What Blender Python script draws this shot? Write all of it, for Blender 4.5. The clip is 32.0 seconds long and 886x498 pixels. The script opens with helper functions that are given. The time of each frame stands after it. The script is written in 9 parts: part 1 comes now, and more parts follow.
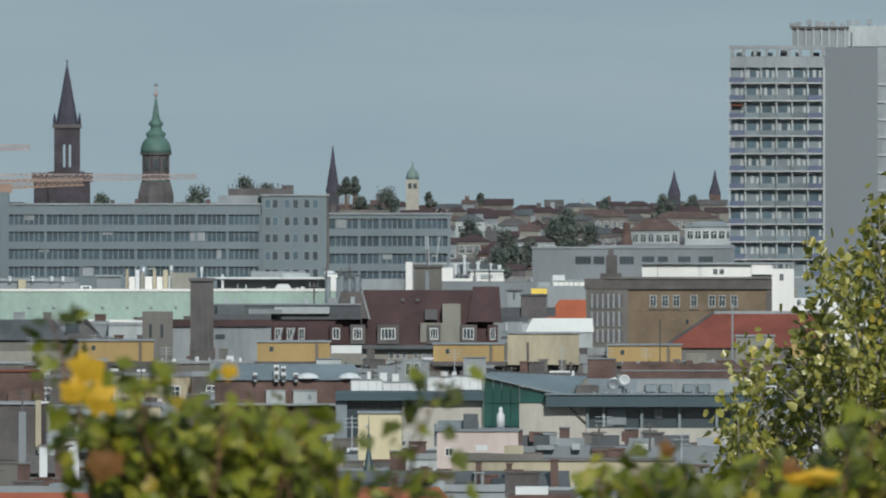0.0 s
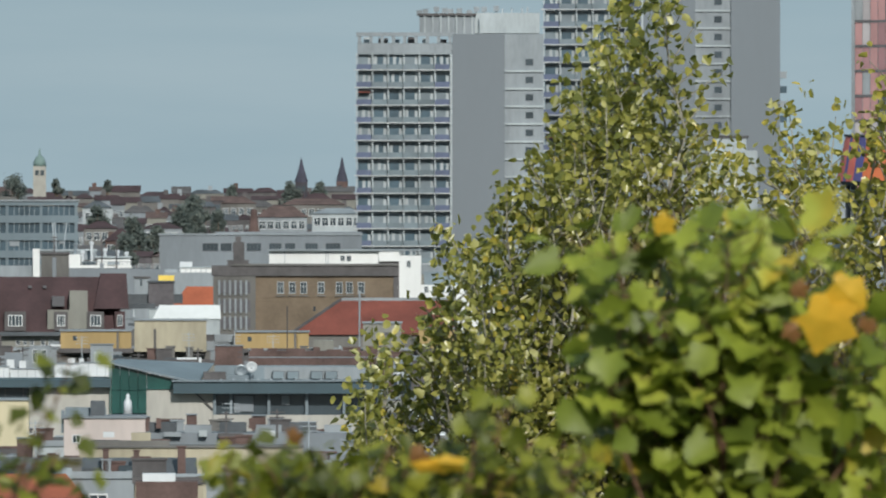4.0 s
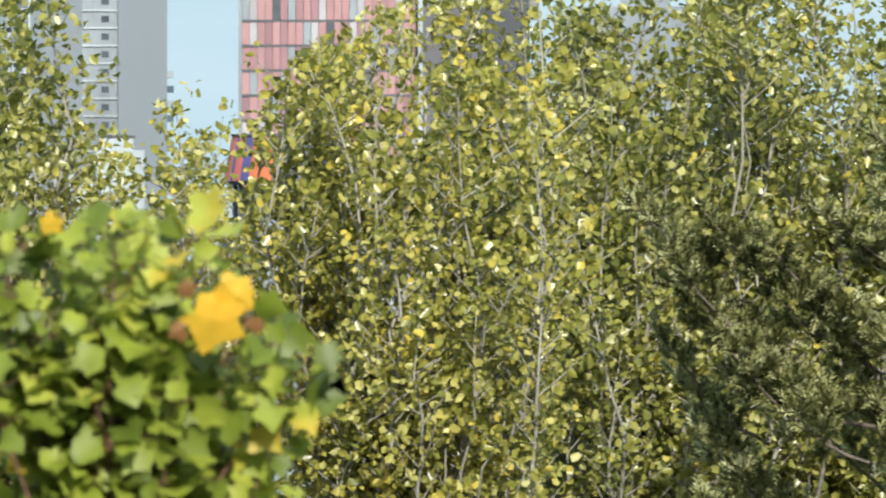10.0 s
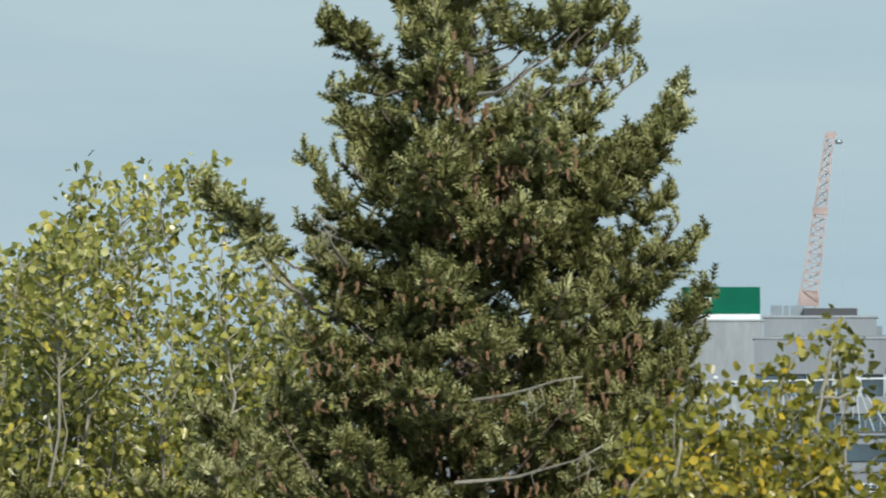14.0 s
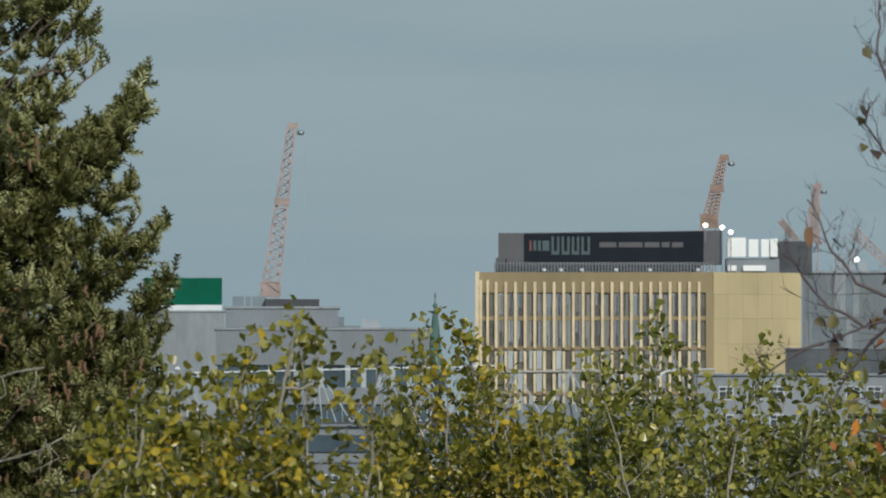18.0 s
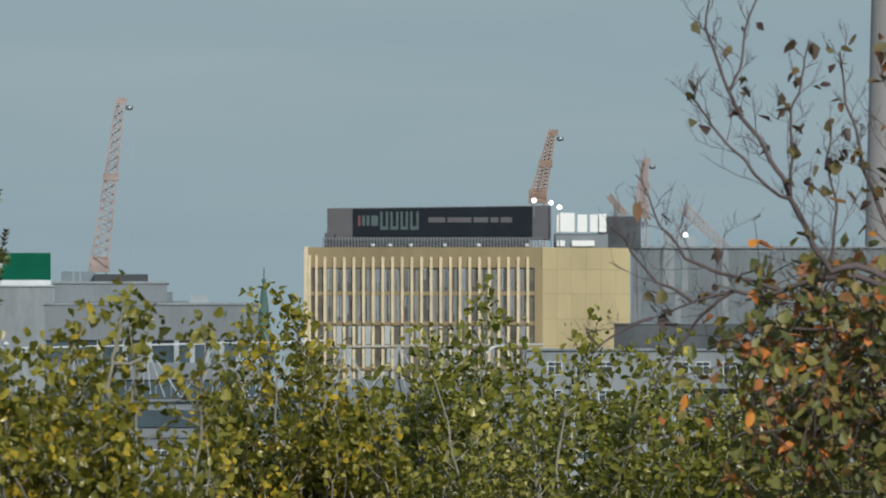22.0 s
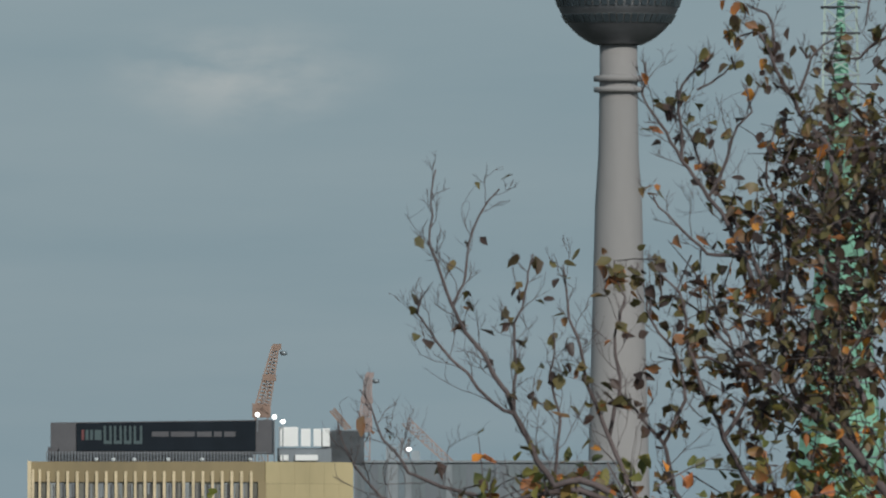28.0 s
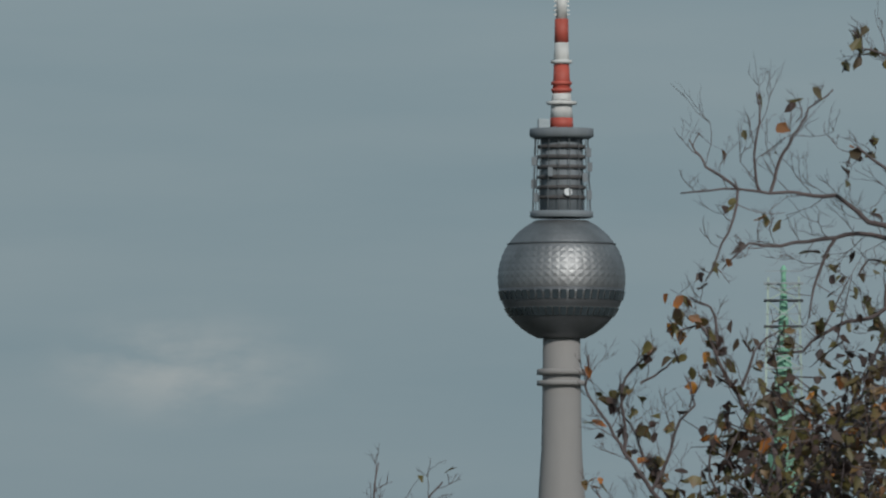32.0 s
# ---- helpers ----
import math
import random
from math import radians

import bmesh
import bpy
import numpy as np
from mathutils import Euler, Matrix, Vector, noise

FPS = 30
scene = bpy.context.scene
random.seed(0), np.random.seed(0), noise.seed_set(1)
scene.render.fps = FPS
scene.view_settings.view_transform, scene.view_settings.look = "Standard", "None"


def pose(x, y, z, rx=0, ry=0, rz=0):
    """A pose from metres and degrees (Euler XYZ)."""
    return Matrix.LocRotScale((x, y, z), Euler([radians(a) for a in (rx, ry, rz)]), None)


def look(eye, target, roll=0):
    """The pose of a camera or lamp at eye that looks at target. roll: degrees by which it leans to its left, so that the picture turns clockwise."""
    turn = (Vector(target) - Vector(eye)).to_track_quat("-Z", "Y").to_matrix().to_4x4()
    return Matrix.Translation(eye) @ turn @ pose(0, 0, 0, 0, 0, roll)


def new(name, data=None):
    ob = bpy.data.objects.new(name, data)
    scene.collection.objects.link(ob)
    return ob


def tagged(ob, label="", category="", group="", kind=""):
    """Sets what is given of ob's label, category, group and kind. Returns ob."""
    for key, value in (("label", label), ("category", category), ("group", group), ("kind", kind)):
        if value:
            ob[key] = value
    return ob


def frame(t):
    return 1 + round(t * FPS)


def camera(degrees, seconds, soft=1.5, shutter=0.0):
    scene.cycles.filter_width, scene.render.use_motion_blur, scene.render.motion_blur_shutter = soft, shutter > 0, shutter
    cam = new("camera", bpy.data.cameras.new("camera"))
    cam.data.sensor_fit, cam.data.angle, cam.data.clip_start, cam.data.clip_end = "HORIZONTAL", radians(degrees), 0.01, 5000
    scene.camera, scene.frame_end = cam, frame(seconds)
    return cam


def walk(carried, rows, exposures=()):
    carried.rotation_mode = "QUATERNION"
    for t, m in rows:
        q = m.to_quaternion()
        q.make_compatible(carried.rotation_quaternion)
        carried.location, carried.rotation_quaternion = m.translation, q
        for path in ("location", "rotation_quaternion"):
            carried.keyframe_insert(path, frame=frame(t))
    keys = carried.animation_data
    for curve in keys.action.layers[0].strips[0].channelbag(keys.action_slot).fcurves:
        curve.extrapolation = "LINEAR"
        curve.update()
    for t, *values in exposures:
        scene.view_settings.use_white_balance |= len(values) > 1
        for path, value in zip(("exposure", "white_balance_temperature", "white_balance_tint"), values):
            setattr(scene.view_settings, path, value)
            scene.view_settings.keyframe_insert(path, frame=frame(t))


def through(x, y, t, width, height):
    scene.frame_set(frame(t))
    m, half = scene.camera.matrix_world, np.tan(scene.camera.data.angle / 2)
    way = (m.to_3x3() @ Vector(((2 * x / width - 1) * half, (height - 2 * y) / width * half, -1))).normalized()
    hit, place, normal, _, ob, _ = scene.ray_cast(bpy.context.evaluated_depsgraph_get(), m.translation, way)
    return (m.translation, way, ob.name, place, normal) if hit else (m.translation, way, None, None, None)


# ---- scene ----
cam = camera(3.044, 32.0, soft=1.5, shutter=0.25)
# a long lens, focused on the trees: the nearest leaves and the far city are slightly soft
cam.data.dof.use_dof, cam.data.dof.focus_distance, cam.data.dof.aperture_fstop = True, 130.0, 47.0

# Bearings u (to the right) and v (down) are counted in steps of 1/29500 radian;
# u 2900 is the y axis and v 405 is eye level. The eye stands still on a park hill.
STEP = 1 / 29500
EYE = 36.0


# what stands east of the spruce is counted from an origin of its own
WEST, EAST = (2900, 405), (2820, 344)
ORIGIN = list(WEST)


def X(u, d):
    return d * math.tan((u - ORIGIN[0]) * STEP)


def Z(v, d):
    return EYE + d * math.tan((ORIGIN[1] - v) * STEP)


def S(n, d):
    return n * d * STEP


PAN = (
    (0.0, 784, 441),
    (0.5, 799, 444),
    (1.0, 828, 452),
    (1.5, 941, 452),
    (2.0, 1039, 457),
    (2.5, 1155, 460),
    (3.0, 1275, 461),
    (3.5, 1365, 462),
    (5.5, 1673, 475),
    (6.0, 1756, 478),
    (6.5, 1845, 479),
    (7.0, 1925, 474),
    (7.5, 1999, 471),
    (8.0, 2092, 472),
    (8.5, 2204, 475),
    (9.0, 2296, 473),
    (9.5, 2375, 471),
    (10.0, 2528, 465),
    (10.5, 2690, 471),
    (11.0, 2849, 475),
    (11.5, 2958, 435),
    (12.0, 3107, 271),
    (12.5, 3290, 63),
    (13.0, 3431, 2),
    (13.5, 3594, -12),
    (15.5, 4123, -15),
    (16.0, 4288, -22),
    (16.5, 4425, -27),
    (17.0, 4545, -21),
    (17.5, 4644, -8),
    (18.0, 4689, 2),
    (18.5, 4745, 9),
    (19.0, 4813, 19),
    (19.5, 4849, 33),
    (20.0, 4895, 35),
    (20.5, 4924, 37),
    (21.0, 4943, 45),
    (21.5, 4958, 47),
    (22.0, 4992, 46),
    (22.5, 5043, 50),
    (23.0, 5096, 45),
    (23.5, 5138, 51),
    (24.0, 5173, 54),
    (24.5, 5243, 57),
    (25.0, 5292, 51),
    (25.5, 5342, -74),
    (26.0, 5378, -127),
    (26.5, 5404, -239),
    (28.5, 5500, -381),
    (29.0, 5514, -488),
    (29.5, 5533, -605),
    (30.0, 5551, -719),
    (30.5, 5562, -798),
    (31.0, 5570, -833),
    (31.5, 5570, -840),
    (32.0, 5582, -852),
)
walk(cam, [(t, pose(0, 0, EYE, 90 + math.degrees((405 - v) * STEP), 0, -math.degrees((u - 2900) * STEP)))
           for t, u, v in PAN],
     exposures=[(0, 0.16), (3, 0.22), (5.5, 0.6), (8, 0.85), (9.5, 1.08), (10.5, 1.32), (11.5, 1.5), (12.1, 1.4), (12.6, 1.12), (13.2, 0.93), (15.5, 0.2), (17, 0.08), (19, 0.0), (22.5, 0.1), (24, 0.22), (25, 0.45), (26, 0.0), (29, -0.22), (32, -0.40)])

# ---- sky and sun ----
SUN_EL, SUN_AZ = radians(28), radians(168)
world = bpy.data.worlds.new("sky")
scene.world = world
world.use_nodes = True
wn, wl = world.node_tree.nodes, world.node_tree.links
wn.clear()
sky = wn.new("ShaderNodeTexSky")
sky.sky_type, sky.sun_disc = "NISHITA", False
sky.sun_elevation, sky.sun_rotation = SUN_EL, SUN_AZ
sky.air_density, sky.dust_density = 1.0, 2.0
bg_clear = wn.new("ShaderNodeBackground")
bg_clear.inputs[1].default_value = 0.07
wl.new(sky.outputs[0], bg_clear.inputs[0])
# a thin even deck of high cloud, streaked along the horizon
tc = wn.new("ShaderNodeTexCoord")
mp = wn.new("ShaderNodeMapping")
mp.inputs["Scale"].default_value = (9, 9, 60)
nz = wn.new("ShaderNodeTexNoise")
nz.inputs["Scale"].default_value = 3.0
nz.inputs["Detail"].default_value = 5.0
wl.new(tc.outputs["Generated"], mp.inputs[0])
wl.new(mp.outputs[0], nz.inputs[0])
ramp = wn.new("ShaderNodeValToRGB")
ramp.color_ramp.elements[0].position, ramp.color_ramp.elements[0].color = 0.3, (0.255, 0.36, 0.42, 1)
ramp.color_ramp.elements[1].position, ramp.color_ramp.elements[1].color = 0.75, (0.31, 0.405, 0.455, 1)
wl.new(nz.outputs[0], ramp.inputs[0])
# one soft pale wisp low in the sky beside the tower
wisp = Vector((math.sin((5040 - EAST[0]) * STEP), math.cos((5040 - EAST[0]) * STEP), math.tan((EAST[1] + 705) * STEP))).normalized()
off = wn.new("ShaderNodeVectorMath")
off.operation = "SUBTRACT"
off.inputs[1].default_value = wisp
wl.new(tc.outputs["Generated"], off.inputs[0])
scl = wn.new("ShaderNodeVectorMath")
scl.operation = "MULTIPLY"
scl.inputs[1].default_value = (118, 118, 290)
wl.new(off.outputs[0], scl.inputs[0])
dist = wn.new("ShaderNodeVectorMath")
dist.operation = "LENGTH"
wl.new(scl.outputs[0], dist.inputs[0])
fade = wn.new("ShaderNodeMapRange")
fade.interpolation_type = "SMOOTHSTEP"
fade.inputs[1].default_value, fade.inputs[2].default_value, fade.inputs[3].default_value, fade.inputs[4].default_value = 0.0, 1.3, 1.0, 0.0
wl.new(dist.outputs["Value"], fade.inputs[0])
fl = wn.new("ShaderNodeTexNoise")
fl.inputs["Scale"].default_value, fl.inputs["Detail"].default_value = 1.5, 4
wl.new(scl.outputs[0], fl.inputs[0])
amt = wn.new("ShaderNodeMath")
amt.operation = "MULTIPLY"
wl.new(fade.outputs[0], amt.inputs[0])
lobes = wn.new("ShaderNodeMapRange")
lobes.inputs[1].default_value, lobes.inputs[2].default_value, lobes.inputs[3].default_value, lobes.inputs[4].default_value = 0.36, 0.66, 0.08, 0.85
wl.new(fl.outputs[0], lobes.inputs[0])
wl.new(lobes.outputs[0], amt.inputs[1])
puff = wn.new("ShaderNodeMix")
puff.data_type = "RGBA"
puff.inputs[7].default_value = (0.48, 0.53, 0.545, 1)
wl.new(amt.outputs[0], puff.inputs[0])
wl.new(ramp.outputs[0], puff.inputs[6])
bg_cloud = wn.new("ShaderNodeBackground")
bg_cloud.inputs[1].default_value = 1.0
wl.new(puff.outputs[2], bg_cloud.inputs[0])
mixw = wn.new("ShaderNodeMixShader")
mixw.inputs[0].default_value = 0.85
wl.new(bg_clear.outputs[0], mixw.inputs[1])
wl.new(bg_cloud.outputs[0], mixw.inputs[2])
wout = wn.new("ShaderNodeOutputWorld")
wl.new(mixw.outputs[0], wout.inputs[0])

sun_dir = Vector((math.sin(SUN_AZ) * math.cos(SUN_EL), math.cos(SUN_AZ) * math.cos(SUN_EL), math.sin(SUN_EL)))
sun = new("sun", bpy.data.lights.new("sun", "SUN"))
sun.data.energy, sun.data.angle, sun.data.color = 2.7, radians(0.6), (1.0, 0.96, 0.90)
sun.matrix_world = look(sun_dir * 50, (0, 0, 0))


# ---- materials ----
def mat(name, color, rough=0.8, metal=0.0, vary=0.12, big=0.3, fine=8.0, bump=0.0, tint=None, streak=False, spec=0.5, each=0.0):
    """A weathered surface: broad stains (big, per metre), fine grain, some relief."""
    m = bpy.data.materials.new(name)
    m.use_nodes = True
    n, l = m.node_tree.nodes, m.node_tree.links
    p = n["Principled BSDF"]
    p.inputs["Roughness"].default_value, p.inputs["Metallic"].default_value = rough, metal
    p.inputs["Specular IOR Level"].default_value = spec
    geo = n.new("ShaderNodeNewGeometry")
    mapn = n.new("ShaderNodeMapping")
    mapn.inputs["Scale"].default_value = (1, 1, 0.3) if streak else (1, 1, 1)
    l.new(geo.outputs["Position"], mapn.inputs[0])
    a = n.new("ShaderNodeTexNoise")
    a.inputs["Scale"].default_value, a.inputs["Detail"].default_value = big, 4
    b = n.new("ShaderNodeTexNoise")
    b.inputs["Scale"].default_value, b.inputs["Detail"].default_value = fine, 3
    l.new(mapn.outputs[0], a.inputs[0])
    l.new(mapn.outputs[0], b.inputs[0])
    add = n.new("ShaderNodeMath")
    add.operation = "MULTIPLY_ADD"
    add.inputs[1].default_value = 0.3
    l.new(b.outputs[0], add.inputs[0])
    l.new(a.outputs[0], add.inputs[2])
    last = add
    if each:
        oi = n.new("ShaderNodeObjectInfo")
        more = n.new("ShaderNodeMath")
        more.operation = "MULTIPLY_ADD"
        more.inputs[1].default_value = each
        l.new(oi.outputs["Random"], more.inputs[0])
        l.new(add.outputs[0], more.inputs[2])
        last = more
    r = n.new("ShaderNodeValToRGB")
    lo = [c * (1 - 2 * vary) for c in color]
    hi = [min(1, c * (1 + 1.5 * vary)) for c in (tint or color)]
    r.color_ramp.elements[0].position, r.color_ramp.elements[0].color = 0.35, (*lo, 1)
    r.color_ramp.elements[1].position, r.color_ramp.elements[1].color = 1.05 if each else 0.95, (*hi, 1)
    l.new(last.outputs[0], r.inputs[0])
    l.new(r.outputs[0], p.inputs["Base Color"])
    if bump:
        bp = n.new("ShaderNodeBump")
        bp.inputs["Strength"].default_value, bp.inputs["Distance"].default_value = bump, 0.02
        l.new(b.outputs[0], bp.inputs["Height"])
        l.new(bp.outputs[0], p.inputs["Normal"])
    return m


def leaf_mat(name, stops, rough=0.38, through=0.36, spec=0.5, turned=None, clumps=4.0):
    """Leaves: a colour for each, clumps drifting together, some light passing through; turned = (share, colour, colour) for yellowed clusters."""
    m = bpy.data.materials.new(name)
    m.use_nodes = True
    n, l = m.node_tree.nodes, m.node_tree.links
    p = n["Principled BSDF"]
    p.inputs["Roughness"].default_value = rough
    p.inputs["Specular IOR Level"].default_value = spec
    geo = n.new("ShaderNodeNewGeometry")

    def sums(op, a, b, c=0.0, clamp=False):
        q = n.new("ShaderNodeMath")
        q.operation, q.use_clamp = op, clamp
        for i, v in enumerate((a, b, c)):
            if isinstance(v, float):
                q.inputs[i].default_value = v
            else:
                l.new(v, q.inputs[i])
        return q.outputs[0]

    def grainy(scale, detail):
        q = n.new("ShaderNodeTexNoise")
        q.inputs["Scale"].default_value, q.inputs["Detail"].default_value = scale, detail
        l.new(geo.outputs["Position"], q.inputs[0])
        return q.outputs[0]

    own = geo.outputs["Random Per Island"]
    drift = sums("MULTIPLY_ADD", grainy(clumps * 0.5, 2.0), 1.0, -0.42)
    r = n.new("ShaderNodeValToRGB")
    els = r.color_ramp.elements
    while len(els) < len(stops):
        els.new(0.5)
    for e, (at, c) in zip(els, stops):
        e.position, e.color = at, (*c, 1)
    l.new(sums("MULTIPLY_ADD", own, 0.84, drift, True), r.inputs[0])
    colour = r.outputs[0]
    if turned:
        share, ca, cb = turned
        two = sums("FRACT", sums("MULTIPLY", own, 37.7), 0.0)
        spot = sums("MULTIPLY_ADD", two, 0.22, grainy(clumps * 1.3, 1.0))
        mask = sums("MULTIPLY_ADD", spot, 14.0, -14.0 * (0.86 - share), True)
        tone = n.new("ShaderNodeMix")
        tone.data_type = "RGBA"
        tone.inputs[6].default_value, tone.inputs[7].default_value = (*ca, 1), (*cb, 1)
        l.new(two, tone.inputs[0])
        over = n.new("ShaderNodeMix")
        over.data_type = "RGBA"
        l.new(mask, over.inputs[0])
        l.new(colour, over.inputs[6])
        l.new(tone.outputs[2], over.inputs[7])
        colour = over.outputs[2]
    mul = n.new("ShaderNodeMix")
    mul.data_type, mul.blend_type = "RGBA", "MULTIPLY"
    mul.inputs[0].default_value = 0.6
    gr = n.new("ShaderNodeValToRGB")
    gr.color_ramp.elements[0].position, gr.color_ramp.elements[0].color = 0.3, (0.62, 0.66, 0.55, 1)
    gr.color_ramp.elements[1].position, gr.color_ramp.elements[1].color = 0.6, (1, 1, 1, 1)
    l.new(grainy(25.0, 3.0), gr.inputs[0])
    l.new(colour, mul.inputs[6])
    l.new(gr.outputs[0], mul.inputs[7])
    l.new(mul.outputs[2], p.inputs["Base Color"])
    t = n.new("ShaderNodeBsdfTranslucent")
    l.new(mul.outputs[2], t.inputs[0])
    mx = n.new("ShaderNodeMixShader")
    mx.inputs[0].default_value = through
    l.new(p.outputs[0], mx.inputs[1])
    l.new(t.outputs[0], mx.inputs[2])
    l.new(mx.outputs[0], n["Material Output"].inputs[0])
    return m


def glow_mat(name, color, strength):
    m = bpy.data.materials.new(name)
    m.use_nodes = True
    p = m.node_tree.nodes["Principled BSDF"]
    p.inputs["Base Color"].default_value = (*color, 1)
    p.inputs["Emission Color"].default_value = (*color, 1)
    p.inputs["Emission Strength"].default_value = strength
    return m


M_GROUND = mat("park_and_city_ground", (0.09, 0.09, 0.075), 0.95, big=0.05, fine=0.8, vary=0.25)
M_GLASS = mat("window_glass", (0.045, 0.06, 0.07), 0.15, vary=0.2, big=0.2, spec=0.7, each=0.3)
M_GLASS_BLUE = mat("blue_window_glass", (0.06, 0.095, 0.12), 0.18, vary=0.3, big=0.25, spec=0.7, each=0.4)
M_GLASSPALE = mat("pale_blue_grey_glass", (0.17, 0.205, 0.22), 0.3, vary=0.18, big=0.06, fine=0.5, spec=0.6, streak=True)
# most wall and roof colours below hold a cool tint that stands for haze
M_WHITE = mat("white_render", (0.360, 0.404, 0.419), 0.85, big=0.15, fine=2, streak=True, vary=0.2)
M_BRIGHT = mat("fresh_white_render", (0.70, 0.72, 0.71), 0.85, big=0.15, fine=2, vary=0.08, streak=True)
M_LOGGIA = mat("pale_loggia_paint", (0.40, 0.42, 0.43), 0.8, big=0.15, fine=2, vary=0.12, streak=True)
M_RAILBLUE = mat("blue_painted_rail", (0.075, 0.10, 0.17), 0.5, vary=0.15, each=0.2)
M_RAILPALE = mat("pale_blue_rail_glass", (0.13, 0.17, 0.19), 0.35, vary=0.2, big=0.2, each=0.3)
M_FRAME = mat("white_window_frame", (0.600, 0.630, 0.630), 0.6, vary=0.08)
M_GREY = mat("grey_concrete", (0.192, 0.220, 0.242), 0.85, big=0.12, fine=2, streak=True)
M_GREYDK = mat("dark_grey_roofing", (0.080, 0.092, 0.102), 0.85, big=0.2, fine=2, vary=0.25)
M_GREYLT = mat("pale_grey_panels", (0.239, 0.271, 0.290), 0.8, big=0.15, fine=2, streak=True, vary=0.2)
M_BEIGE = mat("beige_render", (0.218, 0.221, 0.196), 0.85, big=0.15, fine=2, streak=True, vary=0.2)
M_PALEWALL = mat("pale_lime_render", (0.40, 0.395, 0.36), 0.85, big=0.15, fine=2, streak=True, vary=0.2)
M_CREAM = mat("cream_render", (0.375, 0.345, 0.255), 0.85, big=0.2, fine=2, streak=True, vary=0.2)
M_YELLOW = mat("ochre_yellow_render", (0.360, 0.262, 0.118), 0.85, big=0.2, fine=2, streak=True)
M_TAN = mat("weathered_plaster", (0.144, 0.142, 0.134), 0.9, big=0.2, fine=2, vary=0.2, streak=True)
M_BROWNBRICK = mat("brown_brick", (0.165, 0.128, 0.090), 0.9, big=0.3, fine=3, vary=0.18)
M_STONE = mat("dark_stone", (0.096, 0.092, 0.093), 0.9, big=0.4, fine=3, vary=0.2)
M_REDTILE = mat("red_roof_tiles", (0.175, 0.050, 0.035), 0.8, big=0.3, fine=3, vary=0.2)
M_DKREDTILE = mat("dark_red_roof_tiles", (0.055, 0.030, 0.032), 0.8, big=0.3, fine=3, vary=0.25)
M_ORANGETILE = mat("orange_roof_tiles", (0.345, 0.095, 0.045), 0.8, big=0.3, fine=3, vary=0.15)
M_BRICK = mat("red_chimney_brick", (0.109, 0.072, 0.064), 0.9, big=0.5, fine=4, vary=0.25)
M_MINT = mat("mint_green_metal_roof", (0.228, 0.327, 0.287), 0.6, big=0.12, fine=1.5, streak=True, vary=0.2)
M_TEAL = mat("teal_glass", (0.018, 0.080, 0.070), 0.2, vary=0.25, big=0.3, spec=0.7)
M_BLUEZINC = mat("blue_grey_zinc", (0.150, 0.194, 0.220), 0.55, big=0.2, fine=2, vary=0.15)
M_TEALDK = mat("dark_teal_fascia", (0.027, 0.062, 0.080), 0.5)
M_COPPER = mat("green_copper", (0.071, 0.145, 0.126), 0.7, big=0.5, fine=3, vary=0.2)
# cream stone and copper of a far church, paled by haze in the colour
M_HAZECREAM = mat("hazed_cream_stone", (0.34, 0.335, 0.30), 0.9, vary=0.1)
M_HAZEGREEN = mat("hazed_pale_copper", (0.15, 0.225, 0.21), 0.8, vary=0.12)
# the blue cast of the dark spires and brick is painted distance haze
M_DKSPIRE = mat("hazed_slate_spire", (0.046, 0.046, 0.068), 0.8, big=0.3, fine=2, vary=0.2)
M_DKBRICK = mat("hazed_dark_brick", (0.05, 0.046, 0.056), 0.9, big=0.3, fine=2, vary=0.25)
# brown stone greyed towards blue, haze put into the base colour
M_HAZEBRICK = mat("hazed_church_stone", (0.098, 0.092, 0.098), 0.9, big=0.25, fine=2, vary=0.25)
M_WHITEMETAL = mat("white_painted_metal", (0.560, 0.600, 0.620), 0.5, vary=0.08)
M_STEEL = mat("galvanised_steel", (0.304, 0.352, 0.381), 0.45, 0.6)
M_DKMETAL = mat("dark_metal", (0.045, 0.05, 0.058), 0.55, 0.2)
M_CRANE_RED = mat("faded_red_crane_paint", (0.33, 0.25, 0.225), 0.6, vary=0.2)
M_CRANE_ORANGE = mat("orange_crane_paint", (0.27, 0.185, 0.145), 0.6, vary=0.15)
M_CRANE_PINK = mat("pale_red_crane_paint", (0.330, 0.265, 0.250), 0.6, vary=0.2)
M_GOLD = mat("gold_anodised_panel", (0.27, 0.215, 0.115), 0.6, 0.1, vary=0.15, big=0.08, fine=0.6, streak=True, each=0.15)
# lighter gold for the side wall: the sun on it is put into the colour
M_GOLDSUNNY = mat("sunlit_gold_side_panel", (0.50, 0.42, 0.24), 0.55, 0.15, vary=0.12, big=0.08, fine=0.6, streak=True, each=0.15)
M_GOLDFIN = mat("pale_gold_fin", (0.62, 0.52, 0.34), 0.5, 0.1, vary=0.12, big=0.4)
M_GOLDGLASS = mat("facade_glass", (0.10, 0.10, 0.085), 0.25, vary=0.4, big=0.25, fine=1, spec=0.6, each=0.5)
M_SCREEN = mat("black_led_screen", (0.014, 0.020, 0.027), 0.7, vary=0.1, spec=0.1)
M_SIDE = mat("blue_grey_blind_wall", (0.165, 0.19, 0.21), 0.85, big=0.05, fine=1, vary=0.03, streak=True)
M_DKPANEL = mat("dark_grey_panel", (0.085, 0.086, 0.095), 0.6, vary=0.1)
M_GREENSIGN = mat("dark_green_sign", (0.0, 0.095, 0.055), 0.7, vary=0.08, spec=0.12)
M_NET = mat("green_scaffold_net", (0.210, 0.450, 0.325), 0.85, big=0.4, fine=4, vary=0.25)
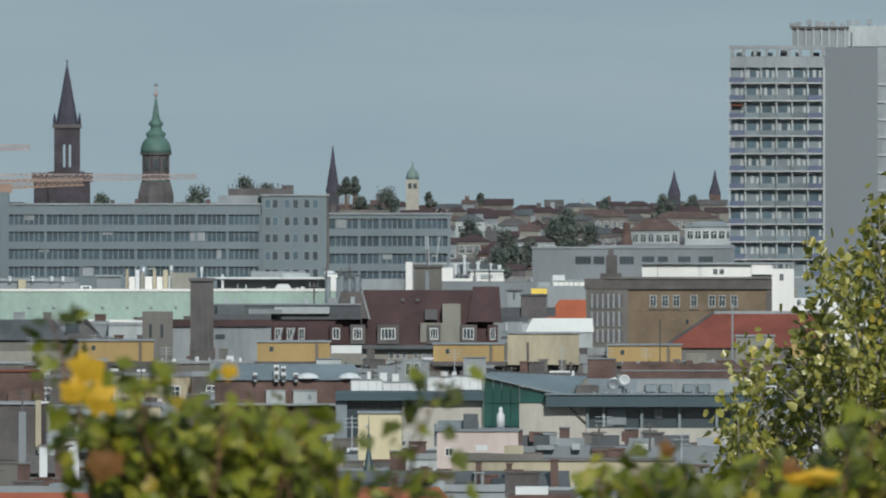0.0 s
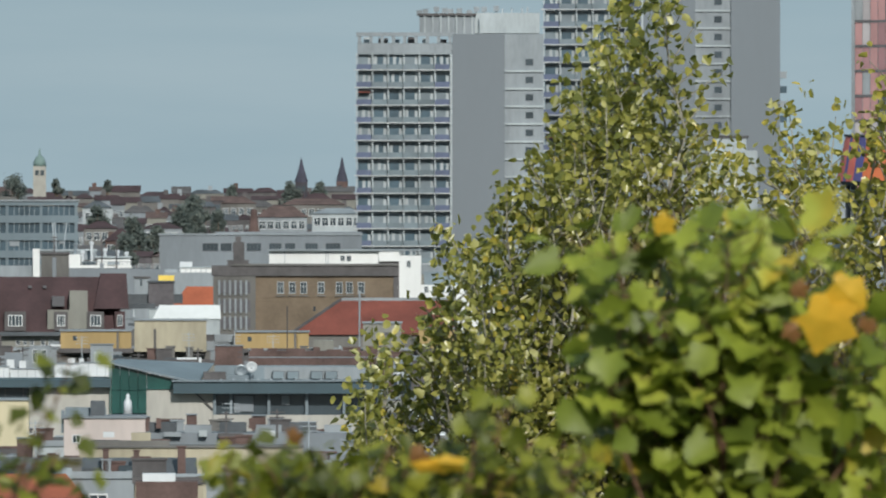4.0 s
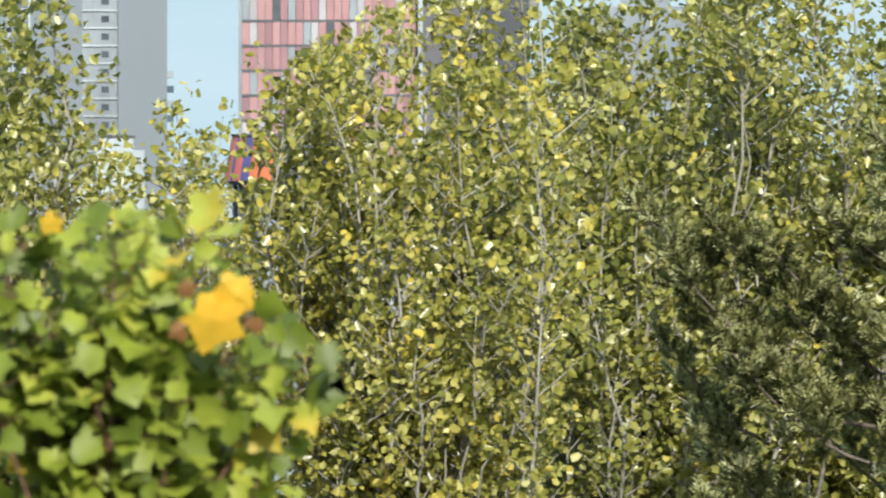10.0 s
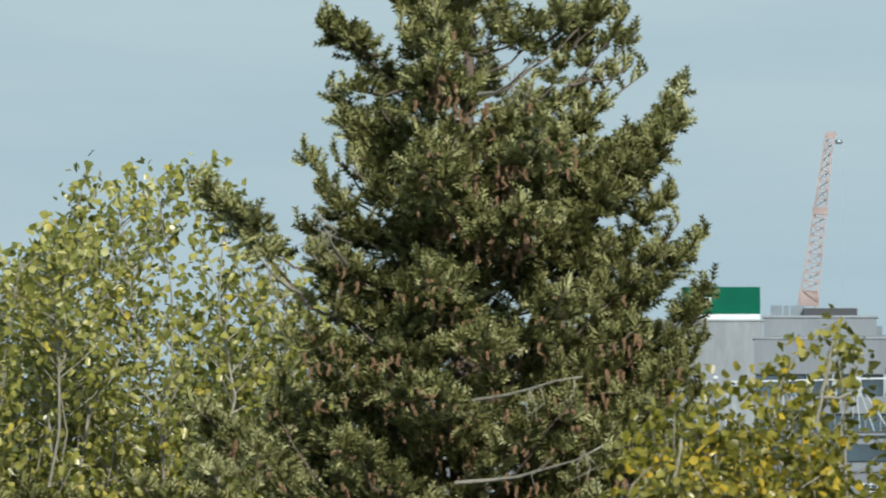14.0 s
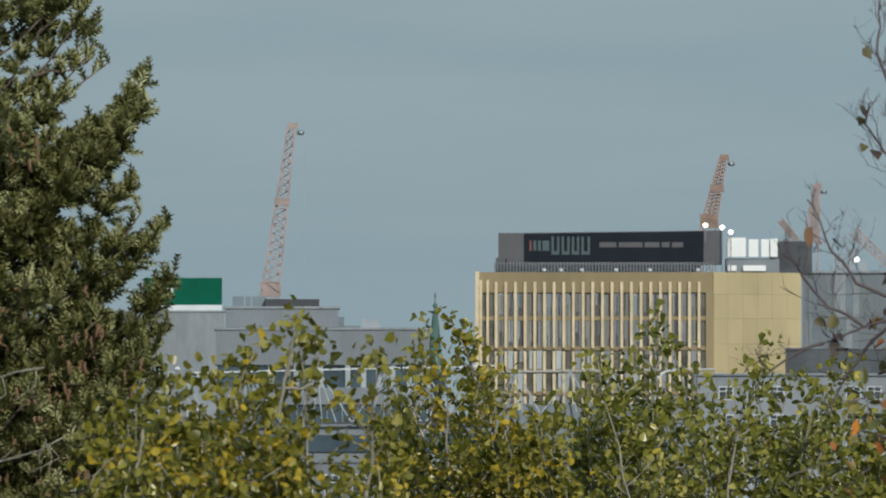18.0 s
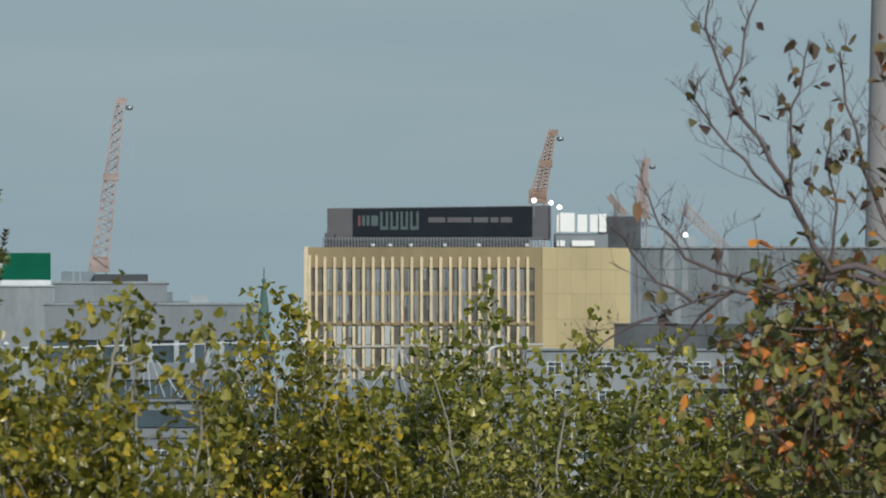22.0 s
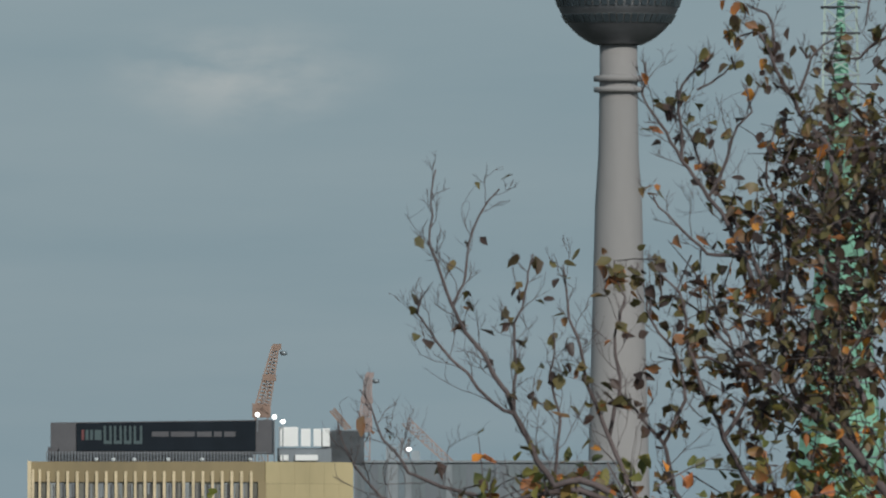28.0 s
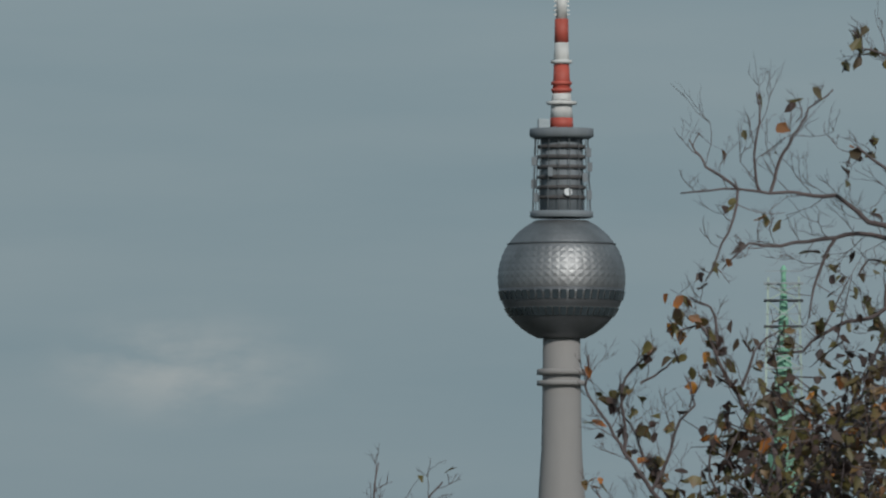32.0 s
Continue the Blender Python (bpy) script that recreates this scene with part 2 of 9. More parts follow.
M_NETPOLE = mat("pale_scaffold_tube", (0.34, 0.44, 0.40), 0.5, 0.2, vary=0.15)
M_TOWER = mat("tower_concrete", (0.296, 0.290, 0.288), 0.85, big=0.05, fine=0.5, vary=0.06, streak=True)
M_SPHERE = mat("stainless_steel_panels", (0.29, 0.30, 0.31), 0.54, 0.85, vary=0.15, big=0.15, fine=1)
# the sphere's steel again, its downward shade put into the colour
M_SHELLSHADE = mat("shade_toned_steel_panels", (0.185, 0.195, 0.21), 0.5, 0.7, vary=0.15, big=0.15, fine=1)
M_ANTRED = mat("red_antenna_paint", (0.45, 0.09, 0.065), 0.6)
M_ANTWHITE = mat("white_antenna_paint", (0.62, 0.63, 0.62), 0.6)
# shutter reds with less saturation: the haze before them is mixed in
M_RED_A = mat("salmon_shutter", (0.30, 0.165, 0.165), 0.6, vary=0.15, each=0.3)
M_RED_B = mat("hazed_red_shutter", (0.215, 0.115, 0.125), 0.6, vary=0.15, each=0.3)
M_RED_C = mat("pale_pink_shutter", (0.288, 0.277, 0.287), 0.6, vary=0.15, each=0.3)
M_BARK = mat("grey_brown_bark", (0.15, 0.12, 0.095), 0.9, big=3, fine=40, vary=0.3, bump=0.6)
M_BARKPALE = mat("pale_poplar_bark", (0.30, 0.285, 0.23), 0.85, big=3, fine=40, vary=0.3, bump=0.5)
M_BARKDARK = mat("dark_twig_bark", (0.125, 0.100, 0.100), 0.85, big=3, fine=40, vary=0.3, bump=0.5)
M_MAPLETWIG = mat("red_brown_maple_twig", (0.16, 0.085, 0.045), 0.8, big=3, fine=40, vary=0.3, bump=0.4)
M_CONE = mat("brown_cone_scales", (0.17, 0.105, 0.055), 0.8, big=20, fine=150, vary=0.35, bump=0.8, each=0.4)
YELLOWED = ((0.56, 0.47, 0.09), (0.72, 0.57, 0.10))
L_POPLAR = leaf_mat("poplar_leaves", [(0, (0.102, 0.121, 0.030)), (0.3, (0.213, 0.228, 0.050)), (0.6, (0.358, 0.348, 0.078)), (0.82, (0.475, 0.449, 0.123)), (1.0, (0.659, 0.642, 0.312))], rough=0.3, through=0.4, spec=0.55, turned=(0.06, *YELLOWED))
L_POPLARDK = leaf_mat("darker_poplar_leaves", [(0, (0.097, 0.114, 0.022)), (0.4, (0.190, 0.199, 0.033)), (0.75, (0.321, 0.304, 0.053)), (1.0, (0.626, 0.555, 0.177))], rough=0.3, through=0.4, spec=0.5, turned=(0.0, *YELLOWED))
L_YELLOWPOP = leaf_mat("yellowing_poplar_leaves", [(0, (0.114, 0.129, 0.030)), (0.3, (0.251, 0.254, 0.049)), (0.6, (0.414, 0.386, 0.079)), (0.82, (0.541, 0.488, 0.126)), (1.0, (0.688, 0.661, 0.289))], rough=0.3, through=0.4, spec=0.55, turned=(0.12, *YELLOWED))
# yellowing poplar tones scaled down, with cloud shade put into the leaf colour
L_GOLDPOP = leaf_mat("shade_toned_gold_poplar_leaves", [(0, (0.083, 0.091, 0.016)), (0.3, (0.168, 0.168, 0.024)), (0.6, (0.276, 0.258, 0.037)), (0.82, (0.365, 0.327, 0.058)), (1.0, (0.491, 0.453, 0.147))], rough=0.3, through=0.4, spec=0.5, turned=(0.14, (0.54, 0.41, 0.05), (0.68, 0.48, 0.05)))
L_MAPLE = leaf_mat("maple_leaves", [(0, (0.076, 0.106, 0.013)), (0.35, (0.186, 0.238, 0.026)), (0.7, (0.333, 0.385, 0.047)), (0.92, (0.463, 0.485, 0.073)), (1.0, (0.564, 0.422, 0.043))], rough=0.5, clumps=9.0)
# maple leaves scaled darker: a dense crown's shadows put into the colour
L_MAPLESHADE = leaf_mat("shaded_maple_leaves", [(0, (0.038, 0.053, 0.006)), (0.35, (0.114, 0.137, 0.012)), (0.7, (0.229, 0.251, 0.022)), (0.92, (0.320, 0.322, 0.034)), (1.0, (0.350, 0.259, 0.021))], rough=0.5, clumps=9.0)
L_MAPLEYELLOW = leaf_mat("yellow_maple_leaf", [(0, (0.80, 0.45, 0.03)), (1.0, (0.86, 0.56, 0.06))], rough=0.5)
L_MAPLERUST = leaf_mat("rusty_maple_leaf", [(0, (0.240, 0.102, 0.030)), (1.0, (0.330, 0.180, 0.072))], rough=0.5)
# brown autumn leaves, low stops darkened to look backlit against the sky
L_AUTUMN = leaf_mat("backlit_browning_leaves", [(0, (0.045, 0.032, 0.032)), (0.3, (0.095, 0.060, 0.050)), (0.5, (0.115, 0.100, 0.042)), (0.72, (0.18, 0.155, 0.06)), (0.84, (0.23, 0.12, 0.06)), (0.93, (0.42, 0.15, 0.045)), (1.0, (0.62, 0.27, 0.05))], rough=0.5, through=0.28, clumps=6.0)
L_AUTUMNGREEN = leaf_mat("rust_and_olive_leaves", [(0, (0.069, 0.081, 0.027)), (0.35, (0.175, 0.189, 0.054)), (0.6, (0.280, 0.248, 0.067)), (0.78, (0.336, 0.160, 0.067)), (0.9, (0.588, 0.189, 0.060)), (1.0, (0.868, 0.320, 0.054))], rough=0.5, through=0.3, clumps=6.0)
L_NEEDLE = leaf_mat("spruce_needles", [(0, (0.074, 0.080, 0.021)), (0.4, (0.198, 0.207, 0.065)), (0.7, (0.418, 0.423, 0.175)), (1.0, (0.681, 0.681, 0.374))], rough=0.5, through=0.3, clumps=3.0)
# distance haze is mixed into this leaf colour: paler and bluer than foliage
L_FAR = leaf_mat("hazed_far_leaves", [(0, (0.102, 0.132, 0.125)), (0.6, (0.150, 0.180, 0.165)), (1.0, (0.204, 0.228, 0.200))], rough=0.8, clumps=0.5)


# ---- shapes ----
def box(bm, x0, x1, y0, y1, z0, z1):
    v = [bm.verts.new(c) for c in ((x0, y0, z0), (x1, y0, z0), (x1, y1, z0), (x0, y1, z0), (x0, y0, z1), (x1, y0, z1), (x1, y1, z1), (x0, y1, z1))]
    for f in ((3, 2, 1, 0), (4, 5, 6, 7), (0, 1, 5, 4), (1, 2, 6, 5), (2, 3, 7, 6), (3, 0, 4, 7)):
        bm.faces.new([v[i] for i in f])
    return bm


def solid(bm, bottom, top):
    """A solid between two rings of the same number of corners (counter-clockwise from above)."""
    a = [bm.verts.new(c) for c in bottom]
    b = [bm.verts.new(c) for c in top]
    n = len(a)
    bm.faces.new(a[::-1])
    bm.faces.new(b)
    for i in range(n):
        bm.faces.new((a[i], a[(i + 1) % n], b[(i + 1) % n], b[i]))
    return bm


def lathe(bm, profile, n=20, cx=0.0, cy=0.0, turn=0.0):
    """A turned body from (radius, height) pairs, bottom to top."""
    rings = []
    for r, z in profile:
        rings.append([bm.verts.new((cx + r * math.cos(turn + 2 * math.pi * i / n), cy + r * math.sin(turn + 2 * math.pi * i / n), z)) for i in range(n)])
    for a, b in zip(rings, rings[1:]):
        for i in range(n):
            f = bm.faces.new((a[i], a[(i + 1) % n], b[(i + 1) % n], b[i]))
            f.smooth = n > 11
    bm.faces.new(rings[0][::-1])
    bm.faces.new(rings[-1])
    return bm


def beam(bm, a, b, r, n=4):
    """A straight bar from a to b."""
    a, b = Vector(a), Vector(b)
    w = (b - a).normalized()
    s = w.cross(Vector((0, 0, 1)) if abs(w.z) < 0.9 else Vector((0, 1, 0))).normalized()
    t = w.cross(s)
    ra = [bm.verts.new(a + r * (math.cos(2 * math.pi * (i + 0.5) / n) * s + math.sin(2 * math.pi * (i + 0.5) / n) * t)) for i in range(n)]
    rb = [bm.verts.new(b + r * (math.cos(2 * math.pi * (i + 0.5) / n) * s + math.sin(2 * math.pi * (i + 0.5) / n) * t)) for i in range(n)]
    for i in range(n):
        bm.faces.new((ra[i], ra[(i + 1) % n], rb[(i + 1) % n], rb[i]))
    bm.faces.new(ra[::-1])
    bm.faces.new(rb)
    return bm


def thing(name, x, y, z, label, category, group="", kind=""):
    ob = new(name)
    ob.location = (x, y, z)
    ob.empty_display_size = 0.5
    return tagged(ob, label, category, group, kind)


def part(name, bm, material, parent, label=""):
    bmesh.ops.recalc_face_normals(bm, faces=bm.faces)
    me = bpy.data.meshes.new(name)
    bm.to_mesh(me)
    bm.free()
    me.materials.append(material)
    ob = new(name, me)
    ob.parent = parent
    return tagged(ob, label)


def lay(name, me, parent, loc, label=""):
    """One more piece on a shared mesh."""
    ob = new(name, me)
    ob.parent, ob.location = parent, loc
    return tagged(ob, label)


def shape(name, bm, material):
    bmesh.ops.recalc_face_normals(bm, faces=bm.faces)
    me = bpy.data.meshes.new(name)
    bm.to_mesh(me)
    bm.free()
    me.materials.append(material)
    return me


def mesh_np(name, verts, faces, material):
    """A mesh from arrays: verts (n, k, 3), the faces of one island over its k corners."""
    n, k, _ = verts.shape
    me = bpy.data.meshes.new(name)
    me.vertices.add(n * k)
    me.vertices.foreach_set("co", np.ascontiguousarray(verts, dtype=np.float32).ravel())
    sizes = np.array([len(f) for f in faces])
    flat = np.concatenate([np.array(f) for f in faces])
    loops = (flat[None, :] + (np.arange(n) * k)[:, None]).ravel()
    me.loops.add(len(loops))
    me.loops.foreach_set("vertex_index", loops.astype(np.int32))
    totals = np.tile(sizes, n)
    me.polygons.add(len(totals))
    me.polygons.foreach_set("loop_start", np.concatenate(([0], np.cumsum(totals)[:-1])).astype(np.int32))
    me.polygons.foreach_set("loop_total", totals.astype(np.int32))
    me.update(calc_edges=True)
    me.validate()
    me.materials.append(material)
    return me


# ---- ground: one sheet, a hill under the eye, the flat city, a slow rise far off ----
HILL = ((0, 34.3), (12, 33.5), (35, 27), (60, 23), (85, 19), (130, 12), (220, 3), (300, 0), (3300, 0), (4800, 20), (6500, 20), (12000, 0))


def ground_at(r):
    for (r0, z0), (r1, z1) in zip(HILL, HILL[1:]):
        if r <= r1:
            return z0 + (z1 - z0) * (r - r0) / (r1 - r0)
    return 0.0


def build_ground():
    bm = bmesh.new()
    rings = []
    radii = (1.5, 3, 6, 12, 18, 24, 35, 47, 60, 72, 85, 105, 130, 170, 220, 300, 600, 1200, 2200, 3300, 4000, 4800, 6500, 12000)
    for r in radii:
        rings.append([bm.verts.new((r * math.cos(2 * math.pi * i / 60), r * math.sin(2 * math.pi * i / 60),
                                    ground_at(r) + (0.12 * noise.noise((r * 0.2 * math.cos(math.pi * i / 30), r * 0.2 * math.sin(math.pi * i / 30), 0)) if 3 < r < 250 else 0))) for i in range(60)])
    c = bm.verts.new((0, 0, 34.3))
    for i in range(60):
        bm.faces.new((c, rings[0][i], rings[0][(i + 1) % 60]))
    for a, b in zip(rings, rings[1:]):
        for i in range(60):
            bm.faces.new((a[i], b[i], b[(i + 1) % 60], a[(i + 1) % 60]))
    for f in bm.faces:
        f.smooth = True
    g = part("ground", bm, M_GROUND, None)
    return tagged(g, "dark earth and paving of park hill and city", "ground", kind="structure")


build_ground()


# ---- trees ----
def unit(v):
    return v / np.maximum(np.linalg.norm(v, axis=-1, keepdims=True), 1e-9)


def leaf_cloud(name, places, sizes, outline, material, rnd, face=(0.1, -0.75, 0.55), loose=2.0, fold=0.42, long=1.0, axis=None):
    """Leaves as small folded sheets: outline in the leaf's own plane, turned towards the light, loosely."""
    n = len(places)
    P = np.array(places, dtype=np.float64)
    nrm = unit(np.array(face) + loose * rnd.normal(size=(n, 3)))
    up = unit(rnd.normal(size=(n, 3)) + np.array((0, 0, -0.8)))
    if axis is None:
        a = unit(np.cross(nrm, up))
        b = np.cross(nrm, a)
    else:
        b = np.array(axis, dtype=np.float64)
        b = unit(b - (b * nrm).sum(-1, keepdims=True) * nrm)
        a = np.cross(b, nrm)
    out = np.array(outline)
    k = len(out)
    s = np.asarray(sizes)[:, None, None]
    own = np.random.default_rng(n + k)
    slim = own.uniform(0.72, 1.15, size=(n, 1, 1))
    x = out[None, :, 0:1] * slim + 0.075 * own.normal(size=(n, k, 1))
    y = (out[None, :, 1:2] / slim ** 0.6 + 0.075 * own.normal(size=(n, k, 1))) * long
    curl = (fold + 0.2 * rnd.random(size=(n, 1, 1))) * np.abs(x) * s + 0.25 * y * y * s * rnd.normal(size=(n, 1, 1))
    V = P[:, None, :] + s * x * a[:, None, :] + s * y * b[:, None, :] + curl * nrm[:, None, :]
    return mesh_np(name, V, FACES[k], material)


ROUND = [(0, -0.5), (0, 0.55), (0.46, -0.28), (0.40, 0.22), (-0.46, -0.28), (-0.40, 0.22)]
OVATE = [(0, -0.55), (0, 0.6), (0.3, -0.35), (0.4, 0.0), (0.2, 0.35), (-0.3, -0.35), (-0.4, 0.0), (-0.2, 0.35)]
LOBED = [(0.0, -0.36), (0.18, -0.47), (0.46, -0.40), (0.43, -0.15), (0.64, 0.10), (0.46, 0.24), (0.30, 0.33), (0.0, 0.62),
         (-0.30, 0.33), (-0.46, 0.24), (-0.64, 0.10), (-0.43, -0.15), (-0.46, -0.40), (-0.18, -0.47), (0.0, 0.05)]
FACES = {6: [[0, 2, 3, 1], [0, 1, 5, 4]],
         8: [[0, 2, 3, 4, 1], [0, 1, 7, 6, 5]],
         15: [[14, 0, 1, 2, 3], [14, 3, 4, 5], [14, 5, 6, 7], [14, 7, 8, 9], [14, 9, 10, 11], [14, 11, 12, 13, 0]]}


class Wood:
    """Gathers tapering limbs into one mesh."""

    def __init__(self):
        self.v, self.f = [], []

    def limb(self, pts, r0, r1, n=5):
        pts = [Vector(p) for p in pts]
        base = len(self.v)
        m = len(pts)
        for i, p in enumerate(pts):
            w = (pts[min(i + 1, m - 1)] - pts[max(i - 1, 0)]).normalized()
            s = w.cross(Vector((0.3, 1, 0.1))).normalized()
            t = w.cross(s)
            r = r0 + (r1 - r0) * i / (m - 1)
            for k in range(n):
                a = 2 * math.pi * k / n
                self.v.append(p + r * (math.cos(a) * s + math.sin(a) * t))
        for i in range(m - 1):
            for k in range(n):
                q = base + i * n
                self.f.append((q + k, q + (k + 1) % n, q + n + (k + 1) % n, q + n + k))
        self.f.append(tuple(base + (m - 1) * n + k for k in range(n)))
        return pts

    def mesh(self, name, material):
        me = bpy.data.meshes.new(name)
        me.from_pydata([tuple(v) for v in self.v], [], self.f)
        me.polygons.foreach_set("use_smooth", [True] * len(me.polygons))
        me.materials.append(material)
        return me


def curve(a, b, sag, rnd, n=7, wob=0.06):
    """A bent line from a to b: sag lifts or drops its middle."""
    a, b = Vector(a), Vector(b)
    ln = (b - a).length
    k = Vector(rnd.normal(size=3)) * wob * ln
    out = []
    for i in range(n):
        t = i / (n - 1)
        p = a.lerp(b, t) + Vector((0, 0, sag * ln * 4 * t * (1 - t))) + k * math.sin(math.pi * t)
        p += Vector(rnd.normal(size=3)) * 0.012 * ln * (0 < i < n - 1)
        out.append(p)
    return out


def at(pts, t):
    f = t * (len(pts) - 1)
    i = min(int(f), len(pts) - 2)
    return pts[i].lerp(pts[i + 1], f - i)


def hang(ob, name, me, label=""):
    p = new(name, me)
    p.parent = ob
    return tagged(p, label)


def poplar(u, d, tips, label, material, seed, v_floor=1000, size=0.035, fill=0, span=None, group="poplars", dense=1.0, fill_top=350, gap=-0.14, run=2.4, wide=1.0, bare=()):
    """A poplar: a trunk on the slope, many upright leaders with short twigs, round leaves on thin stalks."""
    rnd = np.random.default_rng(seed)
    g = ground_at(d)
    ox, oy = X(u, d), d
    t = thing("poplar_tree", ox, oy, g, label, "tree", group)
    loc = lambda uu, vv, dy=0.0: Vector((X(uu, d) - ox, dy, Z(vv, d) - g))
    wood, leaves = Wood(), []
    crown = loc(u, v_floor + 350)
    wood.limb(curve((0, 0, -0.3), crown, 0, rnd, 9, 0.01), 0.26, 0.13, 9)
    todo = [(tu, tv, rnd.uniform(-1.1, 0.9), 1.0) for tu, tv in tips]
    u0, u1 = span or (min(a for a, _ in tips), max(a for a, _ in tips))
    for _ in range(fill):
        todo.append((rnd.uniform(u0, u1), rnd.uniform(fill_top, v_floor - 60), rnd.uniform(-1.3, 1.3), 0.8))
    for tu, tv, dy, k in todo:
        tip = loc(tu, tv + 14, dy)
        foot_u = tu + (u - tu) * rnd.uniform(0.25, 0.5)
        foot = loc(foot_u, max(v_floor + rnd.uniform(-60, 120), tv + 420), dy * 0.5)
        lead = curve(foot, tip, 0.0, rnd, 10, 0.085)
        wood.limb(lead, 0.014, 0.002, 5)
        wood.limb(curve(crown, foot, 0.05, rnd, 5), 0.05, 0.02, 5)
        L = (tip - foot).length
        s, turn = 0.0, rnd.uniform(0, 6.28)
        while s < min(L, run):
            p = at(lead, max(0.0, 1 - s / L))
            clump = noise.noise((p + Vector((ox, 0, 0))) * 2.4)
            s += 0.044 / dense
            turn += 2.4 + rnd.normal() * 0.3
            if s > 0.3 and clump < gap + 0.1:
                continue
            reach = min(0.045 + 0.27 * s ** 0.8, 0.31) * wide * k * rnd.uniform(0.6, 1.2) * (1 + 0.6 * clump)
            way = Vector((math.cos(turn), math.sin(turn), rnd.uniform(0.45, 1.2))).normalized()
            end = p + way * reach + Vector((0, 0, 0.1 * reach))
            if reach > 0.1:
                wood.limb([p, p.lerp(end, 0.5) - Vector((0, 0, 0.03 * reach)), end], 0.005, 0.002, 3)
            m = max(1, int(0.82 * reach / 0.019))
            for j in range(m):
                q = p.lerp(end, 0.3 + 0.7 * (j + rnd.uniform(0.2, 0.8)) / m)
                leaves.append(q + Vector((rnd.normal() * 0.026, rnd.normal() * 0.026, rnd.normal() * 0.02 - 0.012)))
            for j in range(4):
                leaves.append(end + Vector((rnd.normal() * 0.028, rnd.normal() * 0.028, rnd.normal() * 0.024)))
    sizes = size * (0.7 + 0.6 * rnd.random(len(leaves)))
    for ua, va, ub, vb in bare:
        wood.limb(curve(loc(ua, va, -1.25), loc(ub, vb, -1.25), 0.0, rnd, 4, 0.02), 0.007, 0.005, 6)
    hang(t, "trunk", wood.mesh("trunk", M_BARKPALE), "pale grey trunk and rising limbs")
    hang(t, "crown", leaf_cloud("crown", leaves, sizes, ROUND, material, rnd), "")
    # thin coarse shoots on the lower bole
    low = [Vector((rnd.normal() * 0.9, rnd.normal() * 0.9, rnd.uniform(0.35, 0.8) * crown.z)) for _ in range(900)]
    hang(t, "lower_crown", leaf_cloud("lower_crown", low, rnd.uniform(0.12, 0.22, 900), ROUND, material, rnd))
    return t


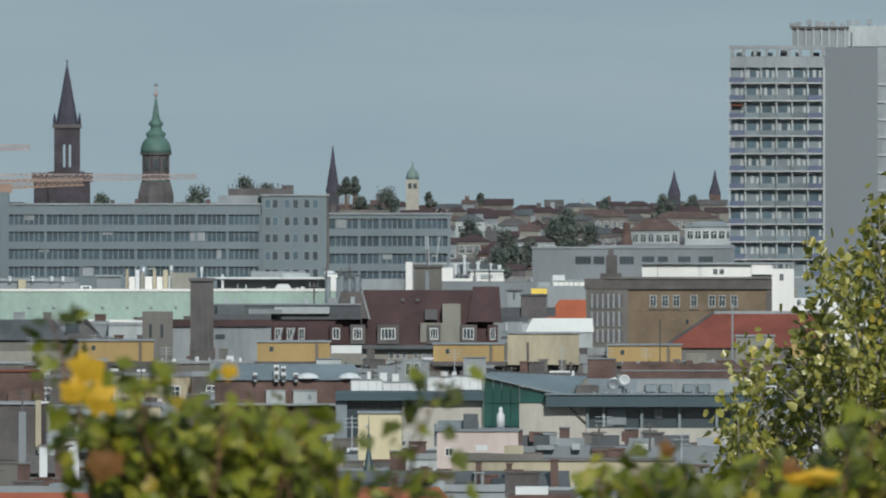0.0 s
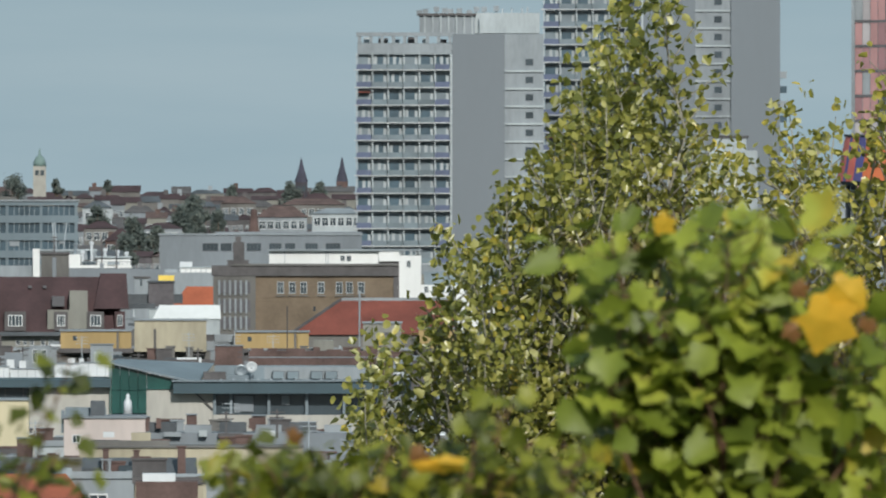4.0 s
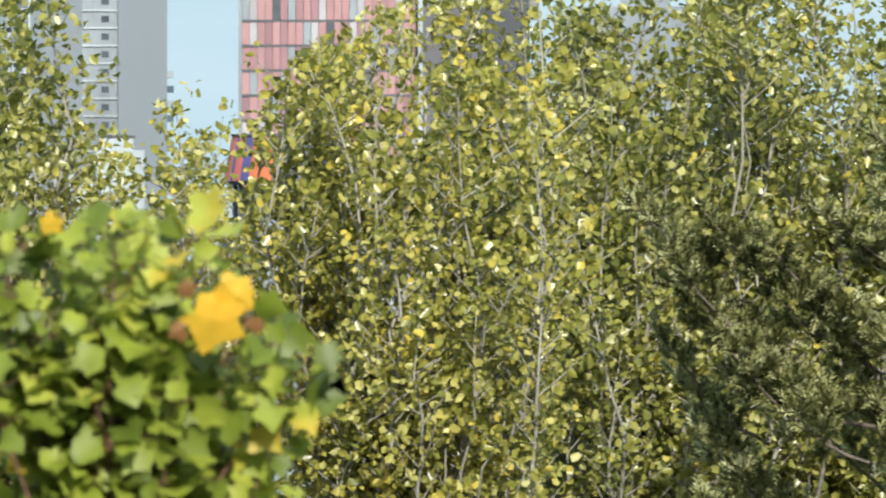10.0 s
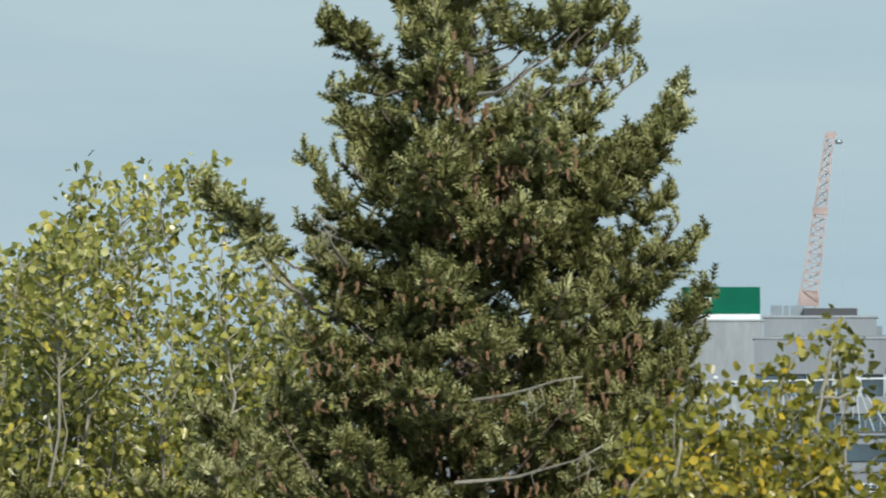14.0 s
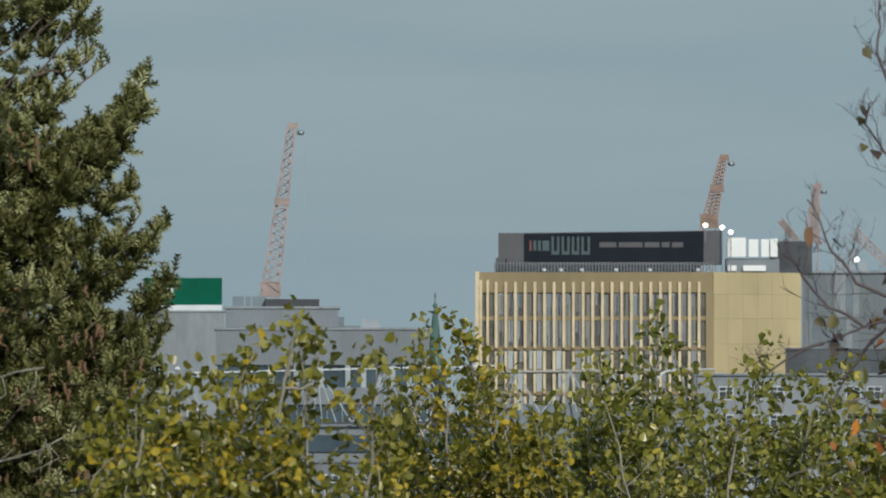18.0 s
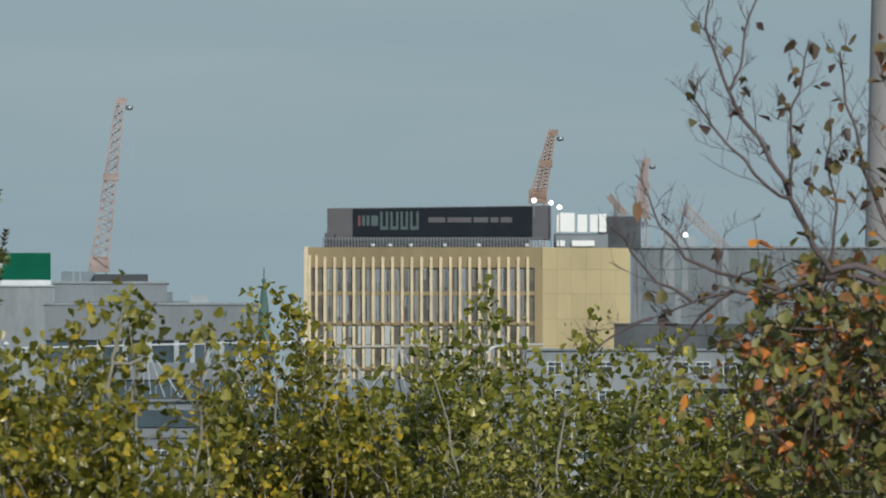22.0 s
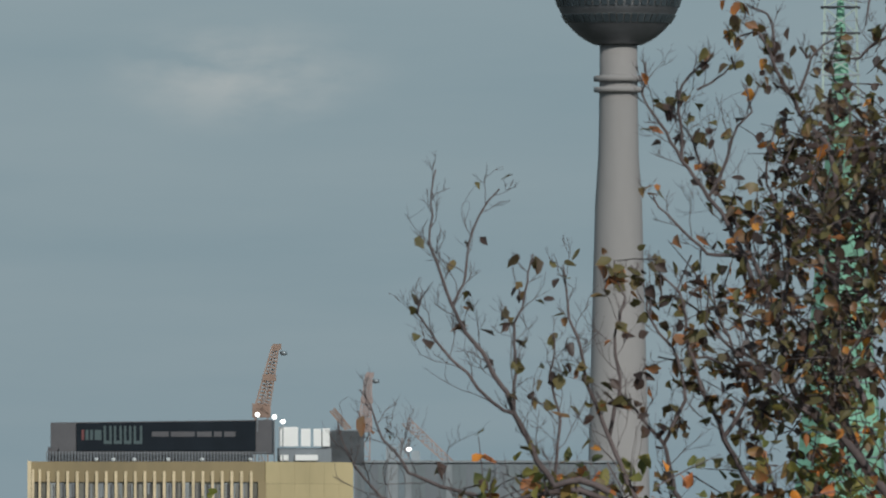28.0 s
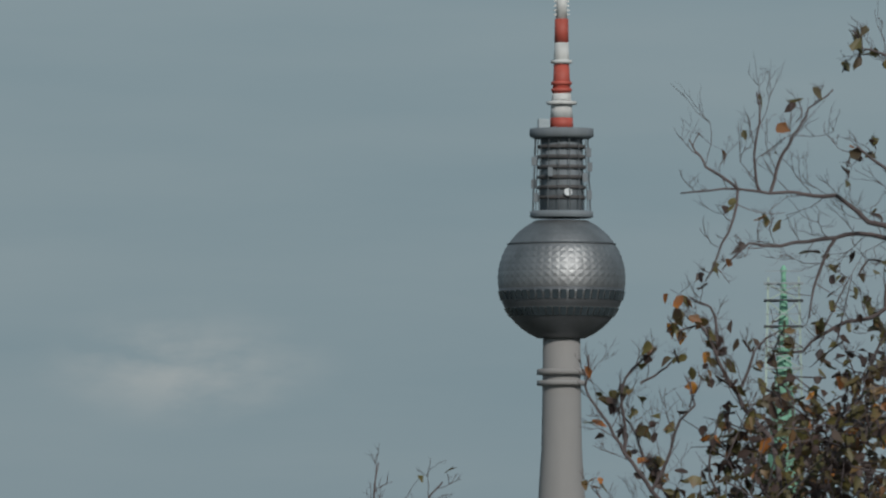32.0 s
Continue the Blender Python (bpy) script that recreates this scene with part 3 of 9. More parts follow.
def maple(u, d, tips, label, seed, v_floor, yellows=(), rusts=(), fill=0, span=None, fill_top=700, group="maples", leaf=(0.05, 0.05), green=None, run=0.34):
    """A maple: thin red-brown shoots, opposite pairs of lobed leaves that hang from long stalks."""
    rnd = np.random.default_rng(seed)
    g = ground_at(d)
    ox = X(u, d)
    t = thing("maple_tree", ox, d, g, label, "tree", group)
    loc = lambda uu, vv, dy=0.0: Vector((X(uu, d + dy) - ox, dy, Z(vv, d + dy) - g))
    wood, leaves, hangs = Wood(), [], []
    crown = loc(u, v_floor + 700)
    wood.limb(curve((0, 0, -0.3), crown, 0, rnd, 8, 0.01), 0.12, 0.045, 9)
    todo = [(tu, tv, rnd.uniform(-0.22, 0.15), 1.0) for tu, tv in tips]
    u0, u1 = span or (min(a for a, _ in tips), max(a for a, _ in tips))
    for _ in range(fill):
        todo.append((rnd.uniform(u0, u1), rnd.uniform(fill_top, v_floor), rnd.uniform(-0.15, 0.5), 0.8))
    for tu, tv, dy, k in todo:
        tip = loc(tu, tv + 22, dy)
        foot = loc(tu + (u - tu) * rnd.uniform(0.35, 0.7), max(v_floor + 120, tv + 380), dy * 0.4)
        lead = curve(foot, tip, 0.0, rnd, 7, 0.06)
        wood.limb(lead, 0.0045, 0.0014, 5)
        wood.limb(curve(crown, foot, 0.03, rnd, 5), 0.009, 0.004, 5)
        L = (tip - foot).length
        s, turn = 0.0, rnd.uniform(0, 3.14)
        while s < min(L, run):
            p = at(lead, 1 - s / L)
            for a in (turn, turn + math.pi):
                if s > 0.1 and noise.noise((p + Vector((ox, 0, 0))) * 6.5) < -0.16:
                    continue
                out = Vector((math.cos(a), math.sin(a) - 0.25, 0.0)).normalized()
                r = rnd.uniform(0.012 + 0.35 * leaf[0], 0.02 + 1.7 * leaf[0]) * k
                q = p + out * r + Vector((0, 0, r * rnd.uniform(0.1, 0.6)))
                if leaf[0] > 0.02 or rnd.random() < 0.4:
                    wood.limb([p, p.lerp(q, 0.6) + Vector((0, 0, 0.006)), q], 0.0014, 0.001, 3)
                drop = (out * rnd.uniform(0.4, 1.0) + Vector((rnd.normal() * 0.3, -0.3, -rnd.uniform(0.25, 1.0)))).normalized()
                leaves.append(q + drop * 0.7 * leaf[0])
                hangs.append(tuple(drop))
            turn += 1.57 + rnd.normal() * 0.25
            s += rnd.uniform(0.7, 1.25) * (0.012 + 0.55 * leaf[0])
    hang(t, "trunk", wood.mesh("trunk", M_MAPLETWIG), "brown trunk with thin red-brown twigs")
    hang(t, "crown", leaf_cloud("crown", leaves, leaf[0] + leaf[1] * rnd.random(len(leaves)), LOBED, green or L_MAPLE, rnd, face=(0.15, -0.65, 0.8), loose=0.62, fold=0.28, axis=hangs))
    low = [Vector((rnd.normal() * 0.6, rnd.normal() * 0.6, rnd.uniform(0.45, 0.88) * crown.z)) for _ in range(500)]
    hang(t, "lower_crown", leaf_cloud("lower_crown", low, rnd.uniform(0.10, 0.15, 500), LOBED, L_MAPLE, rnd))
    for spots, m, lab in ((yellows, L_MAPLEYELLOW, "bright yellow leaf"), (rusts, L_MAPLERUST, "rusty brown leaf")):
        for yu, yv, ysz, turn, *flat in spots:
            p = loc(yu, yv, -0.3)
            c, w = math.cos(turn), math.sin(turn)
            bm = bmesh.new()
            vs = []
            for i, (x, y) in enumerate(LOBED):
                x, y = x + 0.05 * rnd.normal(), y + 0.05 * rnd.normal()
                vs.append(bm.verts.new(p + Vector(((x * c - y * w) * ysz, (-0.35 * (x * w + y * c) + 0.35 * abs(x) + 0.3 * y * y) * ysz, (x * w + y * c) * ysz * (flat[0] if flat else 1.0)))))
            for f in FACES[15]:
                bm.faces.new([vs[q] for q in f])
            part("leaf", bm, m, t, lab)
    return t


GAPS = ((4047, -289, 72, 36), (4085, -325, 58, 42), (3927, -379, 36, 15), (3927, -254, 18, 16), (3757, -334, 20, 26), (3847, -339, 28, 14), (3600, -410, 18, 40), (3562, -139, 42, 48), (3577, -99, 18, 25),
        (4147, -39, 38, 30), (4118, -20, 26, 24), (3892, 11, 20, 17), (3987, -54, 30, 13), (4077, 45, 18, 12), (3917, -139, 26, 13), (3992, -199, 22, 15))


def spruce(u, d, seed):
    """A spruce: straight trunk, boughs that lift at the tips, clumps of stubby bottle-brush shoots, hanging cones."""
    rnd = np.random.default_rng(seed)
    g = ground_at(d)
    ox = X(u, d)
    t = thing("spruce_tree", ox, d, g, "tall dark spruce full of brown hanging cones", "tree")
    loc = lambda uu, vv, dy=0.0: Vector((X(uu, d) - ox, dy, Z(vv, d) - g))
    wood, shoots, cones = Wood(), [], []
    mid, high, top = loc(u, 500), loc(u + 8, -380), loc(u + 30, -1150)
    wood.limb([(0, 0, -0.3), (0.02, 0, mid.z * 0.5), mid], 0.16, 0.062, 9)
    wood.limb([mid, loc(u - 5, 100), high], 0.062, 0.021, 8)
    wood.limb([high, loc(u + 18, -800), top], 0.021, 0.006, 6)
    m = lambda n: S(n, d)

    # the places where the sky breaks in between the boughs
    gaps = [(loc(uu, vv), m(ru), m(rv)) for uu, vv, ru, rv in GAPS]
    open_sky = lambda c: any(((c.x - q.x) / a) ** 2 + ((c.z - q.z) / b) ** 2 < 1 for q, a, b in gaps)

    def clump(c, along, r):
        """A rounded tuft: stubby bottle-brush shoots fan out, forward and upward, cones under its rim."""
        for _ in range(int(6 + 112 * r)):
            w = (along * rnd.uniform(0.0, 0.9) + Vector((rnd.normal() * 0.8, rnd.normal() * 0.8 - 0.2, rnd.normal() * 0.55 + 0.45))).normalized()
            a = c + w * r * rnd.uniform(0.15, 0.75)
            shoots.append((a, a + (w + Vector((0, 0, 0.25))).normalized() * rnd.uniform(0.045, 0.07)))
        if c.x > m(-420) and rnd.random() < 0.8:
            for _ in range(rnd.integers(1, 4)):
                cones.append(c + Vector((rnd.normal() * r * 0.6, -r * rnd.uniform(0.5, 0.9), rnd.uniform(-0.6, 0.1) * r)))

    def bough(root, tip, sag, r=0.085):
        """A bough: tufts in pairs along its outer part, one at its end, thinner where light does not reach."""
        L = (tip - root).length
        path = curve(root, tip, sag, rnd, 8, 0.04)
        wood.limb(path, 0.004 + 0.005 * L, 0.003, 5)
        for q in range(4):
            f = 1 - 0.03 * q / L
            shoots.append((at(path, f), at(path, f) + Vector((rnd.normal() * 0.02, rnd.normal() * 0.02, 0.06))))
        s = 0.05
        while s < 0.72 * L:
            f = 1 - s / L
            p = at(path, f)
            along = (at(path, min(1, f + 0.08)) - at(path, max(0, f - 0.08))).normalized()
            side = along.cross(Vector((0, 0, 1)))
            side = side.normalized() if side.length > 0.1 else Vector((1, 0, 0))
            k = r * min(1.0, 0.35 + 2.0 * s) * rnd.uniform(0.75, 1.2)
            for e in ((0,) if s < 0.1 else (-1, 1)):
                c = p + side * e * rnd.uniform(0.5, 1.5) * k + Vector((0, 0, rnd.normal() * 0.25 * k))
                if (s > 0.15 and noise.noise(c * 2.8 + Vector((7, 3, 1))) < -0.17) or open_sky(c):
                    continue
                clump(c, (along + side * e * 0.6).normalized(), k)
            s += rnd.uniform(0.075, 0.12) * (0.6 if s < 0.2 else 1.0)

    v = -1120.0
    while v < 980:
        k = v + 1150
        reach = 60 + 0.28 * k if v < -400 else min(270 + 0.3 * (v + 400), 430)
        for q in range(5 if v > -420 else 4):
            a = 1.257 * q + rnd.normal() * 0.35 + v * 0.01
            r = m(reach * rnd.uniform(0.5, 0.86))
            lift = rnd.uniform(0.15, 0.6)
            root = loc(u, v + reach * 0.3)
            bough(root, loc(u, v) + Vector((math.cos(a) * r, math.sin(a) * r, r * (lift * 0.6 - 0.1))), -0.12)
        v += 66 if v > -420 else 52
    # boughs that stand clear against the sky, and bushy ones low on the sunny flank
    for tu, tv, dy in ((3300, -140, 0.1), (3490, -192, 0.1), (3535, -430, 0.0), (3530, -300, 0.0), (4082, -400, 0.1), (4060, -340, 0.1), (4172, -312, 0.1), (4130, -240, 0.0), (4150, -120, 0.0),
                       (4205, -45, 0.0), (4212, 40, -0.1), (4200, 140, -0.2), (4190, 230, -0.2), (3440, 200, -0.2), (3500, 265, -0.3), (3525, 150, 0.1), (3400, 310, -0.1), (3570, 240, 0.2), (3470, 350, 0.2), (3590, 380, 0.2), (3640, 120, 0.3), (4150, -285, 0.0), (4165, -255, -0.1), (4140, -200, -0.1), (4150, -60, -0.2), (4180, -20, -0.1), (4190, 90, -0.2), (4100, -330, 0.1), (4060, -440, 0.1), (4040, -480, 0.0), (3560, -230, -0.1), (3480, -60, -0.1), (3505, 20, -0.2), (4150, 330, -0.3), (4195, 300, -0.3), (4175, 385, -0.3), (4110, 440, -0.4), (4110, 250, -0.6), (4040, 340, -0.7), (4150, 180, -0.5), (4000, 420, -0.8), (4060, -180, -0.2), (4080, 120, -0.5),
                       (3676, -165, -0.9), (3696, 25, -1.0), (3476, 115, -0.7), (3656, 215, -1.1), (3860, -90, -0.9), (3900, -240, -0.8), (3940, 60, -0.9), (3800, 140, -1.0), (3960, 250, -0.9), (3720, -330, -0.7),
                       (3286, 260, -0.6), (3420, 250, -0.8), (3540, 330, -1.0), (3390, 330, -0.9), (3290, 360, -0.8), (3180, 390, -0.8), (3080, 430, -0.8), (2990, 400, -0.7), (2850, 370, -0.6), (2920, 460, -0.7)):
        out = abs(tu - u)
        tip = loc(tu, tv, dy)
        root = loc(u, tv + (0.75 if out > 480 else 0.7) * out + 30)
        if out > 480:
            root = root.lerp(tip, 0.5) + Vector((0, 0.2, 0))
            wood.limb(curve(loc(u, tv + 0.75 * out + 60), root, -0.04, rnd, 6, 0.05), 0.014, 0.006, 5)
        bough(root, tip, -0.10)
        for _ in range(2):
            q = root.lerp(tip, rnd.uniform(0.35, 0.7))
            bough(q, q + (tip - root).normalized() * 0.2 + Vector(rnd.normal(size=3)) * 0.07, -0.05)
    # the low skirt that hides the neighbours' stems
    for _ in range(34):
        tip = loc(rnd.uniform(2860, 3640), rnd.uniform(520, 1000), rnd.uniform(-1.1, 0.2))
        q = tip + Vector((rnd.uniform(0.3, 0.6), 0.2, -0.45))
        bough(q, tip, -0.08)
    for _ in range(16):
        tip = loc(rnd.uniform(3430, 3720), rnd.uniform(430, 760), rnd.uniform(-0.9, 0.3))
        bough(tip + Vector((rnd.uniform(0.15, 0.4), 0.2, -0.4)), tip, -0.08)
    # bare dead snags that start at the trunk or at a bough
    for ua, va, ub, vb in ((3750, 400, 4000, 335), (3745, 270, 3965, 215), (3790, -280, 3880, -335), (3480, 70, 3405, 10), (3560, 20, 3500, -80)):
        a, b = loc(ua, va, -0.7), loc(ub, vb, -1.15)
        snag = Wood()
        snag.limb(curve(a, b, -0.02, rnd, 6, 0.02), 0.009, 0.003, 5)
        for _ in range(4):
            q = a.lerp(b, rnd.uniform(0.4, 0.95))
            snag.limb([q, q + Vector((rnd.normal() * 0.05, 0, -0.06)), q + Vector((rnd.normal() * 0.08, 0, -0.12))], 0.003, 0.002, 3)
        hang(t, "dead_branch", snag.mesh("dead_branch", M_BARKPALE), "bare grey dead branch")
    A = np.array([tuple(a) for a, b in shoots])
    B = np.array([tuple(b) for a, b in shoots])
    # each shoot: needles in four rings that share the stem's points
    N, rings, arms = len(A), 4, 4
    W = unit(B - A)
    e1 = unit(np.cross(W, np.array((0.31, 0.9, 0.2))))
    e2 = np.cross(W, e1)
    stem = A[:, None] + (B - A)[:, None] * np.linspace(-0.1, 1.0, rings + 1)[None, :, None]
    turns = rnd.uniform(0, 2 * math.pi, (N, rings, 1)) + np.arange(arms) * 2 * math.pi / arms
    out = np.cos(turns)[..., None] * e1[:, None, None] + np.sin(turns)[..., None] * e2[:, None, None]
    plump = np.array((0.85, 1.0, 1.0, 0.7))[None, :, None, None]
    spike = stem[:, 1:, None] + (out + 0.45 * W[:, None, None]) * rnd.uniform(0.017, 0.025, (N, rings, arms, 1)) * plump
    V = np.concatenate((stem, spike.reshape(N, rings * arms, 3)), axis=1)
    needles = [[i, i + 1, rings + 1 + arms * i + q] for i in range(rings) for q in range(arms)]
    hang(t, "trunk", wood.mesh("trunk", M_BARK), "grey-brown trunk, boughs and bare snags")
    hang(t, "needles", mesh_np("needles", V, needles, L_NEEDLE))
    scales = [(0.003, -0.075), (0.013, -0.06), (0.018, -0.035), (0.015, -0.012), (0.004, 0.0)]
    cm = shape("cone", lathe(bmesh.new(), scales, 7), M_CONE)
    cones.sort(key=lambda c: c.y)
    for c in cones[:300]:
        o = lay("cone", cm, t, c)
        o.rotation_euler = (rnd.normal() * 0.5, rnd.normal() * 0.5, rnd.uniform(0, 6))
        o.scale = (rnd.uniform(0.32, 0.44),) * 3
    more = Wood()
    for c in cones[300:1100]:
        more.limb([c, c + Vector((rnd.normal() * 0.005, 0, -0.018)), c + Vector((rnd.normal() * 0.008, 0, -0.036)), c + Vector((rnd.normal() * 0.01, 0, -0.05))], 0.009, 0.004, 5)
    tagged(hang(t, "joined_cone", more.mesh("joined_cone", M_CONE)), "many more brown cones", kind="stuff")
    return t


def autumn_tree(u, d, limbs, label, seed, v_floor, dense_spots, dense_count):
    """A half-bare tree: crooked dark limbs, zigzag twigs, brown, olive and orange leaves that hang singly or in twos."""
    rnd = np.random.default_rng(seed)
    g = ground_at(d)
    ox = X(u, d)
    t = thing("autumn_tree", ox, d, g, label, "tree")
    loc = lambda uu, vv, dy=0.0: Vector((X(uu, d + dy) - ox, dy, Z(vv, d + dy) - g))
    wood, leaves, hangs = Wood(), [], []
    fork = loc(u, v_floor)
    wood.limb(curve((0, 0, -0.3), fork, 0, rnd, 8, 0.01), 0.24, 0.09, 9)

    def leaf_at(p):
        leaves.append(p + Vector((rnd.normal() * 0.012, rnd.normal() * 0.012, -0.03)))
        hangs.append((rnd.normal() * 0.7, -0.2 + rnd.normal() * 0.4, -0.8 + rnd.normal() * 0.5))

    def twig(p, way, ln, r, depth, leafy):
        path, n = [p], 5
        for i in range(n):
            way = (way + Vector((rnd.normal() * 0.22, rnd.normal() * 0.22, rnd.normal() * 0.16 + 0.07))).normalized()
            path.append(path[-1] + way * ln / n)
        wood.limb(path, r, r * 0.5, 3)
        if depth:
            for i in range(3):
                w = (way + Vector((rnd.normal() * 0.65, rnd.normal() * 0.5, rnd.normal() * 0.4 + 0.2))).normalized()
                twig(at(path, rnd.uniform(0.2, 0.95)), w, ln * rnd.uniform(0.4, 0.75), r * 0.65, depth - 1, leafy)
        if rnd.random() < leafy * 0.27:
            for i in range(rnd.integers(1, 3)):
                leaf_at(at(path, rnd.uniform(0.4, 1.0)))

    for pts, r, leafy in limbs:
        line = [loc(*q) for q in pts]
        path = []
        for a, b in zip(line, line[1:]):
            path += curve(a, b, 0.0, rnd, 5, 0.05)[:-1]
        path.append(line[-1])
        wood.limb(path, r * 1.1, 0.0026, 6)
        L = sum((b - a).length for a, b in zip(path, path[1:]))
        n = int(L / 0.058)
        for i in range(n):
            f = 0.12 + 0.88 * i / n
            p = at(path, f)
            along = (at(path, min(1, f + 0.05)) - at(path, max(0, f - 0.05))).normalized()
            side = Vector((along.z, 0, -along.x)) * (1 if i % 2 else -1)
            w = (along * 0.7 + side * rnd.uniform(0.3, 1.0) + Vector((0, rnd.normal() * 0.5, 0.35))).normalized()
            twig(p, w, rnd.uniform(0.09, 0.24) * (1.15 - 0.78 * f), 0.0021, 2 if rnd.random() < 0.7 else 1, leafy)
    inner = []
    for _ in range(dense_count):
        a, b, su, sv = dense_spots[rnd.integers(len(dense_spots))]
        p = loc(a + rnd.normal() * su, b + rnd.normal() * sv, rnd.uniform(-0.5, 0.9))
        if noise.noise(p * 4.5) < -0.12:
            continue
        w = Vector((rnd.normal(), rnd.normal(), rnd.normal() + 0.4)).normalized()
        wood.limb([p - w * 0.12, p + w * 0.03, p + w * 0.15 + Vector((0, 0, -0.01))], 0.004, 0.0015, 3)
        for _ in range(5):
            q = p + w * rnd.uniform(-0.05, 0.16) + Vector(rnd.normal(size=3)) * 0.03
            if b > -60:
                inner.append(q)
            else:
                leaf_at(q)
    hang(t, "trunk", wood.mesh("trunk", M_BARKDARK), "dark crooked limbs and fine bare twigs")
    hang(t, "crown", leaf_cloud("crown", leaves, rnd.uniform(0.030, 0.056, len(leaves)), OVATE, L_AUTUMN, rnd, face=(0.1, -0.6, 0.5), loose=0.8, fold=0.4, axis=hangs), "sparse brown, olive and orange leaves")
    hang(t, "inner_crown", leaf_cloud("inner_crown", inner, rnd.uniform(0.036, 0.06, len(inner)), OVATE, L_AUTUMNGREEN, rnd, loose=0.9, fold=0.4), "denser rust and olive leaves")
    return t


# ---- buildings: a site gives local places from bearings ----
class Site:
    def __init__(self, name, u0, u1, d, label, category="building", group="", kind=""):
        self.d, self.um, self.g = d, (u0 + u1) / 2, ground_at(d)
        turn = (self.um - ORIGIN[0]) * STEP
        self.ob = thing(name, d * math.sin(turn), d * math.cos(turn), self.g, label, category, group, kind)
        self.ob.rotation_euler = (0, 0, -turn)

    def x(self, u):
        return self.d * math.tan((u - self.um) * STEP)

    def z(self, v):
        return Z(v, self.d) - self.g

    def slab(self, name, u0, u1, v0, v1, y0, y1, material, label="", parent=None):
        """A straight block between bearings u0..u1 and v0 (top)..v1 (foot; None is the ground), y0..y1 metres behind the front."""
        return part(name, box(bmesh.new(), self.x(u0), self.x(u1), y0, y1, 0.0 if v1 is None else self.z(v1), self.z(v0)), material, parent or self.ob, label)

    def coping(self, u0, u1, v, y0, y1, material, h=0.35, out=0.25):
        z = self.z(v)
        bm = bmesh.new()
        xa, xb = self.x(u0) - out, self.x(u1) + out
        box(bm, xa, xb, y0 - out, y0 + 0.3, z, z + h)
        box(bm, xa, xb, y1 - 0.3, y1 + out, z, z + h)
        box(bm, xa, xa + 0.5, y0 + 0.3, y1 - 0.3, z, z + h)
        box(bm, xb - 0.5, xb, y0 + 0.3, y1 - 0.3, z, z + h)
        return part("coping", bm, material, self.ob)


def grid_frame(bm, xs, zs, y0, y1):
    """A frame with bars: the even strips between the lines xs and zs are solid, the rest is open."""
    solid_at = lambda i, j: 0 <= i < len(xs) - 1 and 0 <= j < len(zs) - 1 and (i % 2 == 0 or j % 2 == 0)
    v = {(i, j, k): bm.verts.new((x, y, z)) for i, x in enumerate(xs) for j, z in enumerate(zs) for k, y in enumerate((y0, y1))}
    for i in range(len(xs) - 1):
        for j in range(len(zs) - 1):
            if not solid_at(i, j):
                continue
            ring = [(i, j), (i + 1, j), (i + 1, j + 1), (i, j + 1)]
            bm.faces.new([v[a, b, 0] for a, b in ring])
            bm.faces.new([v[a, b, 1] for a, b in reversed(ring)])
            for (a, b), (c, d), n in ((ring[0], ring[1], (i, j - 1)), (ring[1], ring[2], (i + 1, j)), (ring[2], ring[3], (i, j + 1)), (ring[3], ring[0], (i - 1, j))):
                if not solid_at(*n):
                    bm.faces.new((v[a, b, 1], v[c, d, 1], v[c, d, 0], v[a, b, 0]))
    return bm


PANES = {}


def window(parent, x, z, w, h, y=0.0, frame_mat=None, glass=None, bars=1):
    """A framed window, proud of the wall plane y, with its own pane; alike ones share meshes."""
    frame_mat, glass = frame_mat or M_FRAME, glass or M_GLASS
    key = (round(w, 2), round(h, 2), frame_mat.name, glass.name, bars)
    if key not in PANES:
        f = min(0.09, 0.1 * w)
        xs, zs = [-w / 2, -w / 2 + f], [-h / 2, -h / 2 + f]
        for i in range(bars):
            c = -w / 2 + w * (i + 1) / (bars + 1)
            xs += [c - f / 3, c + f / 3]
        if bars and h > 1.3:
            zs += [0.12 * h, 0.12 * h + 0.7 * f]
        bm = grid_frame(bmesh.new(), xs + [w / 2 - f, w / 2], zs + [h / 2 - f, h / 2], -0.06, 0.02)
        p = box(bmesh.new(), -w / 2 + f, w / 2 - f, -0.02, 0.0, -h / 2 + f, h / 2 - f)
        PANES[key] = (shape("window", bm, frame_mat), shape("pane", p, glass))
    fm, pm = PANES[key]
    ob = lay("window", fm, parent, (x, y - 0.004, z))
    lay("pane", pm, ob, (0, 0, 0))
    return ob


def roof_gable(bm, x0, x1, y0, y1, z0, z1, inset=0.0, over=0.3):
    """A ridge roof along x; inset draws the ridge in at both ends (hipped)."""
    x0, x1, y0, y1 = x0 - over, x1 + over, y0 - over, y1 + over
    ym = (y0 + y1) / 2
    a = [bm.verts.new(c) for c in ((x0, y0, z0), (x1, y0, z0), (x1, y1, z0), (x0, y1, z0))]
    r = [bm.verts.new(c) for c in ((x0 + inset, ym, z1), (x1 - inset, ym, z1))]
    for f in ((a[3], a[2], a[1], a[0]), (a[0], a[1], r[1], r[0]), (a[2], a[3], r[0], r[1]), (a[1], a[2], r[1]), (a[3], a[0], r[0])):
        bm.faces.new(f)
    return bm


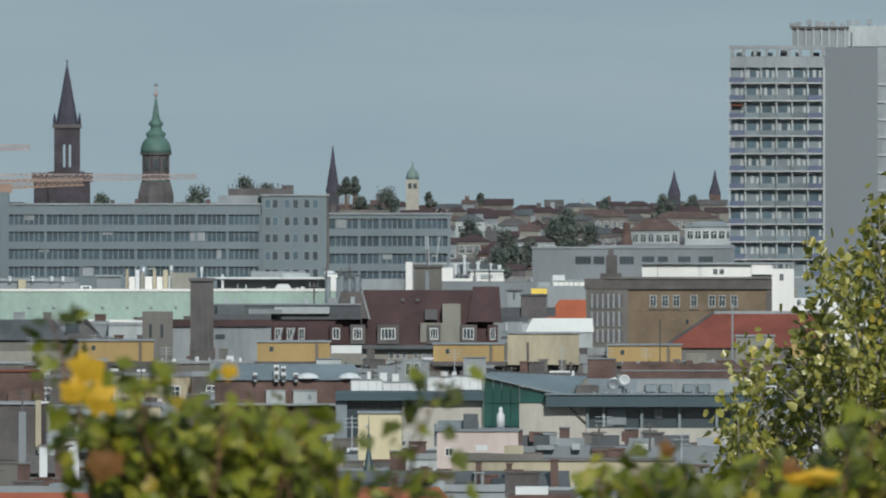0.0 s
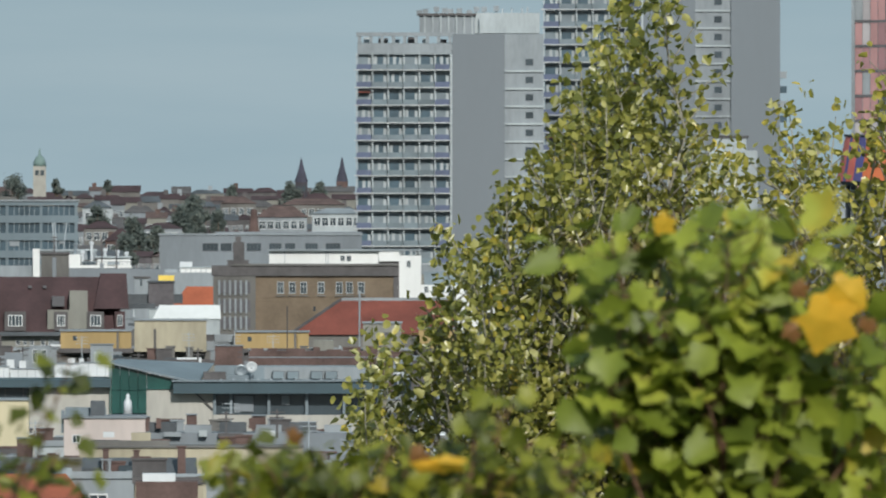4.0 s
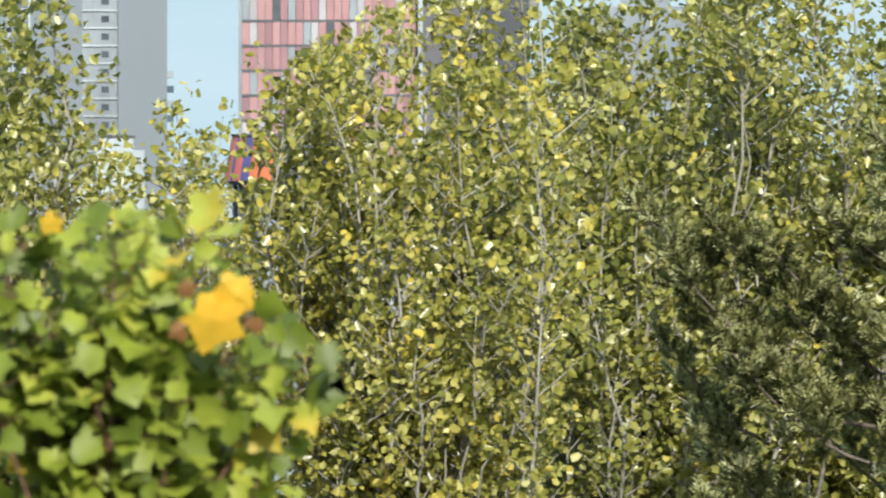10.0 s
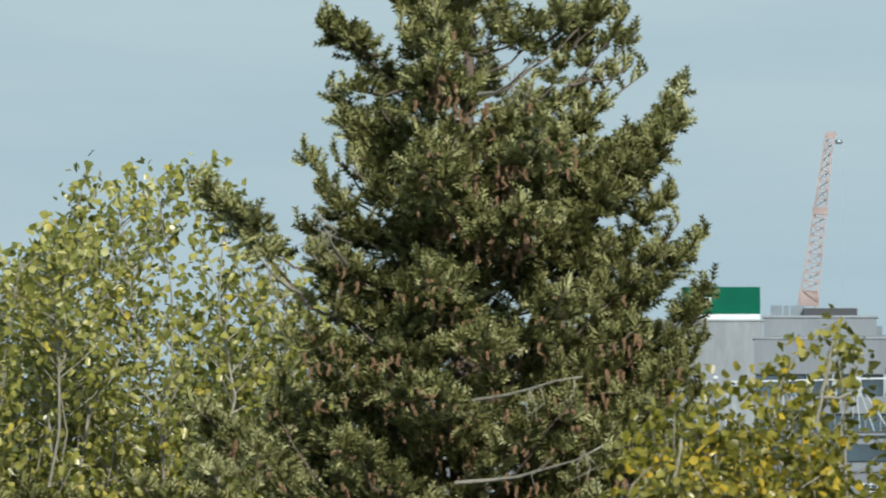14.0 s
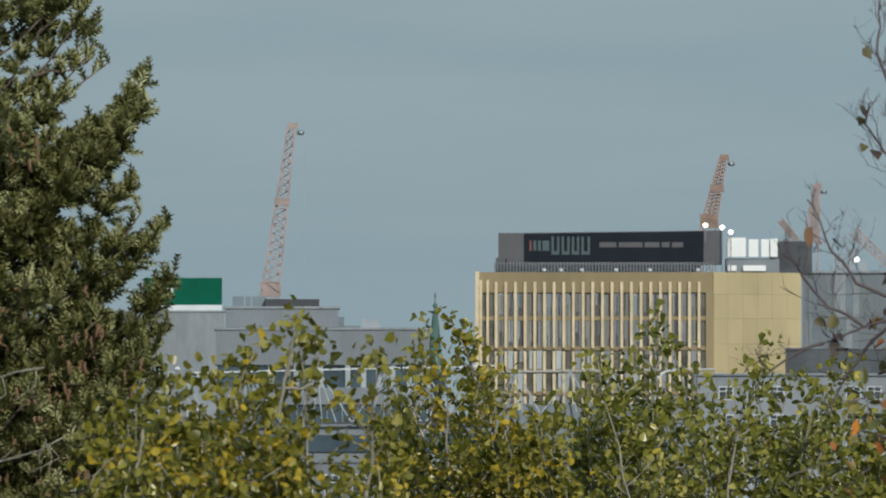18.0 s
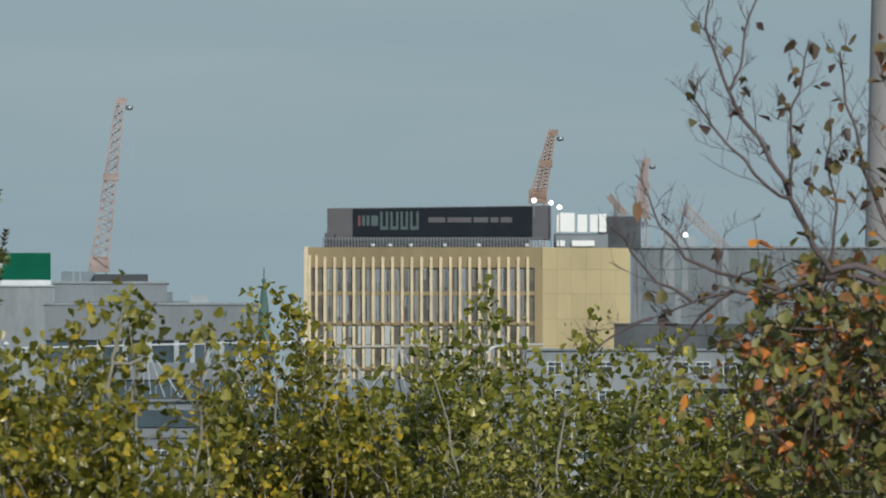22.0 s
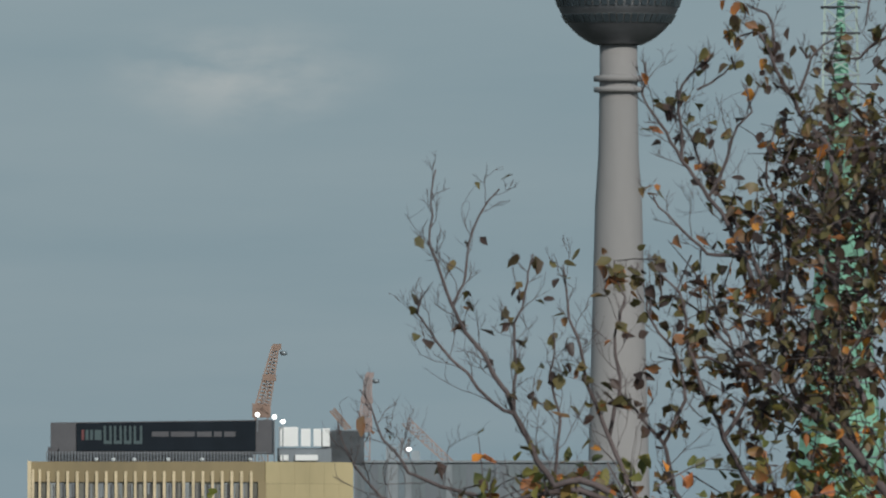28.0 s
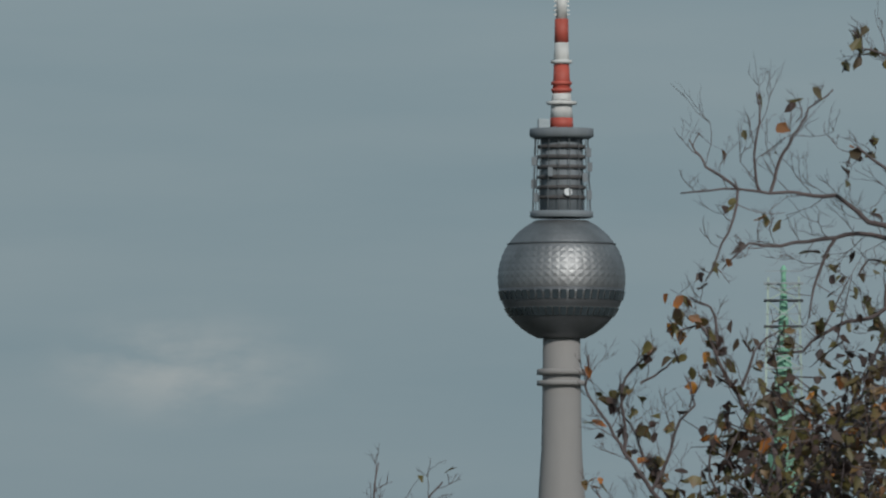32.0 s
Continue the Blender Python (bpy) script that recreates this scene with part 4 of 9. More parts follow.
def lattice(bm, a, b, w0, w1, bays, r):
    """A four-sided lattice boom from a to b."""
    a, b = Vector(a), Vector(b)
    way = (b - a).normalized()
    s = way.cross(Vector((0, 1, 0))).normalized()
    t = way.cross(s)
    rows = []
    for i in range(bays + 1):
        c, w = a.lerp(b, i / bays), (w0 + (w1 - w0) * i / bays) / 2
        rows.append([c + w * (p * s + q * t) for p, q in ((1, 1), (1, -1), (-1, -1), (-1, 1))])
    for k in range(4):
        beam(bm, rows[0][k], rows[-1][k], r)
    for i in range(bays):
        for k in range(4):
            beam(bm, rows[i][k], rows[i + 1][(k + 1) % 4], r * 0.6)
            if i:
                beam(bm, rows[i][k], rows[i][(k + 1) % 4], r * 0.6)
    return bm


# ---- the television tower ----
def tv_tower():
    d, u = 4130, 5712
    g = ground_at(d)
    t = thing("television_tower", d * math.sin((u - ORIGIN[0]) * STEP), d * math.cos((u - ORIGIN[0]) * STEP), g, "tall grey concrete television tower with a steel sphere", "tower")
    z = lambda v: Z(v, d) - g
    p = lambda n: S(n, d)
    part("shaft", lathe(bmesh.new(), [(15, 0), (9.0, 20), (p(42), z(-470)), (p(36), z(-560)), (p(34), z(-676)), (p(33), z(-800))], 32), M_TOWER, t)
    for va, vb in ((-671, -680), (-690, -700)):
        part("ring", lathe(bmesh.new(), [(p(38), z(va)), (p(44), z(va) + 0.1), (p(44), z(vb)), (p(38), z(vb) + 0.1)], 32), M_TOWER, t)
    # the sphere: faceted steel pyramids over the upper belt, glazed storeys below the middle
    c, r = z(-860), p(113)
    bm = bmesh.new()
    n = 48
    rows = []
    lat = [-68, -60, -52, -44, -36, -29, -22, -15, -8, 0, 6, 12, 18, 24, 30, 36, 42, 48, 54, 60, 66]
    for a in lat:
        a = radians(a)
        rows.append([bm.verts.new((r * math.cos(a) * math.cos(2 * math.pi * i / n), r * math.cos(a) * math.sin(2 * math.pi * i / n), c + r * math.sin(a))) for i in range(n)])
    for j, (ra, rb) in enumerate(zip(rows, rows[1:])):
        for i in range(n):
            k = (i + 1) % n
            quad = (ra[i], ra[k], rb[k], rb[i])
            if -8 <= lat[j] < 30:
                mid = sum((v.co for v in quad), Vector()) / 4
                mid += (mid - Vector((0, 0, c))).normalized() * 0.13
                m = bm.verts.new(mid)
                for q in range(4):
                    bm.faces.new((quad[q], quad[(q + 1) % 4], m))
            else:
                bm.faces.new(quad)
    bm.faces.new(rows[0][::-1])
    bm.faces.new(rows[-1])
    sphere = part("sphere", bm, M_SPHERE, t, "faceted stainless steel sphere")
    # the lower half gets a darker steel colour in place of shade
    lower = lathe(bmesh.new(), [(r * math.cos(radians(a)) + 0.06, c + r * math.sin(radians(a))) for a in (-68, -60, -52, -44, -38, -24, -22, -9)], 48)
    part("lower_shell", lower, M_SHELLSHADE, t, "steel lower shell with shade in its colour")
    pane = shape("pane", box(bmesh.new(), -0.7, 0.7, -0.12, 0.12, -1.15, 1.15), M_GLASS)
    for a in (-15.5, -32):
        rr, lean = r * math.cos(radians(a)) + 0.16, radians(a)
        for i in range(48):
            th = 2 * math.pi * (i + 0.5) / 48
            if math.sin(th) > 0.35:
                continue
            ob = lay("pane", pane, sphere, (rr * math.cos(th), rr * math.sin(th), c + r * math.sin(lean)))
            ob.rotation_euler = (-lean, 0, th + math.pi / 2)
    for a in (33,):
        part("belt", lathe(bmesh.new(), [(r * math.cos(radians(a - 1)) + 0.1, c + r * math.sin(radians(a - 1))), (r * math.cos(radians(a)) + 0.3, c + r * math.sin(radians(a))), (r * math.cos(radians(a + 1)) + 0.1, c + r * math.sin(radians(a + 1)))], 48), M_GREYDK, sphere)
    # technical storeys over the sphere
    part("collar", lathe(bmesh.new(), [(p(54), z(-968)), (p(56), z(-970)), (p(56), z(-979)), (p(52), z(-980))], 32), M_GREY, t)
    part("core", lathe(bmesh.new(), [(p(39), z(-980)), (p(36), z(-1110))], 24), M_GREY, t)
    for v in (-1000, -1018, -1036, -1054, -1072, -1090):
        part("gallery", lathe(bmesh.new(), [(p(38), z(v)), (p(43), z(v) + 0.1), (p(43), z(v) + 0.9), (p(38), z(v) + 0.9)], 24), M_STONE, t)
    for i in range(16):
        a = 2 * math.pi * (i + 0.5) / 16
        x, y = math.cos(a), math.sin(a)
        part("post", beam(bmesh.new(), (p(52) * x, p(52) * y, z(-978)), (p(47) * x, p(47) * y, z(-1112)), 0.13), M_GREYDK, t)
    for i, (a, v) in enumerate(((3.5, -995), (5.6, -1030), (6.0, -1000), (3.3, -1060), (5.9, -1075), (3.2, -1020), (6.1, -1050), (4.2, -1040))):
        part("antenna_panel", box(bmesh.new(), p(50) * math.cos(a) - 0.6, p(50) * math.cos(a) + 0.6, p(50) * math.sin(a) - 0.4, p(50) * math.sin(a) + 0.4, z(v), z(v) + 2.2), M_GREY, t)
    bm = bmesh.new()
    lathe(bm, [(0.2, 0.0), (0.7, 0.2), (1.0, 0.5)], 16)
    bmesh.ops.rotate(bm, verts=bm.verts, cent=(0, 0, 0), matrix=Matrix.Rotation(radians(75), 3, "X"))
    bmesh.ops.translate(bm, verts=bm.verts, vec=(p(7), -p(44), z(-1011)))
    part("dish", bm, M_WHITEMETAL, t, "round white dish antenna")
    part("platform", lathe(bmesh.new(), [(p(50), z(-1108)), (p(57), z(-1112)), (p(57), z(-1124)), (p(55), z(-1126))], 32), M_GREY, t)
    part("cabin", box(bmesh.new(), -p(42), -p(22), -p(16), p(8), z(-1126), z(-1142)), M_STEEL, t)
    # antenna in red and white rings
    cuts = [(-1126, -1145, 21, 20, M_ANTRED), (-1145, -1172, 20, 18, M_ANTWHITE), (-1172, -1188, 18, 17, M_ANTWHITE), (-1188, -1240, 16, 13.5, M_ANTRED),
            (-1240, -1278, 14, 12.5, M_ANTWHITE), (-1278, -1320, 12.5, 12, M_ANTRED), (-1320, -1372, 10, 9.5, M_ANTWHITE), (-1372, -1440, 9, 8, M_ANTRED),
            (-1440, -1560, 7, 6, M_ANTWHITE), (-1560, -1640, 5, 4, M_ANTRED), (-1640, -1720, 3, 1.5, M_ANTWHITE)]
    for va, vb, ra, rb, m in cuts:
        part("antenna_ring", lathe(bmesh.new(), [(p(ra), z(va)), (p(rb), z(vb))], 20), m, t)
    for v, rr, m in ((-1168, 27, M_ANTWHITE), (-1191, 18.5, M_ANTRED), (-1203, 18.5, M_ANTRED), (-1241, 19, M_ANTWHITE)):
        part("antenna_collar", lathe(bmesh.new(), [(p(rr - 3), z(v)), (p(rr), z(v) + 0.1), (p(rr), z(v) + 0.8), (p(rr - 3), z(v) + 0.9)], 20), m, t)
    for i in range(6):
        for k in (-1, 1):
            part("rung", box(bmesh.new(), k * p(11) - 0.35, k * p(11) + 0.35, -0.4, 0.4, z(-1326 - 8 * i), z(-1329 - 8 * i)), M_ANTWHITE, t)


# ---- the gold office block with the screen on its roof ----
def gold_block():
    d = 2400
    s = Site("gold_office_tower", 4668, 5244, d, "gold-clad office high-rise with pale vertical fins", "building")
    x, z = s.x, s.z
    xl, xr, xe = x(4668), x(5086), x(5242)
    D = 30.0
    bm = bmesh.new()
    solid(bm, [(xl + 0.5, 0.4, 0), (xr, 0.4, 0), (xe, 9, 0), (xe - 1, D, 0), (xl + 0.5, D, 0)],
          [(xl + 0.5, 0.4, z(-14)), (xr, 0.4, z(-14)), (xe, 9, z(-16)), (xe - 1, D, z(-16)), (xl + 0.5, D, z(-14))])
    part("core_wall", bm, M_GOLDGLASS, s.ob, "dark glass behind the fins")
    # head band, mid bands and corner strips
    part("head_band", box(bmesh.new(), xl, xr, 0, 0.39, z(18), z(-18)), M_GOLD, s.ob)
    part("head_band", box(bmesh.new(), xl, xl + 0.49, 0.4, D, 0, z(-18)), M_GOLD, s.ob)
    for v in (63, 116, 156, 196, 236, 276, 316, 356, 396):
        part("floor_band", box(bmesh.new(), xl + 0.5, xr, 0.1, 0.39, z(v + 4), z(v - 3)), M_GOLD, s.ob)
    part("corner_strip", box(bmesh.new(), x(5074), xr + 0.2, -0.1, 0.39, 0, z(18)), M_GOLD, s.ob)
    part("corner_fin", box(bmesh.new(), xl - 0.15, xl + 0.4, -0.25, 0.39, 0, z(-19)), M_GOLDFIN, s.ob)
    fins = 22
    for u in (4676, 4688):
        part("edge_fin", box(bmesh.new(), x(u) - 0.18, x(u) + 0.18, -0.3, 0.09, 0, z(-4)), M_GOLDFIN, s.ob)
    fin = {}
    for i in range(fins):
        fx = x(4703 + (5062 - 4703) * i / (fins - 1))
        for j, (va, vb) in enumerate(((-4, 116), (119, 156), (159, 196), (199, 236), (239, 276), (279, 316), (319, 356))):
            if j not in fin:
                fin[j] = shape("fin", box(bmesh.new(), -0.2, 0.2, -0.35, 0.09, 0, z(va) - z(vb) - 0.25), M_GOLDFIN)
            lay("fin", fin[j], s.ob, (fx, 0, z(vb)))
    # narrower window mullions between the fins, and blinds of different heights
    rnd = random.Random(5)
    mull = [shape("mullion", box(bmesh.new(), -w, w, 0.2, 0.38, 0, z(22) - z(114)), m) for w, m in ((0.12, M_GREYLT), (0.09, M_DKPANEL), (0.16, M_BEIGE))]
    for i in range(fins - 1):
        fx = 4703 + (5062 - 4703) * i / (fins - 1)
        for k in range(3):
            lay("mullion", rnd.choice(mull), s.ob, (x(fx + 4.2 * (k + 1) + rnd.uniform(-0.8, 0.8)), 0, z(114)))
    blinds = [shape("blind", box(bmesh.new(), -0.42, 0.42, 0.25, 0.37, -h, 0), m) for h, m in ((2.6, M_GREYLT), (1.6, M_GREYLT), (3.0, M_WHITE), (2.0, M_GREY), (2.6, M_BEIGE))]
    for i in range(fins - 1):
        for v in (20, 68, 121, 161, 201, 241):
            if rnd.random() < 0.75:
                fx = 4703 + (5062 - 4703) * (i + 0.5) / (fins - 1) + rnd.choice((-4, 0, 4))
                lay("blind", rnd.choice(blinds), s.ob, (x(fx), 0, z(v)))
    # side wall of plain gold panels, set at an angle; its sunlight is in the colour
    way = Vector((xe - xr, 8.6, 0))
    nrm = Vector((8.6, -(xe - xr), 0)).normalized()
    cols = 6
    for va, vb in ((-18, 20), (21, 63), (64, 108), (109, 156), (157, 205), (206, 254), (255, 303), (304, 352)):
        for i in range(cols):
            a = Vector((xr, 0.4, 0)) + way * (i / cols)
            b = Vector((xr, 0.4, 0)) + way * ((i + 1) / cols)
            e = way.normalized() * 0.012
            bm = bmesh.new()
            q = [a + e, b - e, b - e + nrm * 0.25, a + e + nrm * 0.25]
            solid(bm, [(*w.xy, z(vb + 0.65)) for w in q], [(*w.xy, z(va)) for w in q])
            part("gold_panel", bm, M_GOLDSUNNY, s.ob)
    part("roof_edge", box(bmesh.new(), x(4706), x(5066), 2, 3.5, z(-16), z(-36)), M_DKPANEL, s.ob)
    post = shape("rail_post", box(bmesh.new(), -0.08, 0.08, 0, 0.15, 0, z(-36) - z(-18)), M_GREY)
    for i in range(70):
        lay("rail_post", post, s.ob, (x(4700 + 5.6 * i), 1.2, z(-18)))
    for u in (4702, 4722):
        part("roof_plant", box(bmesh.new(), x(u), x(u + 16), 3, 6, z(-16), z(-44)), M_DKPANEL, s.ob)
    for u in (4788, 4818, 4855, 4915, 4975, 5060):
        part("roof_lamp", lathe(bmesh.new(), [(0.1, z(-18)), (0.3, z(-20)), (0.3, z(-24)), (0.1, z(-25))], 10, x(u), 0.8), M_WHITEMETAL, s.ob)
    # the dark box with the screen is a thing of its own
    c = Site("roof_screen", 4706, 5098, d + 4, "black LED screen between dark panels on a roof", "screen")
    x2, z2 = c.x, c.z
    part("screen_housing", solid(bmesh.new(), [(x2(4707), 0, z2(-36)), (x2(5098), 0, z2(-32)), (x2(5104), 9, z2(-32)), (x2(4707), 9, z2(-36))],
                                [(x2(4707), 0, z2(-87)), (x2(5098), 0, z2(-92)), (x2(5104), 9, z2(-92)), (x2(4707), 9, z2(-87))]), M_DKPANEL, c.ob)
    part("led_face", solid(bmesh.new(), [(x2(4753), -0.3, z2(-37)), (x2(5070), -0.3, z2(-37)), (x2(5070), -0.01, z2(-37)), (x2(4753), -0.01, z2(-37))],
                           [(x2(4753), -0.3, z2(-86)), (x2(5070), -0.3, z2(-90)), (x2(5070), -0.01, z2(-90)), (x2(4753), -0.01, z2(-86))]), M_SCREEN, c.ob, "black LED face")
    txt = glow_mat("dim_led_text", (0.05, 0.085, 0.09), 0.05)
    red = glow_mat("dim_led_red", (0.14, 0.04, 0.04), 0.15)
    for a, b, m in ((4762, 4766, red), (4769, 4774, txt), (4777, 4782, txt), (4785, 4797, txt)):
        part("lit_bar", box(bmesh.new(), x2(a), x2(b), -0.34, -0.305, z2(-56), z2(-74)), m, c.ob)
    for a, b in ((4801, 4815), (4819, 4833), (4837, 4850), (4854, 4869)):
        bm = bmesh.new()
        box(bm, x2(a), x2(a + 4), -0.34, -0.305, z2(-49), z2(-81))
        box(bm, x2(b - 4), x2(b), -0.34, -0.305, z2(-49), z2(-81))
        box(bm, x2(a + 4), x2(b - 4), -0.34, -0.305, z2(-49), z2(-55))
        part("lit_bar", bm, txt, c.ob)
    for i, w in enumerate((30, 42, 26, 14, 20)):
        a = 4886 + sum((34, 46, 30, 18, 24)[:i])
        part("lit_bar", box(bmesh.new(), x2(a), x2(a + w), -0.34, -0.305, z2(-62), z2(-71)), M_DKPANEL, c.ob)
    # white roof letters become plain white shapes
    w = Site("roof_sign", 5110, 5202, d + 7, "illuminated white block sign on the roof", "sign")
    wm = glow_mat("white_sign_face", (0.70, 0.72, 0.71), 0.12)
    xs, zs = w.x, w.z
    for a, b, v in ((5111, 5145, -79), (5150, 5167, -76), (5172, 5186, -76), (5188, 5201, -77)):
        bm = box(bmesh.new(), xs(a), xs(b), -0.3, 0.3, zs(-45), zs(v))
        bmesh.ops.bevel(bm, geom=bm.edges[:], offset=0.12, segments=1)
        part("white_shape", bm, wm, w.ob)
    part("sign_frame", box(bmesh.new(), xs(5108), xs(5204), 0.4, 0.8, zs(-16), zs(-42)), M_GREY, w.ob)
    for a, b in ((5112, 5128), (5140, 5180)):
        part("sign_base", box(bmesh.new(), xs(a), xs(b), -0.5, 0.3, zs(-20), zs(-30)), wm, w.ob)
    k = Site("roof_plant_room", 5200, 5262, d + 12, "grey plant room on a roof beside the sign", "plant room")
    k.slab("wall", 5186, 5262, -72, -14, 0, 10, M_GREYDK)
    k.slab("wall", 5204, 5258, -74, -72, 0, 10, M_GREY)
    lamp = glow_mat("white_roof_lamp", (1, 1, 0.97), 2.5)
    for u, v, dd in ((5073, -101, d + 4), (5103, -97, d + 5), (5118, -89, d + 5), (5341, -40, d + 83)):
        q = Site("roof_floodlight", u - 4, u + 4, dd, "bright white floodlight on a roof mast", "lamp", "roof floodlights")
        part("mast", beam(bmesh.new(), (0, 0, q.z(-15 if u > 5100 else v + 30)), (0, 0, q.z(v)), 0.12), M_GREY, q.ob)
        part("bulb", lathe(bmesh.new(), [(0.08, q.z(v + 4.5)), (0.3, q.z(v + 2.2)), (0.37, q.z(v)), (0.3, q.z(v - 2.2)), (0.08, q.z(v - 4))], 14), lamp, q.ob)


def glass_block():
    """The grey glass building behind the gold one, and the dark step in front of it."""
    s = Site("grey_glass_office", 5232, 5720, 2480, "grey glass office block with vertical mullions", "building")
    s.slab("wall", 5244, 5720, -16, None, 0, 25, M_GREY)
    x, z = s.x, s.z
    rnd = random.Random(9)
    tones = (M_GLASSPALE, M_SIDE, M_BLUEZINC, M_GLASSPALE, M_GREYLT)
    panes = [shape("pane", box(bmesh.new(), 0.04, S(12, 2480) - 0.04, -0.12, -0.004, z(62) + 0.1, z(-14) - 0.1), m) for m in tones]
    lower = [shape("pane", box(bmesh.new(), 0.04, S(12, 2480) - 0.04, -0.12, -0.004, z(150) + 0.1, z(66) - 0.1), m) for m in tones]
    for i in range(39):
        lay("pane", rnd.choice(panes), s.ob, (x(5250 + 12 * i), 0, 0))
        lay("pane", rnd.choice(lower), s.ob, (x(5250 + 12 * i), 0, 0))
    for u in (5244, 5256, 5300, 5397, 5495, 5590, 5690):
        s.slab("mullion", u, u + 4, -18, None, -0.4, -0.13, M_GREY)
    s.slab("parapet", 5240, 5724, -20, -16, -0.4, 25, M_GREYLT)
    for u0, u1, vt in ((5300, 5318, -45), (5322, 5330, -50), (5345, 5360, -38)):
        s.slab("roof_unit", u0, u1, vt, -20, 4, 8, M_STEEL)
    a = Site("dark_annex", 5210, 5400, 2380, "dark grey flat-roofed annexe", "building")
    a.slab("wall", 5215, 5440, 118, None, 0, 20, M_GREYDK)
    a.slab("coping", 5213, 5442, 116, 118, -0.2, 20.2, M_GREY)
    w = Site("white_house", 5070, 5800, 1800, "white flat-roofed building with dark windows", "building")
    w.slab("wall", 5060, 5800, 165, None, 0, 14, M_GREYLT)
    w.slab("coping", 5056, 5804, 161, 165, -0.3, 14.3, M_GREYLT)
    for vr in (196, 246, 296, 346):
        for u in (5110, 5160, 5200, 5335, 5372, 5420, 5480, 5540, 5600, 5680, 5740):
            window(w.ob, w.x(u), w.z(vr), S(26, 1800), S(24, 1800))
    w.slab("balcony_slab", 5330, 5470, 222, 232, -1.2, -0.01, M_GREYLT)
    w.slab("balcony_slab", 5330, 5470, 272, 282, -1.2, -0.01, M_GREYLT)
    w.slab("balcony_slab", 5330, 5470, 322, 332, -1.2, -0.01, M_GREYLT)


def west_blocks():
    """Grey slab blocks, the green sign and the white truss."""
    s = Site("pale_office_block", 4060, 4224, 2250, "pale grey office block with a green sign", "building")
    s.slab("wall", 4020, 4222, 52, None, 0, 18, M_GREYLT)
    s.slab("coping", 4016, 4226, 49, 52, -0.2, 18.2, M_WHITE)
    for i, u in enumerate(range(4030, 4200, 34)):
        window(s.ob, s.x(u), s.z(170), S(18, 2250), S(22, 2250))
        window(s.ob, s.x(u), s.z(230), S(18, 2250), S(22, 2250))
    g = Site("roof_sign_box", 4080, 4218, 2251, "dark green roof sign with white lettering strokes", "sign")
    g.slab("panel", 4080, 4218, -8, 40, 0, 3, M_GREENSIGN)
    g.slab("light_strip", 4080, 4218, 40, 49.2, 0, 3, M_WHITEMETAL)
    bm = bmesh.new()
    box(bm, g.x(4100), g.x(4132), -0.12, -0.005, g.z(18), g.z(10))
    part("white_stroke", bm, M_WHITEMETAL, g.ob)
    b = Site("grey_slab_block", 4205, 4600, 2150, "grey concrete slab block with a stepped flat roof", "building")
    b.slab("wall", 4207, 4585, 84, 146, 0, 26, M_GREY)
    b.slab("coping", 4204, 4588, 80, 84, -0.2, 26.2, M_GREYLT)
    b.slab("upper_storey", 4224, 4424, 46, 79, 3, 20, M_GREY)
    b.slab("coping", 4221, 4427, 42, 46, 2.8, 20.2, M_GREYLT)
    b.slab("window_band", 4210, 4585, 146, 186, 0.5, 25.5, M_GLASS_BLUE)
    for u in (4250, 4300, 4345, 4388, 4436, 4464, 4490, 4516, 4545, 4575):
        b.slab("pier", u, u + 9, 147, 186, 0.1, 0.5, M_WHITE)
    for k, v in enumerate((186, 250, 314, 378)):
        b.slab("spandrel", 4207, 4588, v, v + 30, 0, 26, M_GREY)
        b.slab("window_band", 4210, 4585, v + 30, v + 64, 0.5, 25.5, M_GLASS_BLUE)
        for i in range(14):
            b.slab("mullion", 4214 + 27 * i, 4216 + 27 * i, v + 30, v + 64, 0.2, 0.5, M_GREYLT)
    b.slab("wall", 4207, 4588, 442, None, 0, 26, M_GREY)
    b.slab("roof_hut", 4424, 4434, 60, 80, 8, 12, M_BLUEZINC)
    b.slab("dark_parapet", 4294, 4390, 29, 42, 4, 12, M_DKMETAL)
    for u0, u1 in ((4236, 4256), (4259, 4268), (4271, 4296)):
        b.slab("roof_unit", u0, u1, 24, 42, 6, 10, M_BLUEZINC)
    bm = bmesh.new()
    solid(bm, [(b.x(4468), 6, b.z(80)), (b.x(4500), 6, b.z(80)), (b.x(4500), 9, b.z(80)), (b.x(4472), 9, b.z(80))],
          [(b.x(4464), 6, b.z(64)), (b.x(4492), 6, b.z(64)), (b.x(4492), 9, b.z(64)), (b.x(4466), 9, b.z(64))])
    part("roof_duct", bm, M_STEEL, b.ob)
    b.slab("roof_unit", 4434, 4462, 76, 80, 5, 9, M_BLUEZINC)
    # white truss with fans of struts
    t = Site("white_roof_truss", 4200, 4700, 1900, "white steel roof truss with fans of struts", "truss")
    bm = bmesh.new()
    beam(bm, (t.x(4170), 0, t.z(160)), (t.x(4700), 0, t.z(147)), 0.12)
    part("top_chord", bm, M_WHITEMETAL, t.ob)
    part("bottom_chord", beam(bmesh.new(), (t.x(4170), 0, t.z(252)), (t.x(4700), 0, t.z(246)), 0.16), M_DKMETAL, t.ob)
    for u in (4139, 4262, 4387, 4511, 4575, 4640):
        top = (t.x(u), 0, t.z(153))
        for q in (-64, -34, -8, 8, 34, 62):
            part("strut", beam(bmesh.new(), top, (t.x(u + q), 1.5 if abs(q) in (34, 8) else 0, t.z(250)), 0.10), M_WHITE, t.ob)
        part("node", lathe(bmesh.new(), [(0.15, t.z(158)), (0.4, t.z(154)), (0.15, t.z(149))], 8, t.x(u), 0), M_WHITEMETAL, t.ob)
